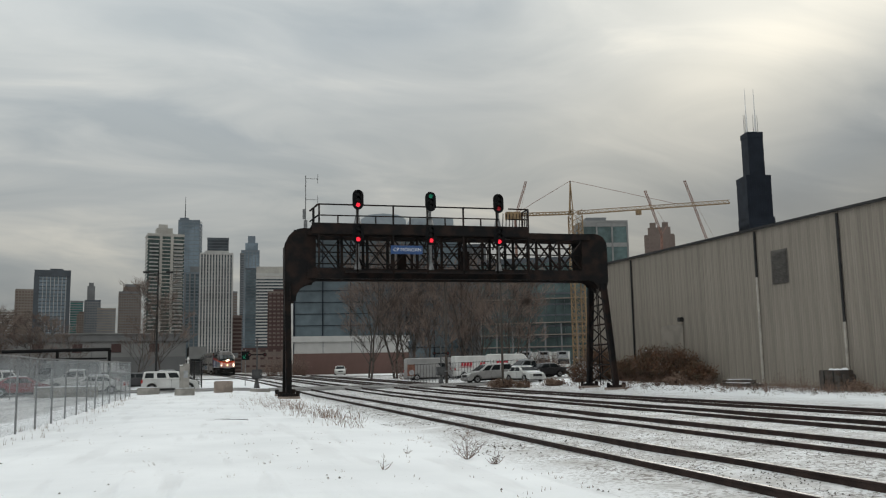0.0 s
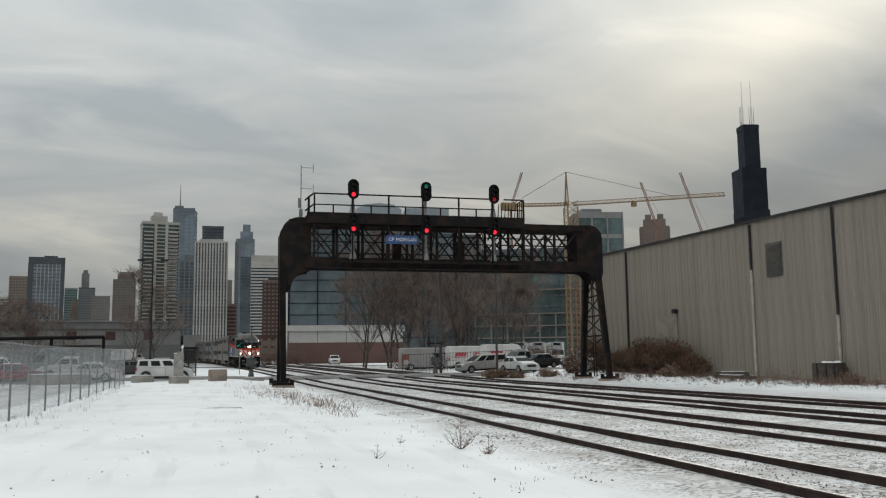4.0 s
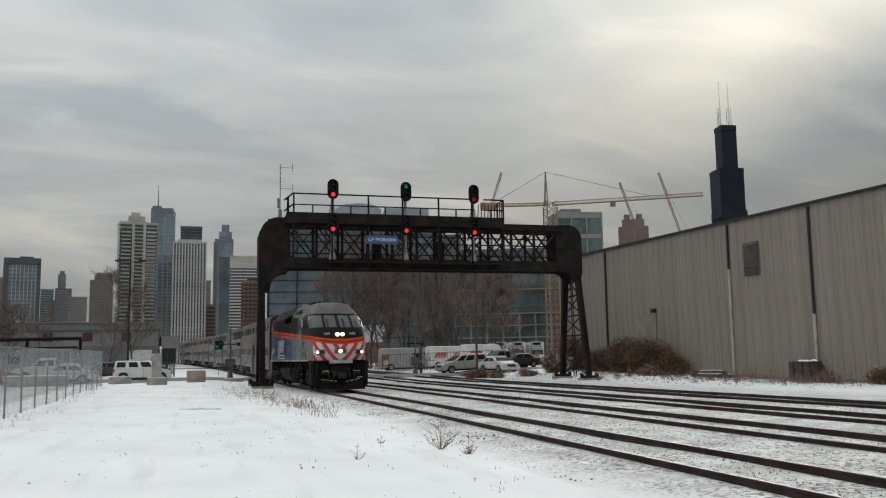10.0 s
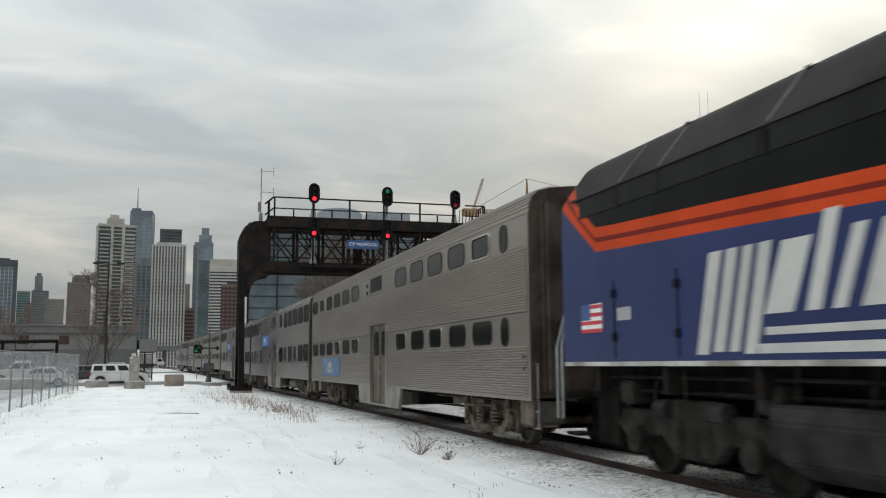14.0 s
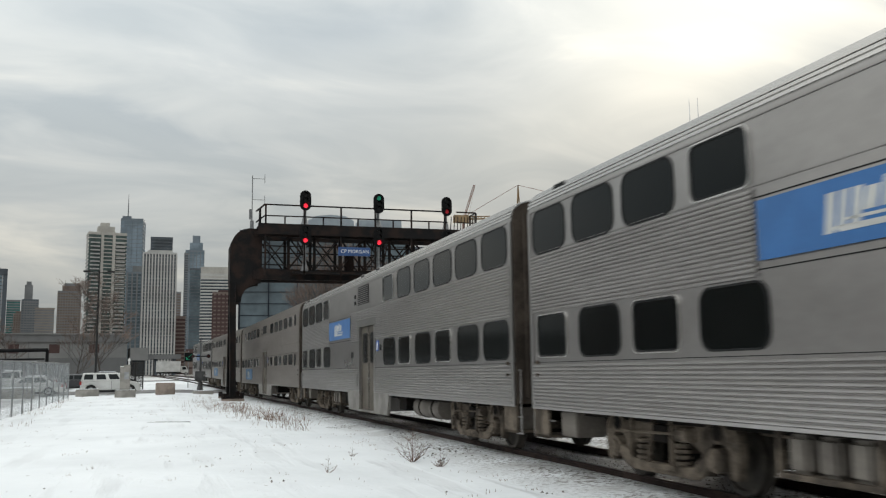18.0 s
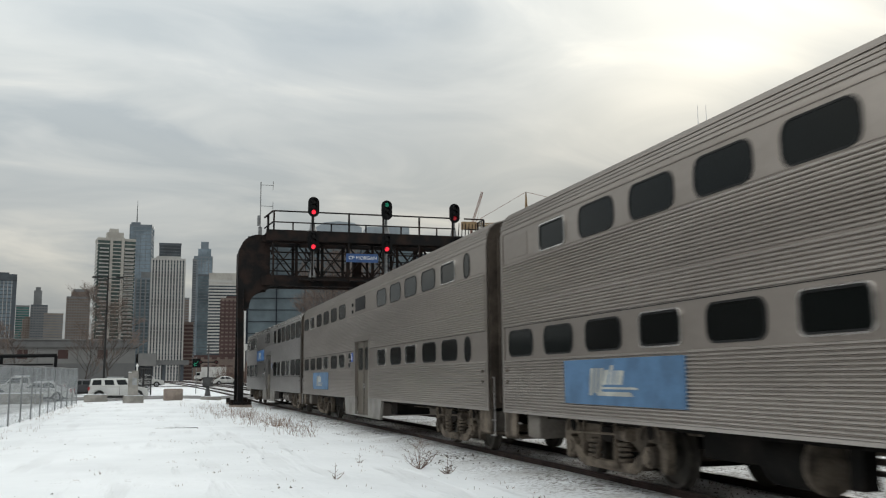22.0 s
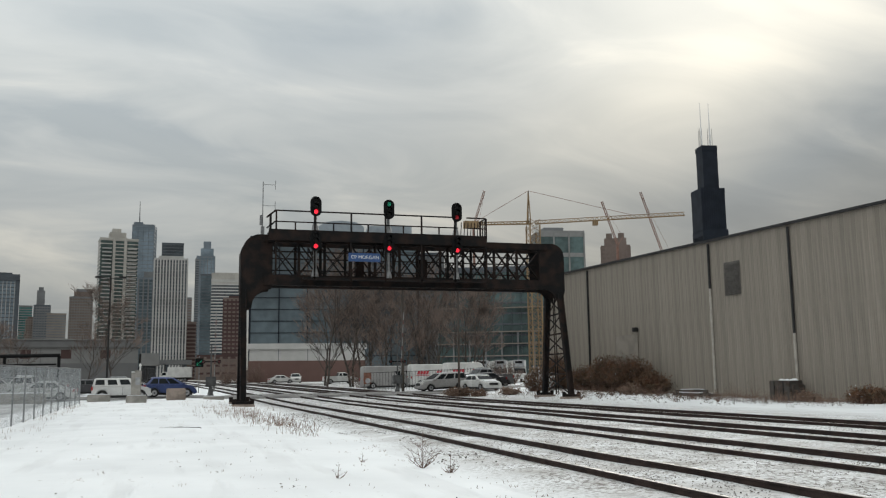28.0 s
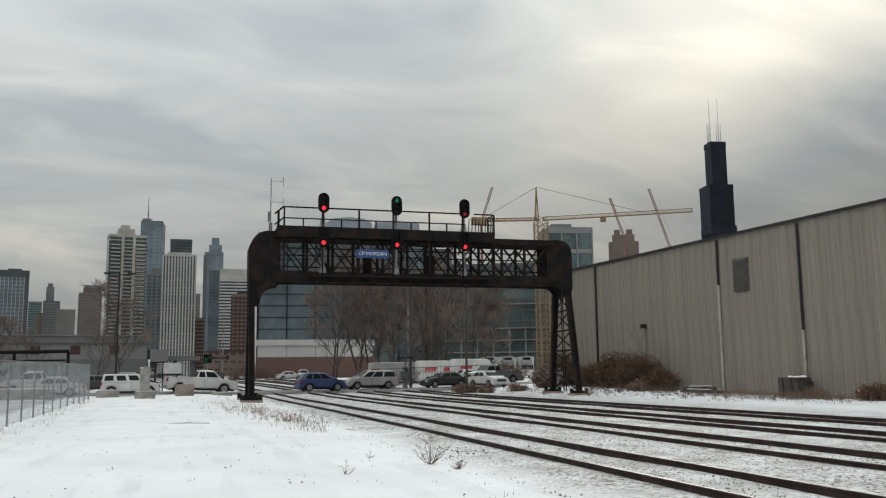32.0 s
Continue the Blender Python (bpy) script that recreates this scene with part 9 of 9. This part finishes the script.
weed(2.84, 15.9, 0.3, 3, "small dry weed bent in the snow")
weed(3.95, 19.2, 0.22, 4, "small dry weed in the snow")
weed(30.5, 50.5, 0.9, 8, "dry branching weed before the shed")
weed(27.3, 57.5, 0.9, 9, "dry branching weed before the shed")
weed(34.8, 46.0, 1.2, 10, "dry branching weed before the shed")
weed(29.0, 60.5, 0.8, 11, "dry branching weed before the shed")
weed(33.4, 53.0, 0.7, 13, "dry branching weed before the shed")
weed(35.2, 60.0, 1.0, 14, "dry branching weed before the shed")
weed(32.0, 57.0, 0.6, 15, "dry branching weed before the shed")
weed(36.6, 51.0, 1.5, 16, "tall dry weed before the shed")
weed(25.8, 62.0, 0.7, 12, "dry branching weed before the shed")


def grass_patch(name, label, spots, seed, blades, hmin, hmax, mtl, lean=0.35, clump=0.16):
    """Loose dry grass: uncountable blades in one mesh."""
    rng = random.Random(seed)
    m = M()
    for i in range(blades):
        x, y, sx, sy = rng.choice(spots)
        cx, cy = rng.gauss(x, sx), rng.gauss(y, sy)
        for j in range(rng.randint(3, 7)):
            px, py = cx + rng.gauss(0, clump), cy + rng.gauss(0, clump)
            if 6.0 < px < 22.5:
                continue
            z = ground_z(px, py) - 0.02
            h = rng.uniform(hmin, hmax)
            a = rng.uniform(0, 6.283)
            e = Vector((math.cos(a) * h * lean * rng.random(), math.sin(a) * h * lean * rng.random(), h))
            w = 0.0055 if hmax < 0.9 else 0.011
            m.hexa([(px - w, py - w, z), (px + w, py - w, z), (px + w, py + w, z), (px - w, py + w, z)] +
                   [tuple(Vector((px, py, z)) + e + Vector((dx * w * 0.3, dy * w * 0.3, 0))) for dx, dy in ((-1, -1), (1, -1), (1, 1), (-1, 1))])
    ob = part(name, m.mesh(name, mtl, fix=False), None)
    return tagged(ob, label, "grass", kind="stuff")


for i, (x, y, h) in enumerate(((29.0, 58.0, 0.75), (33.5, 50.5, 0.8), (34.5, 55.0, 0.6), (35.0, 47.5, 0.7), (31.5, 61.0, 0.6), (36.0, 52.0, 0.9), (36.5, 43.5, 0.7), (31.0, 54.0, 0.5), (32.5, 48.8, 0.55), (33.8, 58.2, 0.7), (30.2, 56.0, 0.35), (34.2, 44.8, 0.5), (32.8, 63.5, 0.6), (37.4, 54.5, 1.1), (37.6, 47.4, 0.9), (31.8, 51.5, 0.3), (35.6, 49.3, 0.45))):
    weed(x, y, h, 300 + i, "dry branching weed on the snowy verge by the shed")

grass_patch("dry_grass", "tufts of dry straw-coloured grass in the snow", [(3.4, 52, 0.9, 5), (3.6, 46, 0.8, 4), (3.6, 41, 0.7, 4), (4.1, 37, 0.6, 3), (4.2, 33, 0.4, 2)], 5, 230, 0.06, 0.36, DRY, 1.0)
grass_patch("dry_grass_fence", "dry grass along the foot of the fence", [(-5.9, 45, 0.3, 9), (-5.6, 58, 0.4, 5), (-5.2, 33, 0.4, 5)], 6, 45, 0.06, 0.22, DRY)
grass_patch("snow_stubble", "short dry stubble poking through the snow", [(0.0, 24, 3.2, 6), (2.5, 20, 2.0, 5), (0.0, 45, 2.5, 8), (-1.5, 60, 2.5, 5), (4.8, 22, 0.5, 8)], 9, 110, 0.015, 0.07, DRY, 0.8, 0.12)
grass_patch("verge_grass", "tangled dry grass and weeds along the shed", [(35.6, 46, 1.5, 4), (35.2, 54, 1.6, 5), (34.2, 62, 1.8, 4), (32.0, 68, 2.2, 4), (27.5, 72, 2.0, 2.5), (38.4, 43, 0.4, 3), (37.9, 50, 0.4, 4), (37.3, 58, 0.4, 4), (38.0, 46, 0.5, 4)], 7, 560, 0.05, 0.34, STEM, 0.9, 0.22)
grass_patch("verge_weeds", "scattered dry weeds in the snow before the shed", [(31, 52, 2.2, 6), (33.5, 47, 2.0, 4), (30.0, 58, 1.6, 5), (30.8, 66, 2.2, 3), (33.4, 66, 2.0, 3.5), (35.2, 61, 1.2, 3), (28.5, 68, 2.0, 2.5), (35.5, 50, 1.2, 6)], 17, 300, 0.03, 0.24, WEED_DARK, 1.1, 0.13)
grass_patch("verge_straw", "pale dry grass along the shed", [(36.6, 47, 1.0, 4), (36.2, 58, 1.2, 5), (34.0, 66, 1.5, 4)], 8, 240, 0.15, 0.6, DRY, 0.6, 0.3)


def scatter_stones():
    rng = random.Random(4)
    m = M()

    def stone(x, y, r, lift=0.3):
        z = ground_z(x, y) + r * lift
        i = len(m.v)
        k = [rng.uniform(0.6, 1.1) for _ in range(6)]
        m.v += [(x + r * k[0], y, z), (x - r * k[1], y, z), (x, y + r * k[2], z), (x, y - r * k[3], z), (x, y, z + r * k[4] * 0.8), (x, y, z - r)]
        for a in ((0, 2, 4), (2, 1, 4), (1, 3, 4), (3, 0, 4)):
            m.f.append(tuple(i + c for c in a))
            m.mi.append(0)
    for i in range(27000):
        y = 7 + 60 * rng.random() ** 1.6
        tr = rng.choice(TRACK_X)
        x = tr + BEND * y * y + rng.gauss(0, 1.3)
        if x < 6.7 + 0.5 * rng.random() or abs(abs(x - tr - BEND * y * y) - 0.753) < 0.12 or noise.noise((x * 0.5, y * 0.35, 7.0)) < -0.2:
            continue
        stone(x, y, rng.uniform(0.010, 0.026))
    for i in range(900):
        x, y = rng.uniform(5.2, 6.7), rng.uniform(12, 50)
        if noise.noise((x * 0.6, y * 0.3, 2.0)) > 0.02:
            stone(x, y, rng.uniform(0.015, 0.04))
    for i in range(300):
        x, y = rng.uniform(-5.5, 5.0), 11 + 40 * rng.random() ** 1.5
        if noise.noise((x * 0.4, y * 0.4, 12.0)) > 0.1:
            stone(x, y, rng.uniform(0.01, 0.03))
    for i in range(1500):
        y = rng.uniform(43, 76)
        x = shed_x(y) - 1.0 - abs(rng.gauss(2.5, 2.4))
        if noise.noise((x * 0.7, y * 0.35, 9.0)) > -0.05:
            stone(x, y, rng.uniform(0.03, 0.12), 0.4)
    tagged(part("ballast_stones", m.mesh("ballast_stones", STONE, fix=False), None), "dark ballast stones showing through the snow", "stones", kind="stuff")


scatter_stones()

# Everything that moves. The joint between engine and first coach lies at JOINT(t) along the track.
def joint(t):
    d = t - 20.0
    return -61.86 - 12.5 * d + 0.043 * d * d + 0.02 * max(0.0, d - 2.0) ** 2


def rigid_on_track(a, b, at):
    """Pose of a vehicle whose trucks are at a and b along the track and whose origin lies at the place 'at'."""
    p, q = on_track(a), on_track(b)
    d = (q - p).normalized()
    yaw = math.atan2(-d.x, d.y)
    c = p + d * (at - a)
    pitch = math.asin(d.z)
    return pose(c.x, c.y, c.z, 0, 0, math.degrees(yaw)) @ pose(0, 0, 0, math.degrees(pitch))


TIMES = [0.5 * i for i in range(65)]
BLUE_WAY = [(0, -75), (15, -60), (22, -48), (25.5, -15.5), (26.5, -4.6), (27.5, -1.35), (28, -0.26), (28.5, 0.7), (29, 1.95), (29.5, 3.4), (30, 5.0), (30.5, 6.7), (31, 8.45), (31.5, 10.15), (32, 11.85)]
PICKUP_WAY = [(0, -80), (15, -70), (25, -38), (28, -13.5), (29, -8.5), (29.5, -6.95), (30, -5.1), (30.5, -3.2), (31, -1.45), (31.5, 0.1), (32, 1.6)]
VAN_WAY = [(0, 25.8), (14, 25.8), (27.5, 25.6), (28, 25.5), (29, 24.2), (29.5, 22.9), (30, 21.5), (30.5, 20.1), (31, 19.1), (31.5, 18.15), (32, 17.25)]
SEDAN_WAY = [(0, 32.0), (14, 32.0), (27, 31.8), (28, 30.0), (29.5, 27.2), (31, 25.6), (32, 25.0)]
# time, place along and across the far street, heading
TRUCK_WAY = [(0, -26, 236, 2), (12, -8.2, 236, 2), (14, -5.1, 236, 2), (17, -0.5, 236, 2), (18, 2.9, 236, 2), (19, 6.7, 236, 2), (20, 10.4, 236, 10), (20.5, 11.5, 236.3, 35), (21, 11.9, 237, 75), (21.5, 11.0, 238, 120), (22, 9.7, 238.6, 150), (23, 7.4, 239, 165), (24, 4.9, 239, 170), (25, 3.5, 239, 172), (28, 0.5, 239, 172), (32, -4, 239, 172)]
FAR_SEDAN_WAY = [(0, -70), (18, -25), (21, 0.5), (22, 9.7), (22.5, 13.2), (23, 15.6), (23.5, 17.5), (24, 18.3), (25, 18.7), (32, 19.0)]
FAR_PICKUP_WAY = [(0, -90), (15, -42), (21, -9), (23, 1.7), (24, 7.0), (25, 11.4), (25.5, 14.2), (28, 27), (32, 48)]


def drive(ob, way, lane, back=False):
    rows = []
    for t, x in way:
        y = road_y(x, lane)
        tilt = math.degrees(math.atan(road_z(x + 1.4, y) - road_z(x - 1.4, y)) / 2.8)
        z = 0.5 * (road_z(x + 1.4, y) + road_z(x - 1.4, y)) + 0.005
        rows.append((t, pose(x, y, z, 0, 0, 8.53 + (180 if back else 0)) @ pose(0, 0, 0, 0, tilt if back else -tilt)))
    walk(ob, rows)


def motions():
    for n, ob in enumerate(COACHES):
        rows = []
        for t in TIMES:
            s = joint(t) + (n + 0.5) * COACH_L
            rows.append((t, rigid_on_track(s - 9.07, s + 9.07, s)))
        walk(ob, rows)
    walk(ENGINE, [(t, rigid_on_track(joint(t) - 16.9, joint(t) - 4.1, joint(t))) for t in TIMES])
    # the gate arms lie across the road until the train has gone by
    lift = [(0, 1), (25.5, 3), (26.6, 32), (27.5, 62), (28, 77), (29, 84), (30, 87), (32, 89)]
    for g, sg in GATES:
        walk(g, [(t, pose(0.3, 0, 1.3, -sg * (90 - a))) for t, a in lift])
    drive(BLUE_SUV, BLUE_WAY, -1.9)
    drive(PICKUP, PICKUP_WAY, -1.9)
    drive(MINIVAN, VAN_WAY, 1.9, True)
    drive(SEDAN, SEDAN_WAY, 1.9, True)
    for ob, way, y in ((FAR_SEDAN, FAR_SEDAN_WAY, 164.0), (FAR_PICKUP, FAR_PICKUP_WAY, 148.4)):
        walk(ob, [(t, pose(x, y + 0.05 * x, ground_z(x, y) + 0.07, 0, 0, 2.9)) for t, x in way])
    walk(FAR_TRUCK, [(t, pose(x, y, ground_z(x, y) + 0.03, 0, 0, h)) for t, x, y, h in TRUCK_WAY])


motions()
